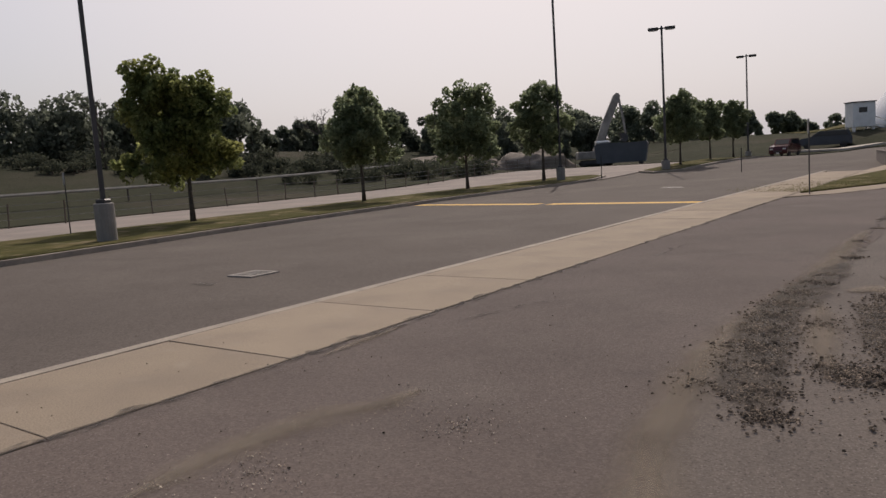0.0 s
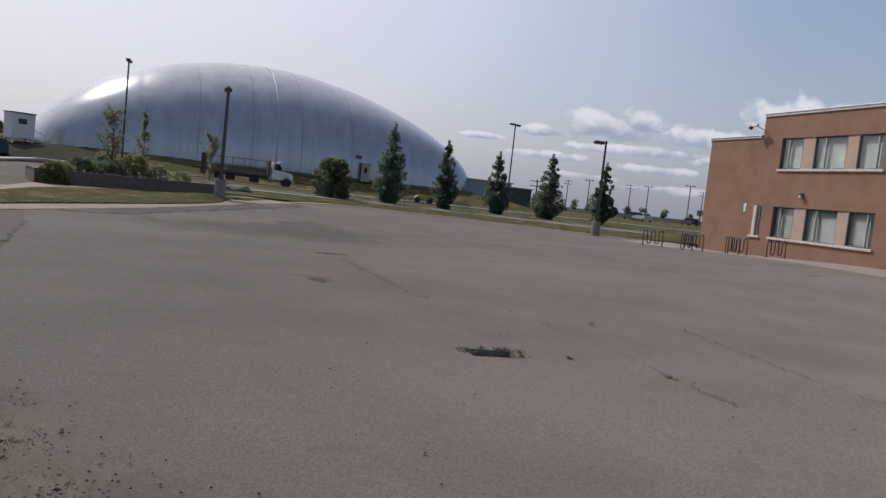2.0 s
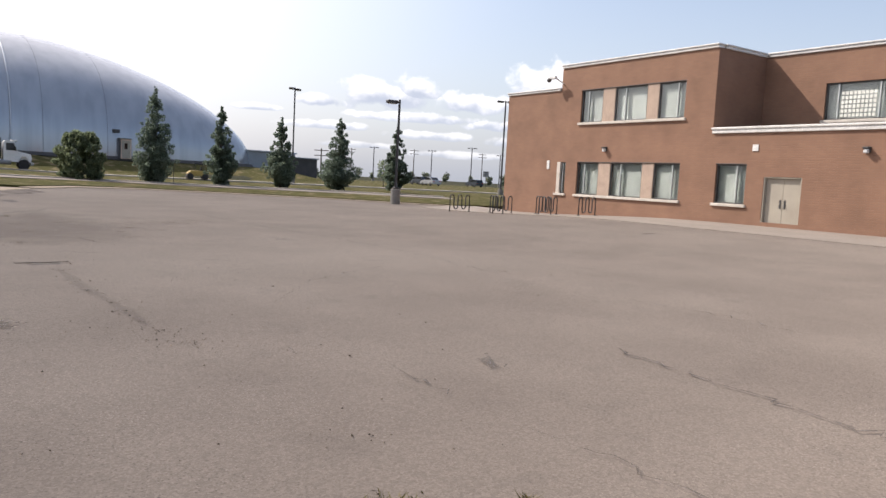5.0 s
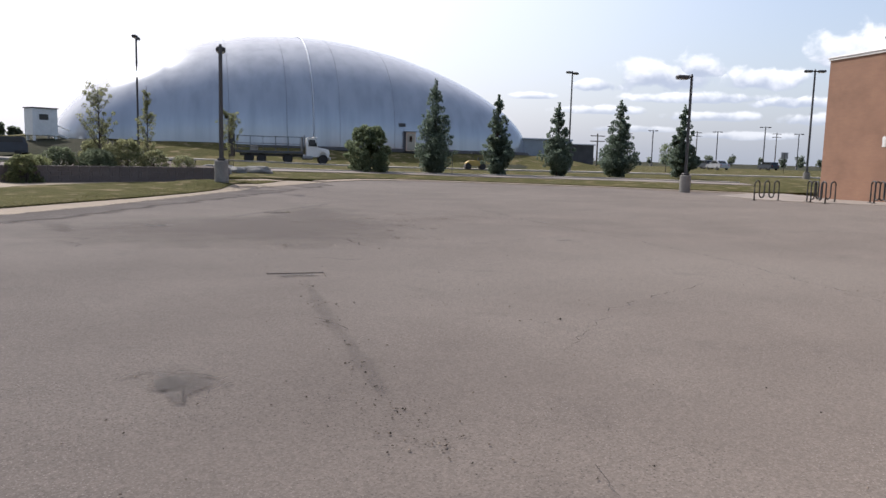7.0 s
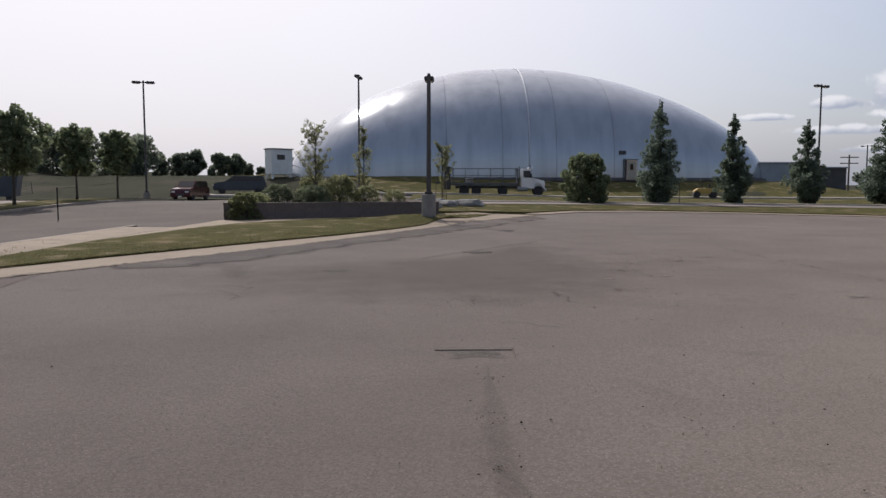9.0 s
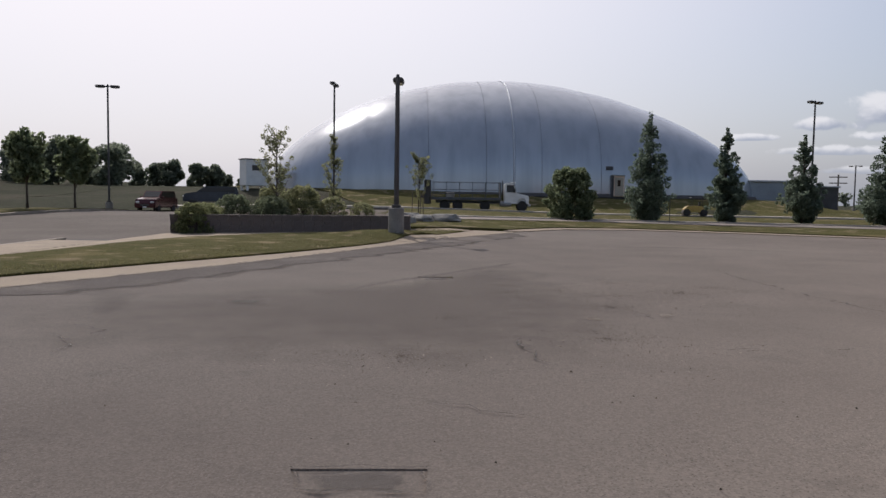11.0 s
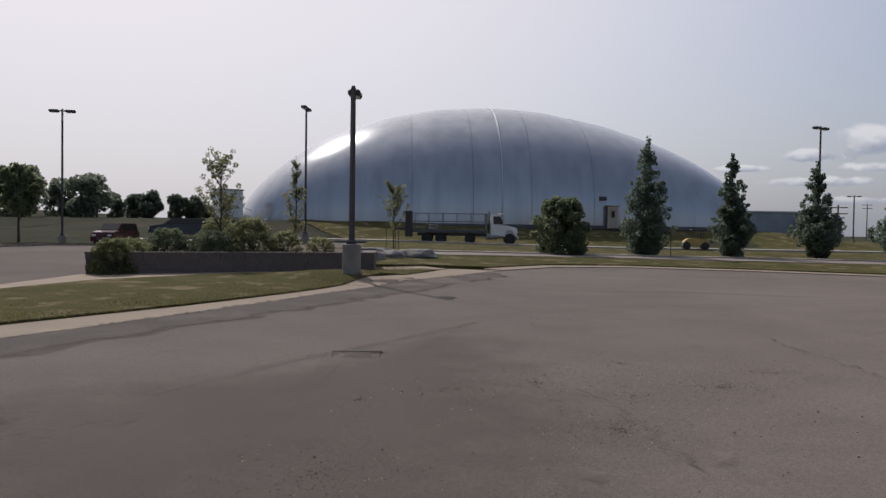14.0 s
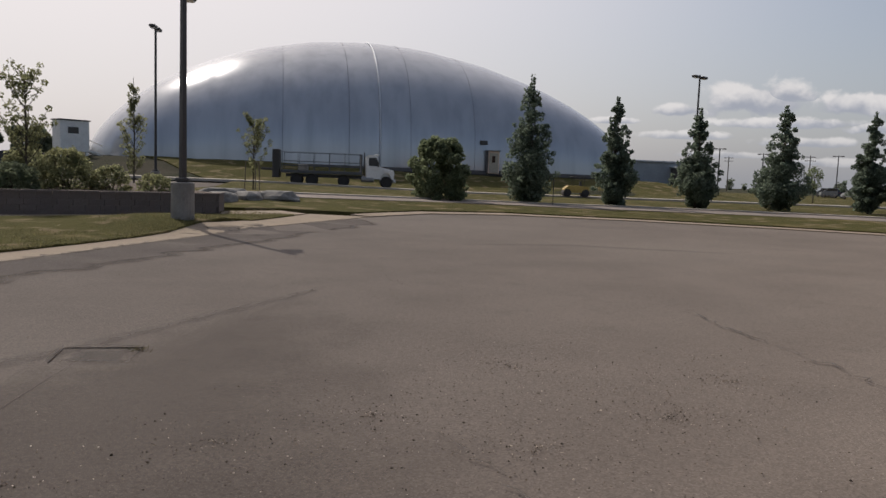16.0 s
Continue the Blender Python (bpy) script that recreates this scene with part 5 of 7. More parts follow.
BOTH = (0.0, math.pi)
lamp_post(25.9, 40.55, 6.16, 0.90, 64, (0.0,), "dark lamp post on a round concrete base", "short lamp posts", 0.10, 0.12, 0.32)
lamp_post(48.95, 31.5, 6.35, 0.95, 150, (0.0,), "dark lamp post on a round concrete base", "short lamp posts", 0.10, 0.16)
lamp_post(33.0, 72.0, 10.6, 0.7, 62, BOTH, "tall dark lamp post with two heads end on", "tall lamp posts", 0.09)
lamp_post(73.5, 60.4, 10.7, 0.7, 5, BOTH, "tall dark lamp post with two heads", "tall lamp posts", 0.09)
lamp_post(16.75, 82.3, 10.5, 0.7, -12, BOTH, "tall dark lamp post with two heads", "tall lamp posts", 0.09)
lamp_post(7.1, 56.7, 10.25, 0.7, -5, BOTH, "tall dark lamp post with two heads", "tall lamp posts", 0.09)
lamp_post(-0.15, 52.6, 13.0, 0.9, 0, BOTH, "tall dark lamp post with two heads", "tall lamp posts", 0.09)
lamp_post(-11.8, 20.05, 10.3, 1.2, 0, BOTH, "tall dark lamp post on a concrete base", "tall lamp posts", 0.10)
lamp_post(83.4, 39.9, 10.4, 0.7, -50, BOTH, "tall dark lamp post with two heads", "tall lamp posts", 0.10)
for x, y, t in ((176, 119, 9.5), (193, 111, 9.8), (180, 92, 10.2), (150, 112, 9.3), (215, 100, 10.0), (165, 55, 9.6)):
    lamp_post(x, y, t, 0.7, -60, BOTH, "distant lamp post in the far car park", "far lamp posts", 0.14, 0.5)


def utility_pole(x, y, h):
    ob = thing("utility_pole", pose(x, y, rise(x, y), 0, 0, -40), "distant wooden utility pole with crossarms", "utility pole", "utility poles")
    part("pole", tube(bmesh.new(), (0, 0, -0.5), (0, 0, h), 0.18, 0.12, 8), M["wood_pole"], ob)
    for z in (h - 0.5, h - 1.5):
        part("crossarm", box(bmesh.new(), -1.4, -0.08, z, 1.4, 0.08, z + 0.16, 0.01), M["wood_pole"], ob)
    return ob


for x, y, h in ((128, 99, 6.2), (230, 165, 11), (215, 130, 10.5), (240, 118, 11), (250, 95, 10.5)):
    utility_pole(x, y, h)


def sign_post(x, y, h, turn, label, plate=(0.3, 0.45)):
    ob = thing("sign_post", pose(x, y, rise(x, y), 0, 0, turn), label, "sign")
    bm = bmesh.new()
    for a, b, c, d in ((-0.03, 0.03, -0.004, 0.004), (-0.03, -0.022, -0.03, 0.004), (0.022, 0.03, -0.03, 0.004)):
        box(bm, a, c, -0.3, b, d, h)
    part("post", bm, M["pole"], ob, "thin dark steel post")
    if plate:
        part("sign_plate", box(bmesh.new(), -plate[0] / 2, 0.005, h - plate[1], plate[0] / 2, 0.012, h, 0.002), M["sign_back"], ob)
    return ob


sign_post(9.5, 25.3, 2.35, 85, "thin dark sign post seen edge on")
sign_post(-15.9, 23.4, 2.3, 140, "thin dark sign post on the verge", (0.3, 0.45))
sign_post(48.4, 50.5, 1.5, 60, "thin reddish marker post on the lawn", None)
sign_post(118.8, 58.6, 3.0, -60, "distant sign beside the far car park", (0.9, 0.9))
sign_post(11.3, 50.5, 1.4, 60, "short steel post at the verge end", None)
sign_post(2.6, 52.8, 1.5, 60, "short steel post at the verge end", None)

# site fence behind the pale parking strip
fence = thing("site_fence", pose(0, 0, 0), "rusty steel posts with wire along the building site", "fence")
rng = random.Random(9)
post_me = mesh_of(tube(bmesh.new(), (0, 0, -0.3), (0, 0, 1.15), 0.04, sides=6), "post")
line = []
for i in range(46):
    x, y = rd(-30 + i * 2.6, 32.0 + rng.uniform(-0.3, 0.3))
    z = rise(x, y)
    part("post", post_me, M["stake"], fence, m=pose(x, y, z, rng.uniform(-4, 4), rng.uniform(-4, 4), 0))
    line.append(Vector((x, y, z)))
for h in (0.35, 0.7, 1.05):
    part("wire", bent(bmesh.new(), [p + Vector((0, 0, h)) for p in line], 0.012, 3), M["steel"], fence)
rail = thing("guard_rail", pose(0, 0, 0), "long pale weathered rail across the meadow", "rail")
bm = bent(bmesh.new(), [Vector((*rd(-40 + i * 12, 44), 0)) + Vector((0, 0, rise(*rd(-40 + i * 12, 44)) + 1.0)) for i in range(9)], 0.12, 6)
part("beam", bm, M["path"], rail)
for i in range(9):
    x, y = rd(-40 + i * 12, 44)
    part("rail_post", tube(bmesh.new(), (x, y, rise(x, y) - 0.3), (x, y, rise(x, y) + 1.0), 0.07, sides=6), M["stake"], rail)

# ---- vehicles and machines ----
def wheel(parent, x, y, r, w, name="wheel"):
    """A wheel whose axle runs along y."""
    wh = part(name, tube(bmesh.new(), (x, y - w / 2, r), (x, y + w / 2, r), r * 0.62, r * 0.62, 18), M["rubber"], parent)
    bm = bmesh.new()
    prof = [(r, -w * 0.35), (r, w * 0.35), (r * 0.86, w * 0.5), (r * 0.6, w * 0.42), (r * 0.6, -w * 0.42), (r * 0.86, -w * 0.5)]
    rings = []
    for k in range(22):
        a = 6.28319 * k / 22
        rings.append([bm.verts.new((x + q * math.cos(a), y + o, r + q * math.sin(a))) for q, o in prof])
    for k in range(22):
        u, v = rings[k], rings[(k + 1) % 22]
        for j in range(6):
            bm.faces.new((u[j], v[j], v[(j + 1) % 6], u[(j + 1) % 6]))
    bmesh.ops.recalc_face_normals(bm, faces=bm.faces[:])
    part("tyre", bm, M["rubber"], wh, soft=True)
    s = 1 if y > 0 else -1
    part("rim", tube(bmesh.new(), (x, y + s * w * 0.30, r), (x, y + s * w * 0.44, r), r * 0.58, r * 0.5, 14), M["chrome"], wh, "steel rim")
    return wh


def truck(m):
    """A conventional-cab straight truck with a stake bed; it points along +x."""
    ob = thing("flatbed_truck", m, "white-cab truck with a dark stake flatbed", "truck")
    fr = bmesh.new()
    for y in (-0.42, 0.42):
        box(fr, -5.2, y - 0.06, 0.72, 3.9, y + 0.06, 0.98)
    part("chassis", fr, M["truck_dark"], ob)
    cab = part("cab", prism(bmesh.new(), [(1.55, 0.75), (3.05, 0.75), (3.05, 1.75), (2.72, 2.62), (2.5, 2.72), (1.75, 2.74), (1.55, 2.6)], -1.08, 1.08), M["truck_white"], ob)
    bmod = bmesh.new()
    prism(bmod, [(3.05, 0.85), (4.55, 0.8), (4.62, 1.3), (4.5, 1.52), (3.05, 1.78)], -0.78, 0.78)
    part("hood", bmod, M["truck_white"], ob)
    for y in (-1.0, 1.0):
        s = 1 if y > 0 else -1
        bm = prism(bmesh.new(), [(3.2, 0.72), (3.28, 1.05), (3.5, 1.27), (3.95, 1.27), (4.2, 1.05), (4.3, 0.72), (4.55, 0.72), (4.58, 1.3), (4.3, 1.46), (3.3, 1.5), (3.05, 1.3), (3.05, 0.72)], min(y, y * 0.78), max(y, y * 0.78))
        part("fender", bm, M["truck_white"], ob)
        part("side_window", prism(bmesh.new(), [(1.82, 1.82), (2.96, 1.82), (2.66, 2.52), (1.82, 2.52)], y * 1.082 - 0.004, y * 1.082 + 0.004), M["car_glass"], cab)
        part("mirror", box(bmesh.new(), 2.8, y * 1.25 - 0.08, 1.75, 2.9, y * 1.25 + 0.08, 2.2, 0.02), M["black_metal"], cab)
        part("headlight", box(bmesh.new(), 4.55, y * 0.78 - 0.14, 1.02, 4.63, y * 0.78 + 0.14, 1.22, 0.02), M["lamp_white"], ob)
        part("fuel_tank", tube(bmesh.new(), (1.1, y * 0.85, 0.72), (2.4, y * 0.85, 0.72), 0.27, sides=14), M["steel"], ob, "steel fuel tank")
    part("windscreen", prism(bmesh.new(), [(3.06, 1.82), (3.075, 1.82), (2.75, 2.6), (2.735, 2.6)], -0.95, 0.95), M["car_glass"], cab)
    part("visor", box(bmesh.new(), 2.45, -0.9, 2.72, 3.0, 0.9, 2.82, 0.04), M["truck_white"], cab)
    part("grille", box(bmesh.new(), 4.6, -0.45, 0.9, 4.64, 0.45, 1.4, 0.01), M["chrome"], ob)
    part("bumper", box(bmesh.new(), 4.5, -1.1, 0.45, 4.78, 1.1, 0.75, 0.05), M["chrome"], ob)
    part("exhaust_stack", tube(bmesh.new(), (1.4, 0.9, 0.8), (1.4, 0.9, 3.0), 0.07), M["black_metal"], ob)
    part("bed", box(bmesh.new(), -5.6, -1.22, 1.02, 1.15, 1.22, 1.28, 0.02), M["truck_dark"], ob)
    part("headboard", box(bmesh.new(), 1.02, -1.2, 1.28, 1.14, 1.2, 2.75, 0.02), M["truck_dark"], ob)
    for y in (-1.18, 1.18):
        for z in (1.62, 2.0, 2.72):
            part("rail", box(bmesh.new(), -5.5, y - 0.015, z, 1.02, y + 0.015, z + (0.08 if z < 1.7 else 0.035), 0.006), M["truck_dark"], ob)
        for i in range(6):
            x = -5.45 + i * 1.28
            part("stake_post", box(bmesh.new(), x - 0.022, y - 0.022, 1.28, x + 0.022, y + 0.022, 2.78, 0.005), M["truck_dark"], ob)
    lift = part("lift_mast", box(bmesh.new(), -6.3, -0.9, 0.6, -5.7, 0.9, 2.95, 0.05), M["black_metal"], ob, "dark lift gear at the tail")
    part("lift_fork", box(bmesh.new(), -7.2, -0.7, 1.2, -6.3, 0.7, 1.4, 0.03), M["black_metal"], lift)
    part("load", box(bmesh.new(), -4.2, -0.8, 1.28, -3.4, 0.8, 1.75, 0.05), M["boom"], ob, "pale crates on the bed")
    # a short nose: everything ahead of the bed is drawn together
    for child in ob.children_recursive:
        for v in child.data.vertices:
            if v.co.x > 1.15:
                v.co.x = 1.15 + (v.co.x - 1.15) * 0.78
    for y in (-0.98, 0.98):
        wheel(ob, 3.19, y, 0.5, 0.3), wheel(ob, -0.4, y * 0.9, 0.5, 0.5), wheel(ob, -3.05, y * 0.9, 0.5, 0.5), wheel(ob, -4.3, y * 0.9, 0.5, 0.5)
    return ob


truck_at, truck_to = Vector((45.3, 75.3)), Vector((51.3, 72.2))
truck(pose(48.16, 73.82, rise(48.16, 73.82) + 0.06, 0, 0, math.degrees(math.atan2(truck_to.y - truck_at.y, truck_to.x - truck_at.x))) @ Matrix.Scale(0.93, 4))


def car(m, paint, label, length=4.7, high=1.48, suv=False, group="", name="car"):
    ob = thing(name, m, label, "car", group)
    L, w = length / 2, 0.9
    k = high / 1.48
    if suv:
        low = [(-L, 0.35), (-L, 0.95 * k), (-L + 0.05, 1.02 * k), (L - 1.25, 1.02 * k), (L - 0.15, 0.88 * k), (L, 0.7), (L, 0.35)]
        top = [(-L + 0.08, 1.0 * k), (-L + 0.25, 1.43 * k), (-L + 0.5, 1.48 * k), (0.55, 1.48 * k), (L - 1.2, 1.0 * k)]
    else:
        low = [(-L, 0.32), (-L, 0.8 * k), (-L + 0.1, 0.95 * k), (L - 1.4, 0.95 * k), (L - 0.25, 0.78 * k), (L, 0.62), (L, 0.32)]
        top = [(-L + 0.55, 0.93 * k), (-L + 1.25, 1.42 * k), (-L + 1.6, 1.48 * k), (0.35, 1.47 * k), (L - 1.35, 0.93 * k)]
    body = bmesh.new()
    prism(body, low, -w, w)
    bmesh.ops.bevel(body, geom=body.edges[:], offset=0.06, segments=2, affect="EDGES")
    part("body", body, paint, ob, soft=False)
    cabin = bmesh.new()
    prism(cabin, top, -w + 0.12, w - 0.12)
    bmesh.ops.bevel(cabin, geom=cabin.edges[:], offset=0.05, segments=2, affect="EDGES")
    cb = part("cabin", cabin, paint, ob)
    zlo, zhi = (top[0][1] + 0.06), 1.40 * k
    for s in (-1, 1):
        y = s * (w - 0.115)
        xr, xf = top[0][0] + 0.3, top[-1][0] - 0.28
        part("side_window", prism(bmesh.new(), [(xr, zlo), (xf, zlo), (top[3][0] - 0.02, zhi), (top[1][0] + 0.25, zhi)], y - 0.008, y + 0.008), M["car_glass"], cb)
        part("headlight", box(bmesh.new(), L - 0.12, s * 0.62 - 0.16, 0.62 * k, L + 0.012, s * 0.62 + 0.16, 0.74 * k, 0.03), M["lamp_white"], ob)
        part("tail_light", box(bmesh.new(), -L - 0.012, s * 0.66 - 0.14, 0.72 * k, -L + 0.1, s * 0.66 + 0.14, 0.86 * k, 0.03), M["lamp_red"], ob)
        part("mirror", box(bmesh.new(), top[-1][0] - 0.35, s * (w + 0.06) - 0.08, 0.98 * k, top[-1][0] - 0.2, s * (w + 0.06) + 0.08, 1.1 * k, 0.02), paint, ob)
        wheel(ob, L - 0.85, s * (w - 0.1), 0.33, 0.22), wheel(ob, -L + 0.85, s * (w - 0.1), 0.33, 0.22)
    a, b = Vector((top[-1][0], top[-1][1])), Vector((top[3][0], top[3][1]))
    n = Vector((b.y - a.y, a.x - b.x)).normalized() * 0.012
    n = n if n.x > 0 else -n
    a, b = a.lerp(b, 0.1) + n, a.lerp(b, 0.9) + n
    part("windscreen", prism(bmesh.new(), [(a.x, a.y), (b.x, b.y), (b.x - 0.03, b.y), (a.x - 0.03, a.y)], -0.66, 0.66), M["car_glass"], cb)
    a, b = Vector((top[0][0], top[0][1])), Vector((top[1][0], top[1][1]))
    a, b = a.lerp(b, 0.15) - Vector((0.012, 0)), a.lerp(b, 0.9) - Vector((0.012, -0.01))
    part("rear_window", prism(bmesh.new(), [(a.x, a.y), (b.x, b.y), (b.x + 0.03, b.y), (a.x + 0.03, a.y)], -0.62, 0.62), M["car_glass"], cb)
    part("grille", box(bmesh.new(), L - 0.05, -0.4, 0.48, L + 0.014, 0.4, 0.66, 0.02), M["black_metal"], ob)
    part("number_plate", box(bmesh.new(), L + 0.01, -0.16, 0.36, L + 0.024, 0.16, 0.47, 0.004), M["white_metal"], ob)
    return ob


def put_car(x, y, turn, *args, **kw):
    car(pose(x, y, rise(x, y) + kw.pop("lift", 0.0), 0, 0, turn), *args, **kw)


put_car(20.6, 84.0, -118, M["car_red"], "dark red estate car on the entrance road", 4.8, 1.8, True, lift=-0.1)
put_car(26.5, 92.7, 168, M["car_grey"], "dark blue-grey estate car on the grass", 5.4, 1.9, True, lift=0.08)
for i, (x, y, k) in enumerate(((139.7, 83.2, "car_grey"), (146, 87, "car_silver"), (152, 91, "car_grey"), (128, 74, "car_silver"), (158, 80, "car_grey"), (120, 98, "car_silver"))):
    put_car(x, y, 60, M[k], "distant parked car in the far car park", 4.6, 1.6, i % 2 == 0, "far parked cars", lift=0.1)


def roller(m):
    ob = thing("road_roller", m, "small yellow road roller parked on the lawn path", "road roller")
    part("body", prism(bmesh.new(), [(-1.3, 0.5), (1.2, 0.5), (1.35, 0.85), (0.9, 1.2), (-0.2, 1.25), (-1.25, 1.1)], -0.55, 0.55), M["machine_yellow"], ob)
    part("drum", tube(bmesh.new(), (1.0, -0.6, 0.45), (1.0, 0.6, 0.45), 0.42, sides=20), M["iron"], ob)
    part("drum", tube(bmesh.new(), (-0.95, -0.6, 0.45), (-0.95, 0.6, 0.45), 0.42, sides=20), M["iron"], ob)
    part("seat", prism(bmesh.new(), [(-0.5, 1.12), (0.0, 1.12), (0.0, 1.25), (-0.38, 1.25), (-0.42, 1.7), (-0.52, 1.7)], -0.25, 0.25), M["black_metal"], ob)
    for x, y in ((-0.75, -0.5), (-0.75, 0.5), (0.35, -0.5), (0.35, 0.5)):
        part("post", tube(bmesh.new(), (x, y, 1.05), (x, y, 2.15), 0.03, sides=6), M["black_metal"], ob)
    part("canopy", box(bmesh.new(), -0.95, -0.65, 2.15, 0.55, 0.65, 2.23, 0.03), M["black_metal"], ob)
    return ob


roller(pose(61.5, 62.0, rise(61.5, 62.0) + 0.1, 0, 0, 148) @ Matrix.Diagonal((0.72, 0.72, 0.72, 1)))

# the building site: an excavator whose boom stands up, a tarped skip, a spoil heap
x, y = 1.3, 87.8
exc = thing("excavator", pose(x, y, rise(x, y), 0, 0, 10) @ Matrix.Diagonal((0.95, 0.95, 0.93, 1)), "excavator with a raised pale boom on the building site", "excavator")
for s in (-1, 1):
    part("track", box(bmesh.new(), -1.9, s * 1.1 - 0.28, 0.0, 1.9, s * 1.1 + 0.28, 0.85, 0.3), M["black_metal"], exc)
part("deck", box(bmesh.new(), -2.2, -1.3, 0.95, 1.3, 1.3, 1.9, 0.1), M["boom"], exc)
cb = part("cab", box(bmesh.new(), 0.1, 0.35, 1.9, 1.3, 1.3, 3.1, 0.08), M["boom"], exc)
part("cab_window", box(bmesh.new(), 0.2, 0.25, 2.25, 1.31, 0.34, 2.95, 0.02), M["car_glass"], cb)
bm = prism(bmesh.new(), [(-0.35, 1.7), (0.5, 1.7), (1.5, 4.3), (3.05, 8.0), (3.12, 8.4), (2.95, 8.7), (2.65, 8.72), (2.35, 8.45), (0.8, 5.0)], -0.3, 0.3)
part("boom", bm, M["boom"], exc, "worn pale boom")
part("stick", prism(bmesh.new(), [(2.8, 8.55), (3.05, 8.5), (3.55, 5.6), (3.75, 3.8), (3.55, 3.8), (3.3, 5.6)], -0.12, 0.12), M["boom"], exc)
part("hydraulic_ram", tube(bmesh.new(), (1.0, 0.34, 2.4), (2.2, 0.34, 6.2), 0.1, 0.07, 8), M["steel"], exc)
part("bucket", prism(bmesh.new(), [(3.0, 3.9), (3.7, 3.8), (3.9, 3.2), (3.5, 2.7), (2.9, 3.0), (3.2, 3.3)], -0.5, 0.5), M["dark_wall"], exc)
x, y = 4.2, 83.8
skip = thing("skip", pose(x, y, rise(x, y), 0, 0, -5), "long dull blue tarped skip on the building site", "skip")
part("body", prism(bmesh.new(), [(-2.6, 0.3), (2.5, 0.3), (2.8, 2.2), (-2.8, 2.2)], -1.1, 1.1), M["skip_blue"], skip)
part("cover", prism(bmesh.new(), [(-2.85, 2.2), (2.85, 2.2), (2.6, 2.42), (0.4, 2.36), (-1.4, 2.5), (-2.6, 2.4)], -1.15, 1.15), M["skip_blue"], skip)
part("bundle", box(bmesh.new(), -2.7, -0.6, 2.42, -1.2, 0.6, 2.75, 0.14), M["white_metal"], skip, "white wrapped bundle")
for s in (-2.0, 2.0):
    part("skid", box(bmesh.new(), s - 0.2, -1.0, 0.0, s + 0.2, 1.0, 0.3, 0.02), M["dark_wall"], skip)


def heap(x, y, rx, ry, h, seed, label):
    bm = bmesh.new()
    bmesh.ops.create_icosphere(bm, subdivisions=4, radius=1.0)
    for v in bm.verts:
        v.co.z = max(-0.05, v.co.z)
        k = 1 + 0.25 * noise.noise(v.co * 2.2 + Vector((seed, 0, 0))) + 0.1 * noise.noise(v.co * 6 + Vector((0, seed, 0)))
        v.co = Vector((v.co.x * rx * k, v.co.y * ry * k, v.co.z * h * k))
    ob = part("soil_mound", bm, M["dirt"], None, m=pose(x, y, rise(x, y) - 0.05), soft=True)
    return tagged(ob, label, "soil heap")


heap(-6.5, 92, 5, 3, 2.4, 1, "heap of brown soil on the building site")
heap(-16, 84, 7, 3.5, 1.6, 2, "low heap of brown soil on the building site")
x, y = 31.6, 99.6
office = thing("site_office", pose(x, y, rise(x, y), 0, 0, 14), "white raised site office with a stair", "site office")
part("body", box(bmesh.new(), -0.8, -0.9, 0.35, 1.9, 0.9, 3.25, 0.05), M["white_metal"], office)
part("window", box(bmesh.new(), -0.1, -0.93, 2.05, 0.9, -0.89, 2.65, 0.02), M["car_glass"], office)
part("roof", box(bmesh.new(), -0.9, -1.0, 3.25, 2.0, 1.0, 3.36, 0.02), M["dark_wall"], office)
for a, b in ((-0.6, -0.7), (1.7, -0.7), (-0.6, 0.7), (1.7, 0.7)):
    part("leg", box(bmesh.new(), a - 0.12, b - 0.12, -0.2, a + 0.12, b + 0.12, 0.35, 0.01), M["white_metal"], office)
part("stair", prism(bmesh.new(), [(1.9, 0.4), (2.0, 0.6), (3.2, 0.15), (3.1, 0.0)], -0.8, -0.1), M["white_metal"], office)
part("stair_rail", tube(bmesh.new(), (1.9, -0.8, 1.5), (3.2, -0.8, 1.0), 0.05, sides=6), M["white_metal"], office)

# ---- planting bed ----
BED_Z = 0.80
bed = structure("bed_soil", sheet([(18.55, 46.1), (28.0, 45.2), (28.6, 46.4), (27.2, 51.5), (19.9, 52.0)], 0.62, 1.0, 0.7, 0.04), M["mulch"], "dark mulch in the raised planting bed", "planting bed")
wall = thing("bed_wall", pose(0, 0, 0), "low dark red-brown block retaining wall", "retaining wall")
rng = random.Random(3)
block_me = [mesh_of(box(bmesh.new(), -0.2095, -0.13, -0.0895, 0.2095, 0.13, 0.0895, 0.004), "block") for _ in range(1)][0]
cap_me = mesh_of(box(bmesh.new(), -0.2095, -0.15, -0.04, 0.2095, 0.15, 0.04, 0.007), "cap_block")
for a, b in (((18.3, 45.9), (28.2, 45.0)), ((28.2, 45.0), (28.9, 46.6)), ((18.3, 45.9), (19.6, 52.0))):
    a, b = Vector(a), Vector(b)
    n = int((b - a).length / 0.42)
    turn = math.degrees(math.atan2(b.y - a.y, b.x - a.x))
    for c in range(5):
        for i in range(n):
            p = a.lerp(b, (i + 0.5 + (0.25 if c % 2 else 0)) / n)
            z = BED_Z - 0.08 - 0.09 - 0.18 * c
            if z < rise(p.x, p.y) - 0.12:
                continue
            part("block", block_me, M["bed_block"], wall, m=pose(p.x, p.y, z, 0, 0, turn + rng.uniform(-0.5, 0.5)))
    for i in range(n):
        p = a.lerp(b, (i + 0.5) / n)
        part("cap_block", cap_me, M["bed_block"], wall, m=pose(p.x, p.y, BED_Z - 0.04, 0, 0, turn + rng.uniform(-0.5, 0.5)))

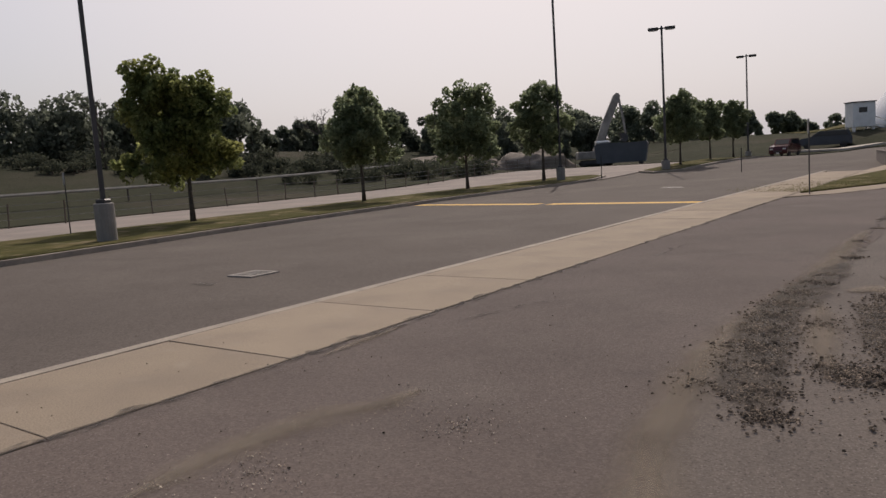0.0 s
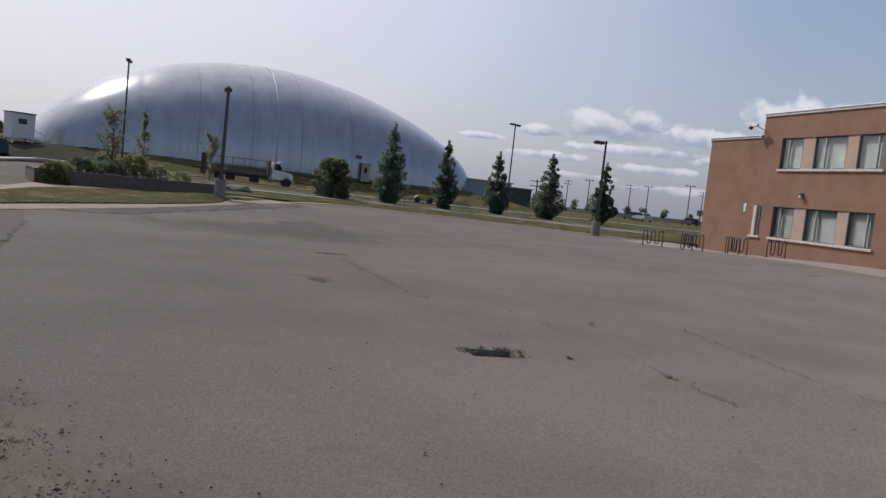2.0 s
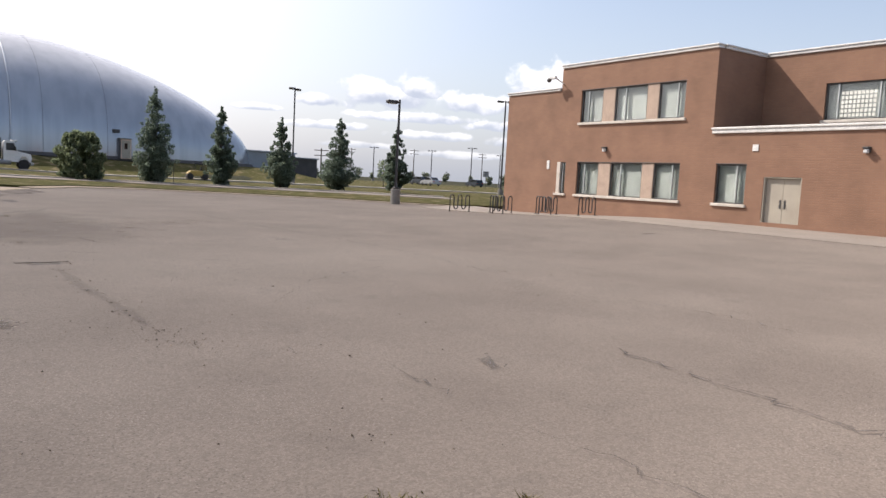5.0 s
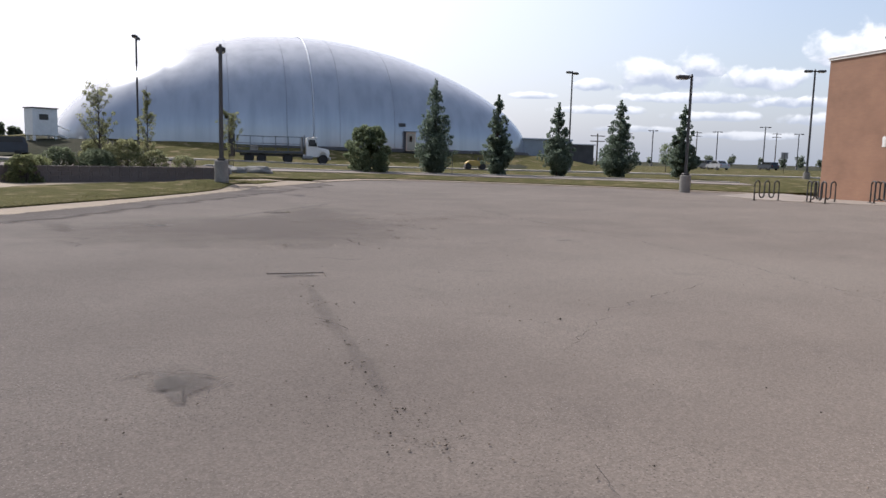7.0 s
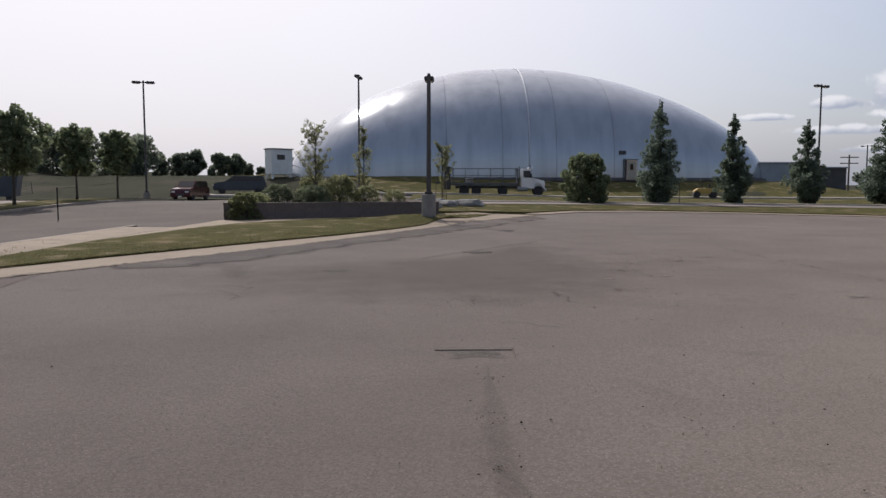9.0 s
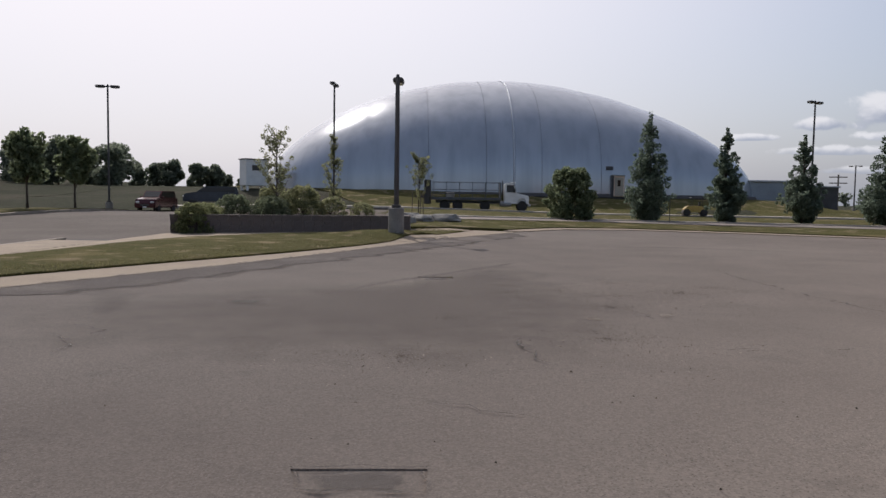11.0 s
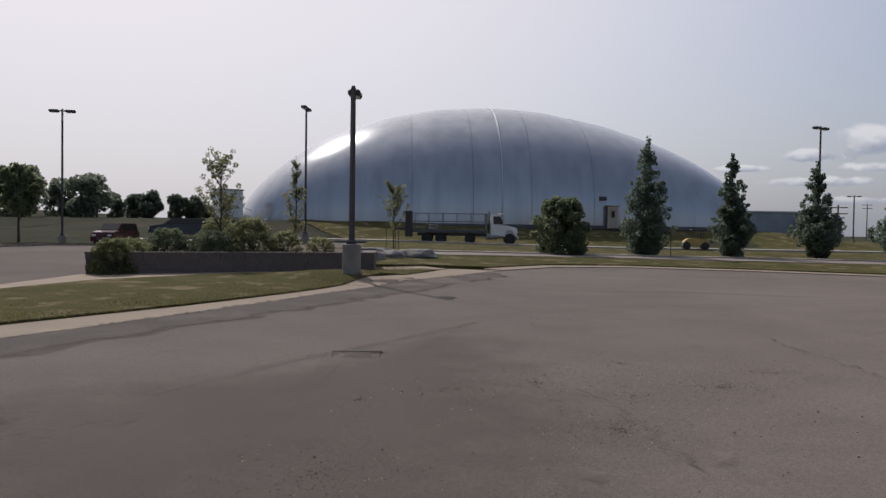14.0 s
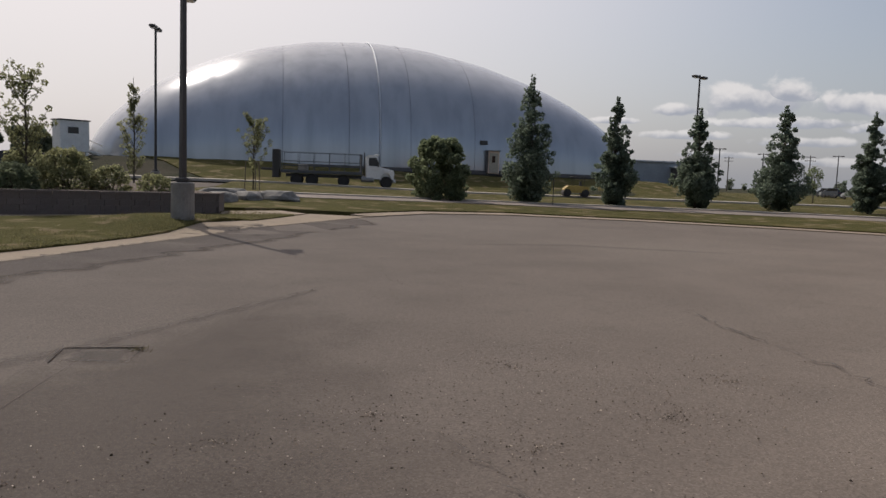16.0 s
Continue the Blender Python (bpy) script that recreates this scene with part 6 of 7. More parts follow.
shrub(19.05, 45.72, 0.0, 0.85, 0.6, 1.3, M["leaf_trail"], 71, "yellow-green trailing shrub over the bed wall", 8000, 0.075, name="trailing_shrub")
shrub(19.7, 46.6, 0.55, 0.8, 0.7, 0.7, M["leaf_trail"], 70, "yellow-green trailing shrub over the bed wall", 4200, 0.075, name="trailing_shrub")
shrub(21.0, 47.6, 0.62, 0.95, 0.8, 1.0, M["leaf_bed"], 72, "low green shrub in the bed", 6000, 0.075)
shrub(22.5, 47.0, 0.62, 1.0, 0.85, 0.95, M["leaf_bed"], 73, "dense low dark green shrub in the bed", 8000, 0.07)
shrub(24.2, 47.9, 0.62, 0.95, 0.9, 1.55, M["leaf_pale"], 74, "tall light green shrub in the bed", 7000, 0.08)
shrub(23.3, 49.4, 0.62, 1.0, 0.9, 1.5, M["leaf_pale"], 75, "light green shrub in the bed", 5500, 0.085)
shrub(25.5, 47.5, 0.62, 0.75, 0.6, 1.0, M["leaf_pale"], 76, "sparse shrub with cream blossom in the bed", 2600, 0.08, 900)
shrub(26.8, 47.2, 0.62, 0.7, 0.6, 0.75, M["leaf_pale"], 77, "sparse green shrub in the bed", 1800, 0.08, 60)
young_tree(23.1, 48.6, 0.62, 4.2, 2.1, 78, "young tree with sparse leaves in the bed", 3200, False, "young trees", 0.085, 0.22)


def boulder(x, y, rx, ry, h, seed):
    bm = bmesh.new()
    bmesh.ops.create_icosphere(bm, subdivisions=3, radius=1.0)
    for v in bm.verts:
        k = 1 + 0.28 * noise.noise(v.co * 1.6 + Vector((seed * 3.1, 0, 0)))
        v.co = Vector((v.co.x * rx * k, v.co.y * ry * k, max(-0.3, min(v.co.z * k, 0.75)) * h))
    ob = part("boulder", bm, M["boulder"], None, m=pose(x, y, rise(x, y) + 0.12, 0, 0, seed * 40), soft=False)
    return tagged(ob, "flat grey landscape boulder on the lawn", "boulder", "boulders by the bed")


for i, (x, y, rx, ry, h) in enumerate(((29.9, 49.6, 0.95, 0.6, 0.42), (31.4, 50.6, 0.8, 0.55, 0.38), (32.6, 50.4, 1.1, 0.6, 0.45), (30.8, 52.0, 1.2, 0.7, 0.42))):
    boulder(x, y, rx, ry, h, i + 1)


# ---- cycle racks ----
def cycle_rack(x, y, turn, loops=5):
    z = rise(x, y) + 0.03
    ob = thing("cycle_rack", pose(x, y, z, 0, 0, turn), "black wave-shaped steel cycle rack on the apron", "cycle rack", "cycle racks")
    w, r, top = 1.5, 1.5 / loops / 2, 0.88
    pts = [(-w / 2, 0, 0.0), (-w / 2, 0, 0.4)]
    for i in range(loops):
        cx = -w / 2 + r * (2 * i + 1)
        up = i % 2 == 0
        for k in range(9):
            a = math.pi - math.pi * k / 8
            pts.append((cx + r * math.cos(a), 0, (top - r + r * math.sin(a)) if up else (0.28 - r * math.sin(a))))
    pts += [(w / 2, 0, 0.4), (w / 2, 0, 0.0)]
    part("tube", bent(bmesh.new(), pts, 0.03, 8), M["black_metal"], ob, soft=True)
    for s in (-1, 1):
        part("foot_plate", box(bmesh.new(), s * w / 2 - 0.08, -0.08, 0.0, s * w / 2 + 0.08, 0.08, 0.012), M["black_metal"], ob)
    return ob


for x, y, turn in ((44.6, 24.7, -16), (43.6, 22.1, 50), (45.0, 22.4, -16), (44.0, 19.75, 50), (45.0, 19.9, -16), (44.8, 17.8, -14)):
    cycle_rack(x, y, turn)


# ---- small things on the ground ----
def blot(points, z, seed, sub=5, jag=0.06):
    """A ragged flat stain round an outline; its attribute 'fade' falls to nothing at the rim."""
    r = random.Random(seed)
    out = []
    for i, p in enumerate(points):
        a, b = Vector(p), Vector(points[(i + 1) % len(points)])
        for k in range(sub):
            q = a.lerp(b, k / sub)
            out.append(Vector((q.x + r.uniform(-jag, jag), q.y + r.uniform(-jag, jag))))
    mid = sum(out, Vector((0, 0))) / len(out)
    verts, faces, fade, n = [], [], [], len(out)
    for k, f in ((0.0, 0.0), (0.4, 0.6), (0.75, 1.0)):
        for p in out:
            q = p.lerp(mid, k)
            verts.append((q.x, q.y, rise(q.x, q.y) + z)), fade.append(f)
    for ring in (0, 1):
        for i in range(n):
            a, b = ring * n + i, ring * n + (i + 1) % n
            faces.append((a, b, b + n, a + n))
    verts.append((mid.x, mid.y, rise(mid.x, mid.y) + z)), fade.append(1.0)
    faces += [(2 * n + i, 2 * n + (i + 1) % n, 3 * n) for i in range(n)]
    me = bpy.data.meshes.new("blot")
    me.from_pydata(verts, [], faces)
    at = me.attributes.new("fade", "FLOAT", "POINT")
    at.data.foreach_set("value", fade)
    me.update()
    if sum(f.normal.z for f in me.polygons) < 0:
        me.flip_normals()
    return me


def band(line, width, seed, z, jag=0.08):
    """A soft-edged strip along a line; its attribute 'fade' is full in the middle and nothing at the rims."""
    r = random.Random(seed)
    pts = []
    for a, b in zip(line, line[1:]):
        a, b = Vector(a), Vector(b)
        n = max(2, int((b - a).length / 0.5))
        pts += [a.lerp(b, k / n) for k in range(n)]
    pts.append(Vector(line[-1]))
    verts, faces, fade = [], [], []
    for i, p in enumerate(pts):
        d = (pts[min(i + 1, len(pts) - 1)] - pts[max(0, i - 1)]).normalized()
        end = 0.0 if i in (0, len(pts) - 1) else 1.0
        w = width * r.uniform(0.75, 1.15) / 2 * min(1.0, 0.15 + 0.35 * i, 0.15 + 0.35 * (len(pts) - 1 - i))
        for s, f in ((-1, 0), (-0.5, 0.8), (0, 1), (0.5, 0.8), (1, 0)):
            q = Vector((p.x - d.y * w * s + r.uniform(-jag, jag) * 0.3, p.y + d.x * w * s))
            verts.append((q.x, q.y, rise(q.x, q.y) + z)), fade.append(f * end)
        if i:
            o = (i - 1) * 5
            faces += [(o + k + 1, o + k, o + k + 5, o + k + 6) for k in range(4)]
    me = bpy.data.meshes.new("band")
    me.from_pydata(verts, [], faces)
    me.attributes.new("fade", "FLOAT", "POINT").data.foreach_set("value", fade)
    me.update()
    if sum(f.normal.z for f in me.polygons) < 0:
        me.flip_normals()
    return me


def crack(line, width, seed, z=0.021, jag=0.05):
    """A ragged dark crack that wanders along a line."""
    r = random.Random(seed)
    pts = []
    for a, b in zip(line, line[1:]):
        a, b = Vector(a), Vector(b)
        n = max(3, int((b - a).length / 0.12))
        for k in range(n):
            p = a.lerp(b, k / n)
            pts.append(Vector((p.x + r.gauss(0, jag), p.y + r.gauss(0, jag))))
    pts.append(Vector(line[-1]))
    bm, prev = bmesh.new(), None
    for i, p in enumerate(pts):
        d = (pts[min(i + 1, len(pts) - 1)] - pts[max(0, i - 1)]).normalized()
        w = width * r.uniform(0.15, 1.0) * (0.3 if i in (0, len(pts) - 1) else 1)
        cur = [bm.verts.new((p.x + s * d.y * w, p.y - s * d.x * w, rise(p.x, p.y) + z)) for s in (-0.5, 0.5)]
        if prev:
            bm.faces.new((prev[0], prev[1], cur[1], cur[0]))
        prev = cur
    bm.normal_update()
    if sum(f.normal.z for f in bm.faces) < 0:
        bmesh.ops.reverse_faces(bm, faces=bm.faces[:])
    return bm


for i, (line, w) in enumerate((
        ([(13.75, 8.1), (13.57, 7.63), (13.37, 7.02), (13.16, 6.54)], 0.05), ([(13.16, 6.54), (12.88, 6.12), (12.72, 5.77), (12.6, 5.5)], 0.12), ([(14.61, 9.76), (14.15, 8.98)], 0.09), ([(14.55, 10.95), (14.37, 10.58)], 0.06),
        ([(16.67, 8.41), (16.23, 7.63), (15.47, 6.57), (15.02, 5.82), (14.53, 4.84)], 0.10), ([(20.39, 9.37), (19.93, 8.15), (19.32, 6.78)], 0.06), ([(15.56, 9.44), (15.21, 8.98)], 0.07),
        ([(28.2, 26.4), (27.6, 25.26), (26.51, 22.92), (25.81, 20.97)], 0.13), ([(25.81, 20.97), (24.6, 17.6), (23.4, 14.9), (21.4, 11.8)], 0.07), ([(15.45, 15.3), (15.2, 14.3)], 0.04),
        ([(19.48, 20.75), (19.22, 19.95), (19.2, 19.52)], 0.07), ([(21.27, 19.38), (21.93, 19.23), (22.72, 19.02)], 0.05), ([(17.6, 18.9), (17.9, 18.3), (18.1, 18.1)], 0.07), ([(19.49, 20.82), (19.38, 20.48), (19.28, 20.04)], 0.09), ([(21.22, 19.53), (21.48, 19.48), (21.81, 19.36)], 0.06), ([(42.6, 23.2), (40.5, 19.0)], 0.16), ([(36.6, 10.8), (37.3, 10.1)], 0.2), ([(15.0, 23.5), (15.3, 23.2), (15.2, 22.8)], 0.14),
        ([(14.8, 22.9), (15.05, 22.3), (14.85, 21.8)], 0.10), ([(16.8, 25.17), (17.51, 24.29), (18.61, 24.44)], 0.09), ([(20.29, 26.76), (22.17, 27.93), (24.89, 29.88)], 0.07), ([(4.2, 12.2), (4.85, 13.7)], 0.16),
        ([(22.87, 24.11), (22.6, 22.91), (22.0, 21.39)], 0.06), ([(16.3, 12.6), (18.4, 13.6), (20.8, 13.9)], 0.05), ([(11.2, 22.7), (9.7, 18.6), (8.1, 14.6), (7.2, 12.2), (6.4, 10.3)], 0.2), ([(44.3, 20.2), (45.3, 19.5), (46.2, 17.2)], 0.14),
        ([(13.05, 13.95), (13.3, 14.08), (13.55, 13.9), (13.66, 13.6)], 0.10), ([(13.66, 13.6), (13.52, 13.36), (13.3, 13.26)], 0.07),
        ([(42.5, 16.6), (43.8, 14.2)], 0.12), ([(3.0, 8.9), (2.3, 8.1), (1.9, 7.6)], 0.14))):
    tagged(part("crack", crack(line, w * 0.5, 100 + i), M["crack_thin"]), "ragged dark crack in the asphalt", "crack", "asphalt cracks", "structure")

for i, (pts, key, z, label) in enumerate((
        ([(11.83, 8.58), (12.28, 8.29), (12.12, 7.99), (11.68, 8.27)], "hole", -0.07, "sunken dark patch where a drain was lifted"),
        ([(16.24, 17.86), (16.97, 17.55), (16.80, 17.20), (16.18, 17.52)], "patch", -0.006, "sunken square of dark asphalt"),
        ([(21.22, 27.50), (21.83, 27.22), (21.60, 26.70), (21.02, 26.98)], "patch", -0.007, "sunken square of dark asphalt"),
        ([(13.2, 14.3), (13.6, 14.35), (13.85, 13.95), (13.7, 13.5), (13.45, 13.25), (13.1, 13.4), (12.95, 13.85)], "stain", 0.019, "worn hollow in the asphalt"),
        ([(13.18, 13.95), (13.42, 13.9), (13.5, 13.6), (13.36, 13.38), (13.14, 13.55)], "patch", 0.024, "crumbled dark middle of a worn hollow"),
        ([(13.1, 13.75), (13.37, 14.12), (13.68, 13.98), (13.72, 13.65), (13.55, 13.4), (13.28, 13.22), (13.1, 12.98), (13.15, 13.4)], "patch", 0.022, "worn rim of a shallow hollow"),
        ([(16.9, 25.1), (17.35, 25.2), (17.7, 25.1), (17.55, 24.55), (17.28, 24.48), (16.98, 24.73)], "patch", 0.019, "worn hollow in the asphalt"),
        ([(22.38, 21.81), (22.66, 21.72), (22.44, 21.43), (22.18, 21.52)], "dust", 0.019, "pale worn spot in the asphalt"),
        ([(21.3, 21.9), (21.4, 21.66), (21.2, 21.5), (21.05, 21.66)], "dust", 0.019, "pale worn spot in the asphalt"),
        ([(15.4, 9.45), (15.55, 9.3), (15.2, 8.95), (15.05, 9.05)], "patch", 0.019, "small worn hollow in the asphalt, one a painted lamp-head shadow"),
        ([(23.1, 18.7), (23.6, 18.5), (23.5, 18.35), (23.05, 18.5)], "patch", 0.019, "small worn hollow in the asphalt, one a painted lamp-head shadow"),
        ([(33.8, 12.6), (34.8, 12.2), (34.7, 11.95), (33.7, 12.3)], "patch", 0.019, "small worn hollow in the asphalt, one a painted lamp-head shadow"),
        # dark blot painted in for the shadow of the lamp post's head
        ([(26.7, 38.2), (27.1, 38.4), (27.35, 37.95), (26.9, 37.75)], "patch", 0.019, "small worn hollow in the asphalt, one a painted lamp-head shadow"),
        ([(-4.0, 11.75), (-3.6, 11.45), (-3.1, 11.35), (-3.15, 11.7), (-3.6, 11.9)], "patch", -0.118, "dark worn asphalt round a drain"))):
    if "square" in label:
        for k in range(4):
            tagged(part("crack", crack([pts[k], pts[(k + 1) % 4]], 0.03 if k % 2 else 0.055, 240 + 4 * i + k, 0.015, 0.02), M["crack_thin"]), "dark edge of a sunken asphalt square", "crack", "asphalt cracks", "structure")
    tagged(part("asphalt_patch", blot(pts, z, 200 + i, 5, 0.035), M[key]), label, "asphalt patch", "asphalt patches", "structure")

for i in range(9):
    a, b = rd(-20 + i * 5.6, -1.97), rd(-20 + i * 5.6 + 3.6 + (i % 3), -1.99)
    tagged(part("crack", crack([a, b], 0.2, 140 + i, 0.016, 0.035), M["crack_thin"]), "ragged dark joint between pavement and asphalt", "crack", "asphalt cracks", "structure")

# broad faint stains where water runs off
for i, (line, w) in enumerate((([(18.4, 25.2), (20.3, 26.8), (22.2, 28.0), (25.0, 29.9)], 0.3), ([(14.9, 27.6), (15.6, 26.2), (15.3, 24.2)], 0.9), ([(13.9, 5.6), (13.4, 5.75)], 0.3), ([(30.5, 35.0), (33.5, 34.0), (36.5, 31.0)], 0.7), ([(16.5, 17.2), (15.44, 15.05), (14.96, 13.85), (14.59, 12.99), (14.27, 12.3)], 0.22))):
    tagged(part("stain", band(line, w * 1.2, 250 + i, 0.0105 + 0.0004 * i), M["stain"]), "faint dark stain on the asphalt", "stain", "asphalt stains", "structure")

tagged(part("stain", blot([(14.2, 25.6), (17.5, 26.4), (20.3, 26.7), (22.2, 27.9), (24.6, 29.6), (24.1, 27.2), (23.4, 24.9), (22.4, 22.0), (20.8, 20.0), (18.6, 19.2), (16.0, 20.4), (13.8, 22.8)], 0.0125, 260, 8, 0.12), M["old_field"]), "darker field of older asphalt", "stain", "asphalt stains", "structure")

# darker worn asphalt along the concrete, ragged joints where they meet
tagged(part("edge_band", band([(13.4, 26.8), (17.2, 29.9), (20.6, 32.9), (23.6, 35.5), (27.0, 38.5), (29.8, 40.8), (32.4, 42.6)], 2.6, 270, 0.009), M["edge_band"]), "darker worn asphalt band along the concrete strip", "stain", "asphalt stains", "structure")
for i, (a, b) in enumerate(zip(LOT_EDGE[:11], LOT_EDGE[1:12])):
    tagged(part("crack", crack([a, b], 0.13 if i % 3 else 0.2, 400 + i, 0.024 if i < 7 else 0.012, 0.05), M["crack_thin"]), "ragged dark joint between concrete and asphalt", "crack", "asphalt cracks", "structure")

# the worn strip at the start: bare dust, loose gravel, broken edge
for i, (line, w) in enumerate((
        ([(8.1, 14.8), (7.3, 12.9), (6.75, 11.5), (6.1, 10.0), (5.5, 8.7), (4.75, 7.15), (4.35, 6.1), (4.05, 4.95), (3.85, 4.3), (3.75, 3.4), (3.3, 1.6)], 0.36),
        ([(6.1, 8.75), (6.45, 8.95), (6.85, 8.6), (6.85, 7.9), (6.8, 7.1), (6.9, 6.4), (6.95, 5.7), (6.75, 4.9)], 0.6),
        ([(5.75, 8.4), (5.55, 7.5), (5.3, 6.5), (5.15, 5.5)], 0.3),
        ([(0.95, 3.0), (1.16, 3.69), (1.35, 4.15), (1.63, 4.6), (2.0, 4.85), (2.2, 5.3)], 0.34),
        ([(0.95, 6.15), (1.1, 6.62), (1.26, 7.05), (1.4, 7.5)], 0.14))):
    for k, f in enumerate((1.7, 1.0, 0.55)):
        tagged(part("dust_patch", band(line, w * f, 300 + 10 * k + i, 0.0115 + 0.0008 * i + 0.0022 * k), M["dust"]), "pale dust over worn asphalt", "dust", "dust patches", "structure")
for i, (line, w) in enumerate((([(6.9, 11.3), (6.25, 10.0), (5.75, 8.95), (5.3, 8.0), (4.98, 7.1), (4.75, 6.2), (4.55, 5.3), (4.5, 4.6)], 0.8), ([(6.5, 8.65), (6.2, 7.6), (6.05, 6.6), (5.92, 5.6), (5.75, 4.6), (5.6, 3.6)], 1.05))):
    tagged(part("gravel_patch", band(line, w, 330 + i, 0.0185 + 0.001 * i), M["gravel_bed"]), "dark broken asphalt and gravel", "gravel", "gravel patches", "structure")


def stones(name, zones, count, size, seed, label, key="stone"):
    """Loose broken stones, strewn thickly in the zones (x, y, radius)."""
    r = np.random.default_rng(seed)
    verts, faces = [], []
    zone = np.array(zones, float)
    pick = r.choice(len(zone), count, p=zone[:, 2] ** 2 / (zone[:, 2] ** 2).sum())
    for k in pick:
        a, q = r.uniform(0, 6.2832), abs(r.normal(0, 0.5))
        x, y = zone[k, 0] + math.cos(a) * q * zone[k, 2], zone[k, 1] + math.sin(a) * q * zone[k, 2]
        s = size * r.uniform(0.3, 1.0) ** 1.7 * (1.6 if r.random() < 0.06 else 1)
        t, n = r.uniform(0, 6.28), len(verts)
        z = rise(x, y) + 0.011
        for j in range(4):
            b = t + j * 1.5708 + r.uniform(-0.4, 0.4)
            verts.append((x + s * math.cos(b) * r.uniform(0.7, 1.2), y + s * math.sin(b) * r.uniform(0.7, 1.2), z))
        for j in range(3):
            b = t + j * 2.09 + r.uniform(-0.5, 0.5)
            verts.append((x + 0.55 * s * math.cos(b), y + 0.55 * s * math.sin(b), z + s * r.uniform(0.5, 0.95)))
        faces += [(n + 4, n + 5, n + 6), (n, n + 1, n + 4), (n + 1, n + 5, n + 4), (n + 1, n + 2, n + 5), (n + 2, n + 3, n + 6), (n + 2, n + 6, n + 5), (n + 3, n, n + 4), (n + 3, n + 4, n + 6)]
    me = bpy.data.meshes.new(name)
    me.from_pydata(verts, [], faces)
    return tagged(part(name, me, M[key]), label, "gravel", kind="stuff")


stones("gravel", [(6.45, 8.4, 0.3), (6.3, 7.9, 0.4), (6.17, 7.3, 0.45), (6.1, 6.7, 0.5), (6.0, 6.1, 0.55), (5.92, 5.5, 0.55), (5.8, 4.9, 0.6), (5.7, 4.3, 0.6), (6.25, 10.0, 0.22), (5.95, 9.4, 0.26), (5.65, 8.8, 0.28), (5.38, 8.2, 0.33), (5.15, 7.6, 0.36),
                  (4.98, 7.0, 0.38), (4.8, 6.4, 0.4), (4.68, 5.8, 0.36), (4.58, 5.2, 0.34), (4.55, 4.7, 0.3), (5.3, 5.6, 0.4), (6.9, 11.4, 0.2), (7.5, 13.2, 0.15), (8.3, 15.0, 0.15), (8.9, 16.6, 0.14), (9.6, 18.3, 0.12)], 22000, 0.018, 61, "loose dark gravel from the broken asphalt")
stones("sand_pebbles", [(6.85, 8.5, 0.5), (6.85, 7.6, 0.5), (6.85, 6.8, 0.5), (6.95, 6.0, 0.6), (6.8, 5.2, 0.7), (5.5, 7.2, 0.5), (5.2, 5.8, 0.5), (4.2, 5.4, 0.4)], 2600, 0.014, 64, "small pebbles on pale dust beside the gravel")
stones("trail_stones", [(16.2, 16.6, 0.35), (15.7, 15.6, 0.35), (15.3, 14.8, 0.35), (14.98, 13.9, 0.35), (14.75, 13.35, 0.35), (14.5, 12.8, 0.4), (14.3, 12.3, 0.45), (14.1, 11.7, 0.5)], 240, 0.010, 66, "dark grit along a worn line in the asphalt")
NEAR = [(20.5, 24.5, 1.2), (21.6, 24.6, 1.4), (22.6, 24.6, 1.2), (23.2, 23.6, 1.6), (24.4, 23.6, 1.5), (22.2, 22.6, 1.5), (25.6, 24.0, 1.4), (24.3, 25.2, 1.3), (19.5, 22.5, 1.5), (18.0, 20.5, 1.5), (20.5, 20.5, 1.5)]
stones("fine_grit", NEAR, 5200, 0.0075, 67, "fine dark grit worn out of the asphalt")
stones("pale_grit", NEAR, 3000, 0.0062, 68, "fine pale grit worn out of the asphalt", "pale_stone")
stones("edge_grit", [(1.05, 3.37, 0.3), (1.16, 3.69, 0.3), (1.28, 4.12, 0.3), (1.48, 4.39, 0.3), (1.63, 4.62, 0.3), (1.99, 4.82, 0.3), (2.16, 5.15, 0.3), (1.0, 6.3, 0.12), (1.15, 6.8, 0.12), (1.3, 7.3, 0.1), (2.6, 4.4, 0.9), (1.6, 3.6, 0.8)], 1500, 0.008, 69, "fine pale grit along the pavement", "pale_stone")
stones("loose_stones", [(x, y, 4.5) for x, y in ((5, 6), (9, 6), (13, 9), (14, 12), (17, 15), (20, 19), (23, 24), (26, 30), (22, 12), (1, 6))], 1100, 0.011, 62, "small loose stones scattered on the asphalt")


def weeds(spots, seed):
    r = random.Random(seed)
    bm = bmesh.new()
    for x, y, q in spots:
        for i in range(40):
            a, d, h = r.uniform(0, 6.28), abs(r.gauss(0, q)), r.uniform(0.012, 0.05)
            px, py, b = x + d * math.cos(a), y + d * math.sin(a), r.uniform(0, 6.28)
            z = rise(px, py)
            w = 0.006
            lean = (r.uniform(-0.06, 0.06), r.uniform(-0.06, 0.06))
            v = [bm.verts.new(c) for c in ((px - w * math.cos(b), py - w * math.sin(b), z), (px + w * math.cos(b), py + w * math.sin(b), z), (px + lean[0], py + lean[1], z + h))]
            bm.faces.new(v)
    return bm


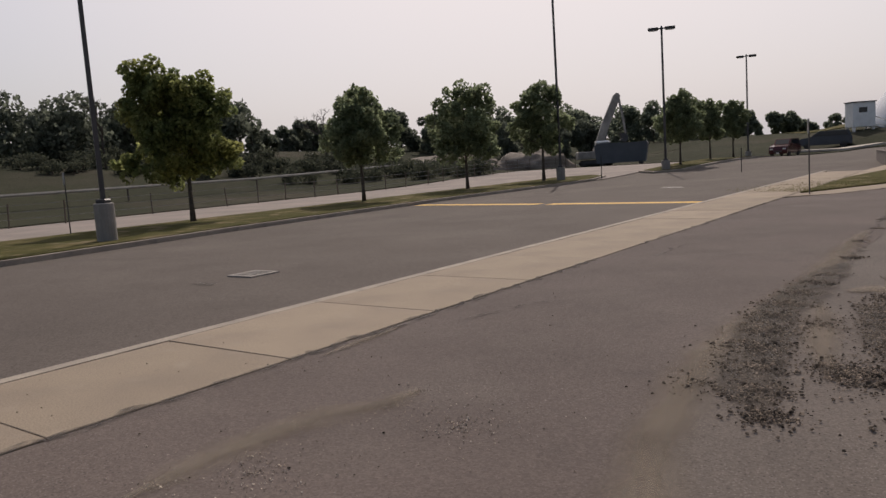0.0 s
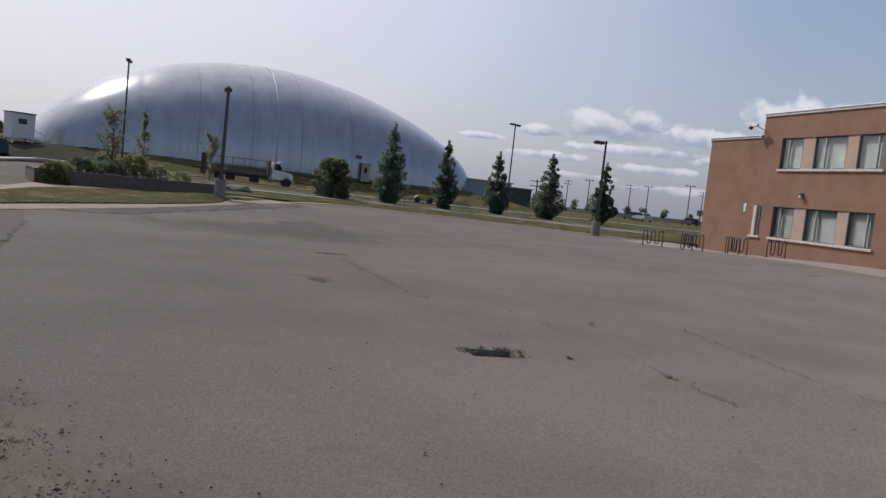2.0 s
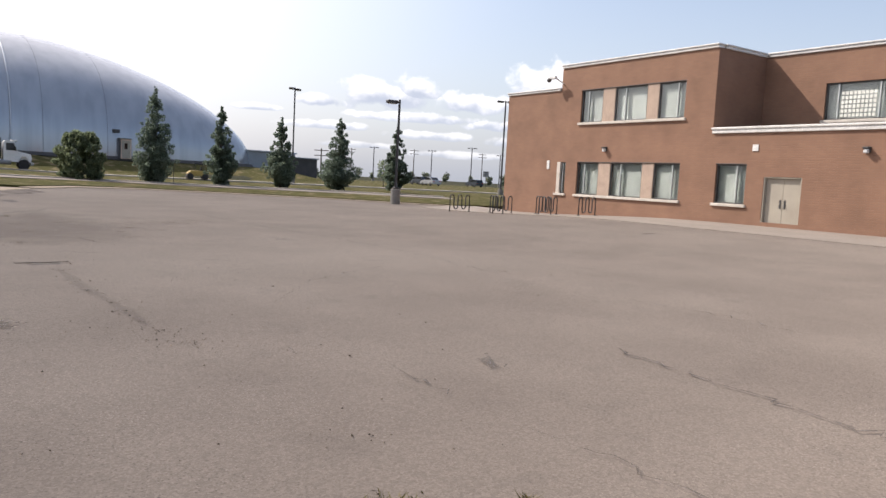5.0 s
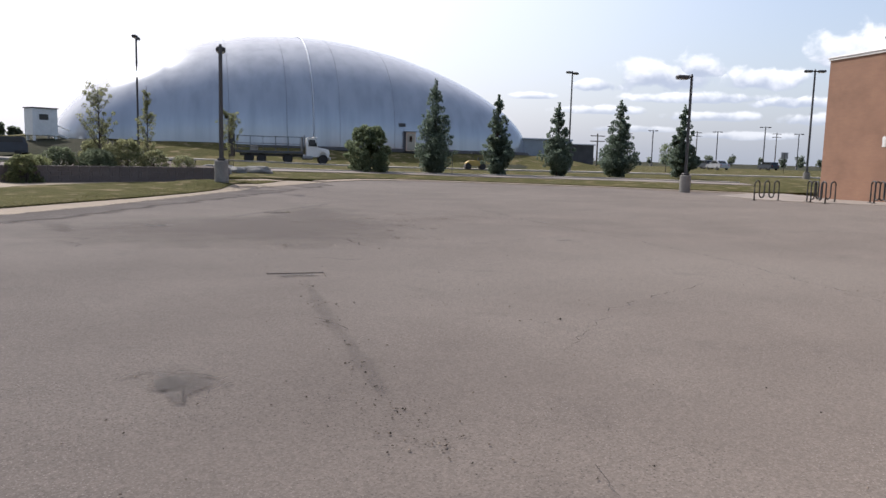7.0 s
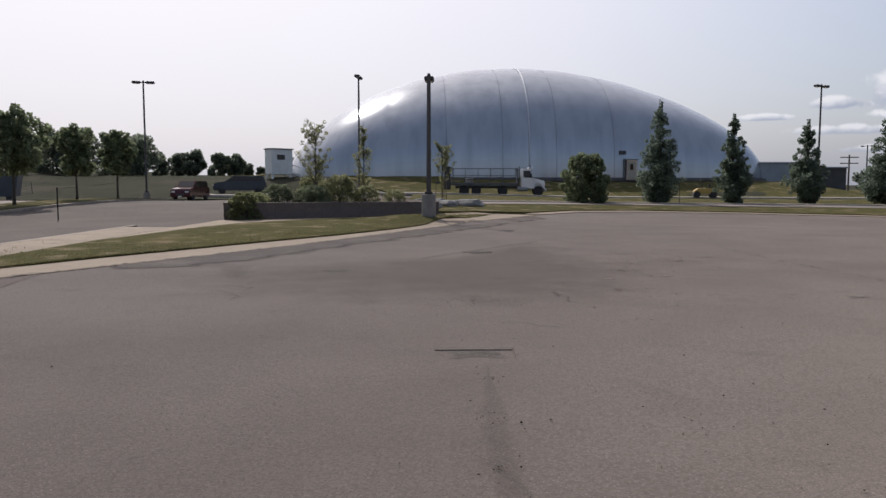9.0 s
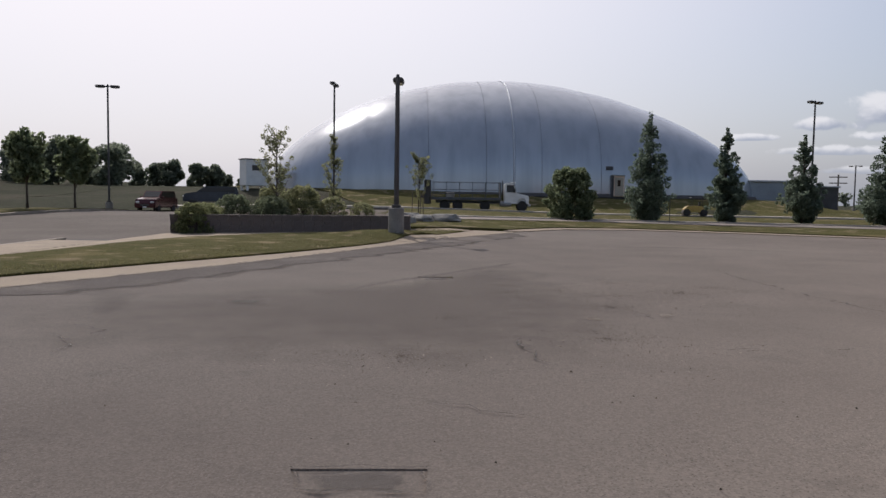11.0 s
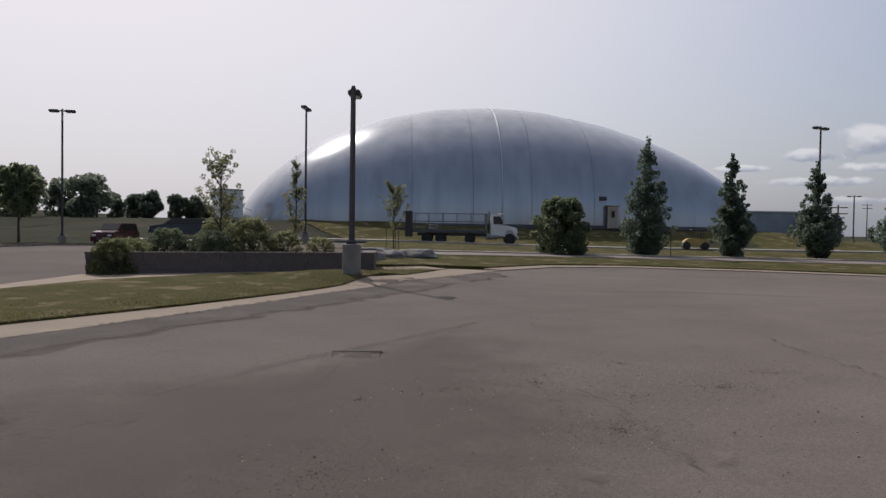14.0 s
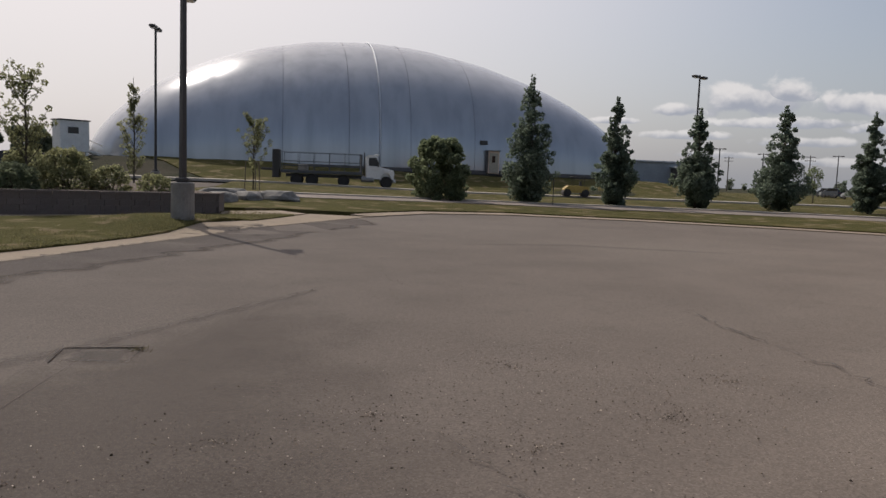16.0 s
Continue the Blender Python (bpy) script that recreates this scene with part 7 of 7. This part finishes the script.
tagged(part("weeds", weeds([(12.36, 8.2, 0.06), (12.3, 8.32, 0.07), (12.22, 8.38, 0.06), (12.05, 8.52, 0.06), (11.74, 8.46, 0.05), (11.8, 8.58, 0.05), (12.2, 8.04, 0.03), (12.75, 7.75, 0.03), (6.9, 7.9, 0.06), (6.8, 9.6, 0.05), (21.75, 27.1, 0.05), (13.15, 6.68, 0.06)], 63), M["weed"]), "dry brown-green weeds growing from the cracks", "weeds", kind="stuff")

# grass blades that stand up along the wedge and over the concrete's edge
def blades(name, outline, count, high, seed, label):
    r = np.random.default_rng(seed)
    a = np.array(outline, float)
    verts, faces = [], []
    while len(faces) < count:
        i = r.integers(len(a) - 1)
        p = a[i] + (a[i + 1] - a[i]) * r.random()
        way = a[i + 1] - a[i]
        out = np.array((-way[1], way[0])) / np.hypot(*way)
        p = p + out * (abs(r.normal(0, 1.6)) - 0.12)
        t, h, n = r.uniform(0, 6.2832), high * r.uniform(0.4, 1.2), len(verts)
        z = rise(p[0], p[1]) + 0.05
        c, s = 0.012 * math.cos(t), 0.012 * math.sin(t)
        verts += [(p[0] - c, p[1] - s, z), (p[0] + c, p[1] + s, z), (p[0] + r.normal(0, 0.03), p[1] + r.normal(0, 0.03), z + h)]
        faces.append((n, n + 1, n + 2))
    me = bpy.data.meshes.new(name)
    me.from_pydata(verts, [], faces)
    me.materials.append(M["blade"])
    return tagged(part(name, me, M["blade"]), label, "grass", kind="stuff")


blades("grass_blades", WEDGE_FRONT, 13000, 0.045, 65, "short olive and straw-coloured grass blades on the wedge")

# storm drain in the road
x, y = -3.08, 12.66
z = rise(x, y) - 0.13
drain = thing("drain", pose(x, y, z, 0, 0, 66.8), "square cast-iron drain grate in the road", "drain")
bm = bmesh.new()
for a in (-0.34, 0.29):
    box(bm, a, -0.34, -0.03, a + 0.05, 0.34, 0.030, 0.004), box(bm, -0.29, a, -0.03, 0.29, a + 0.05, 0.030, 0.004)
part("drain_frame", bm, M["worn_iron"], drain)
for i in range(6):
    part("drain_bar", box(bmesh.new(), -0.29, -0.25 + i * 0.1 - 0.017, -0.01, 0.29, -0.25 + i * 0.1 + 0.017, 0.028, 0.004), M["worn_iron"], drain)
# black plate between the bars, standing in for the shade of an open pit
part("drain_pit", box(bmesh.new(), -0.288, -0.288, -0.028, 0.288, 0.288, 0.010), M["rubber"], drain)
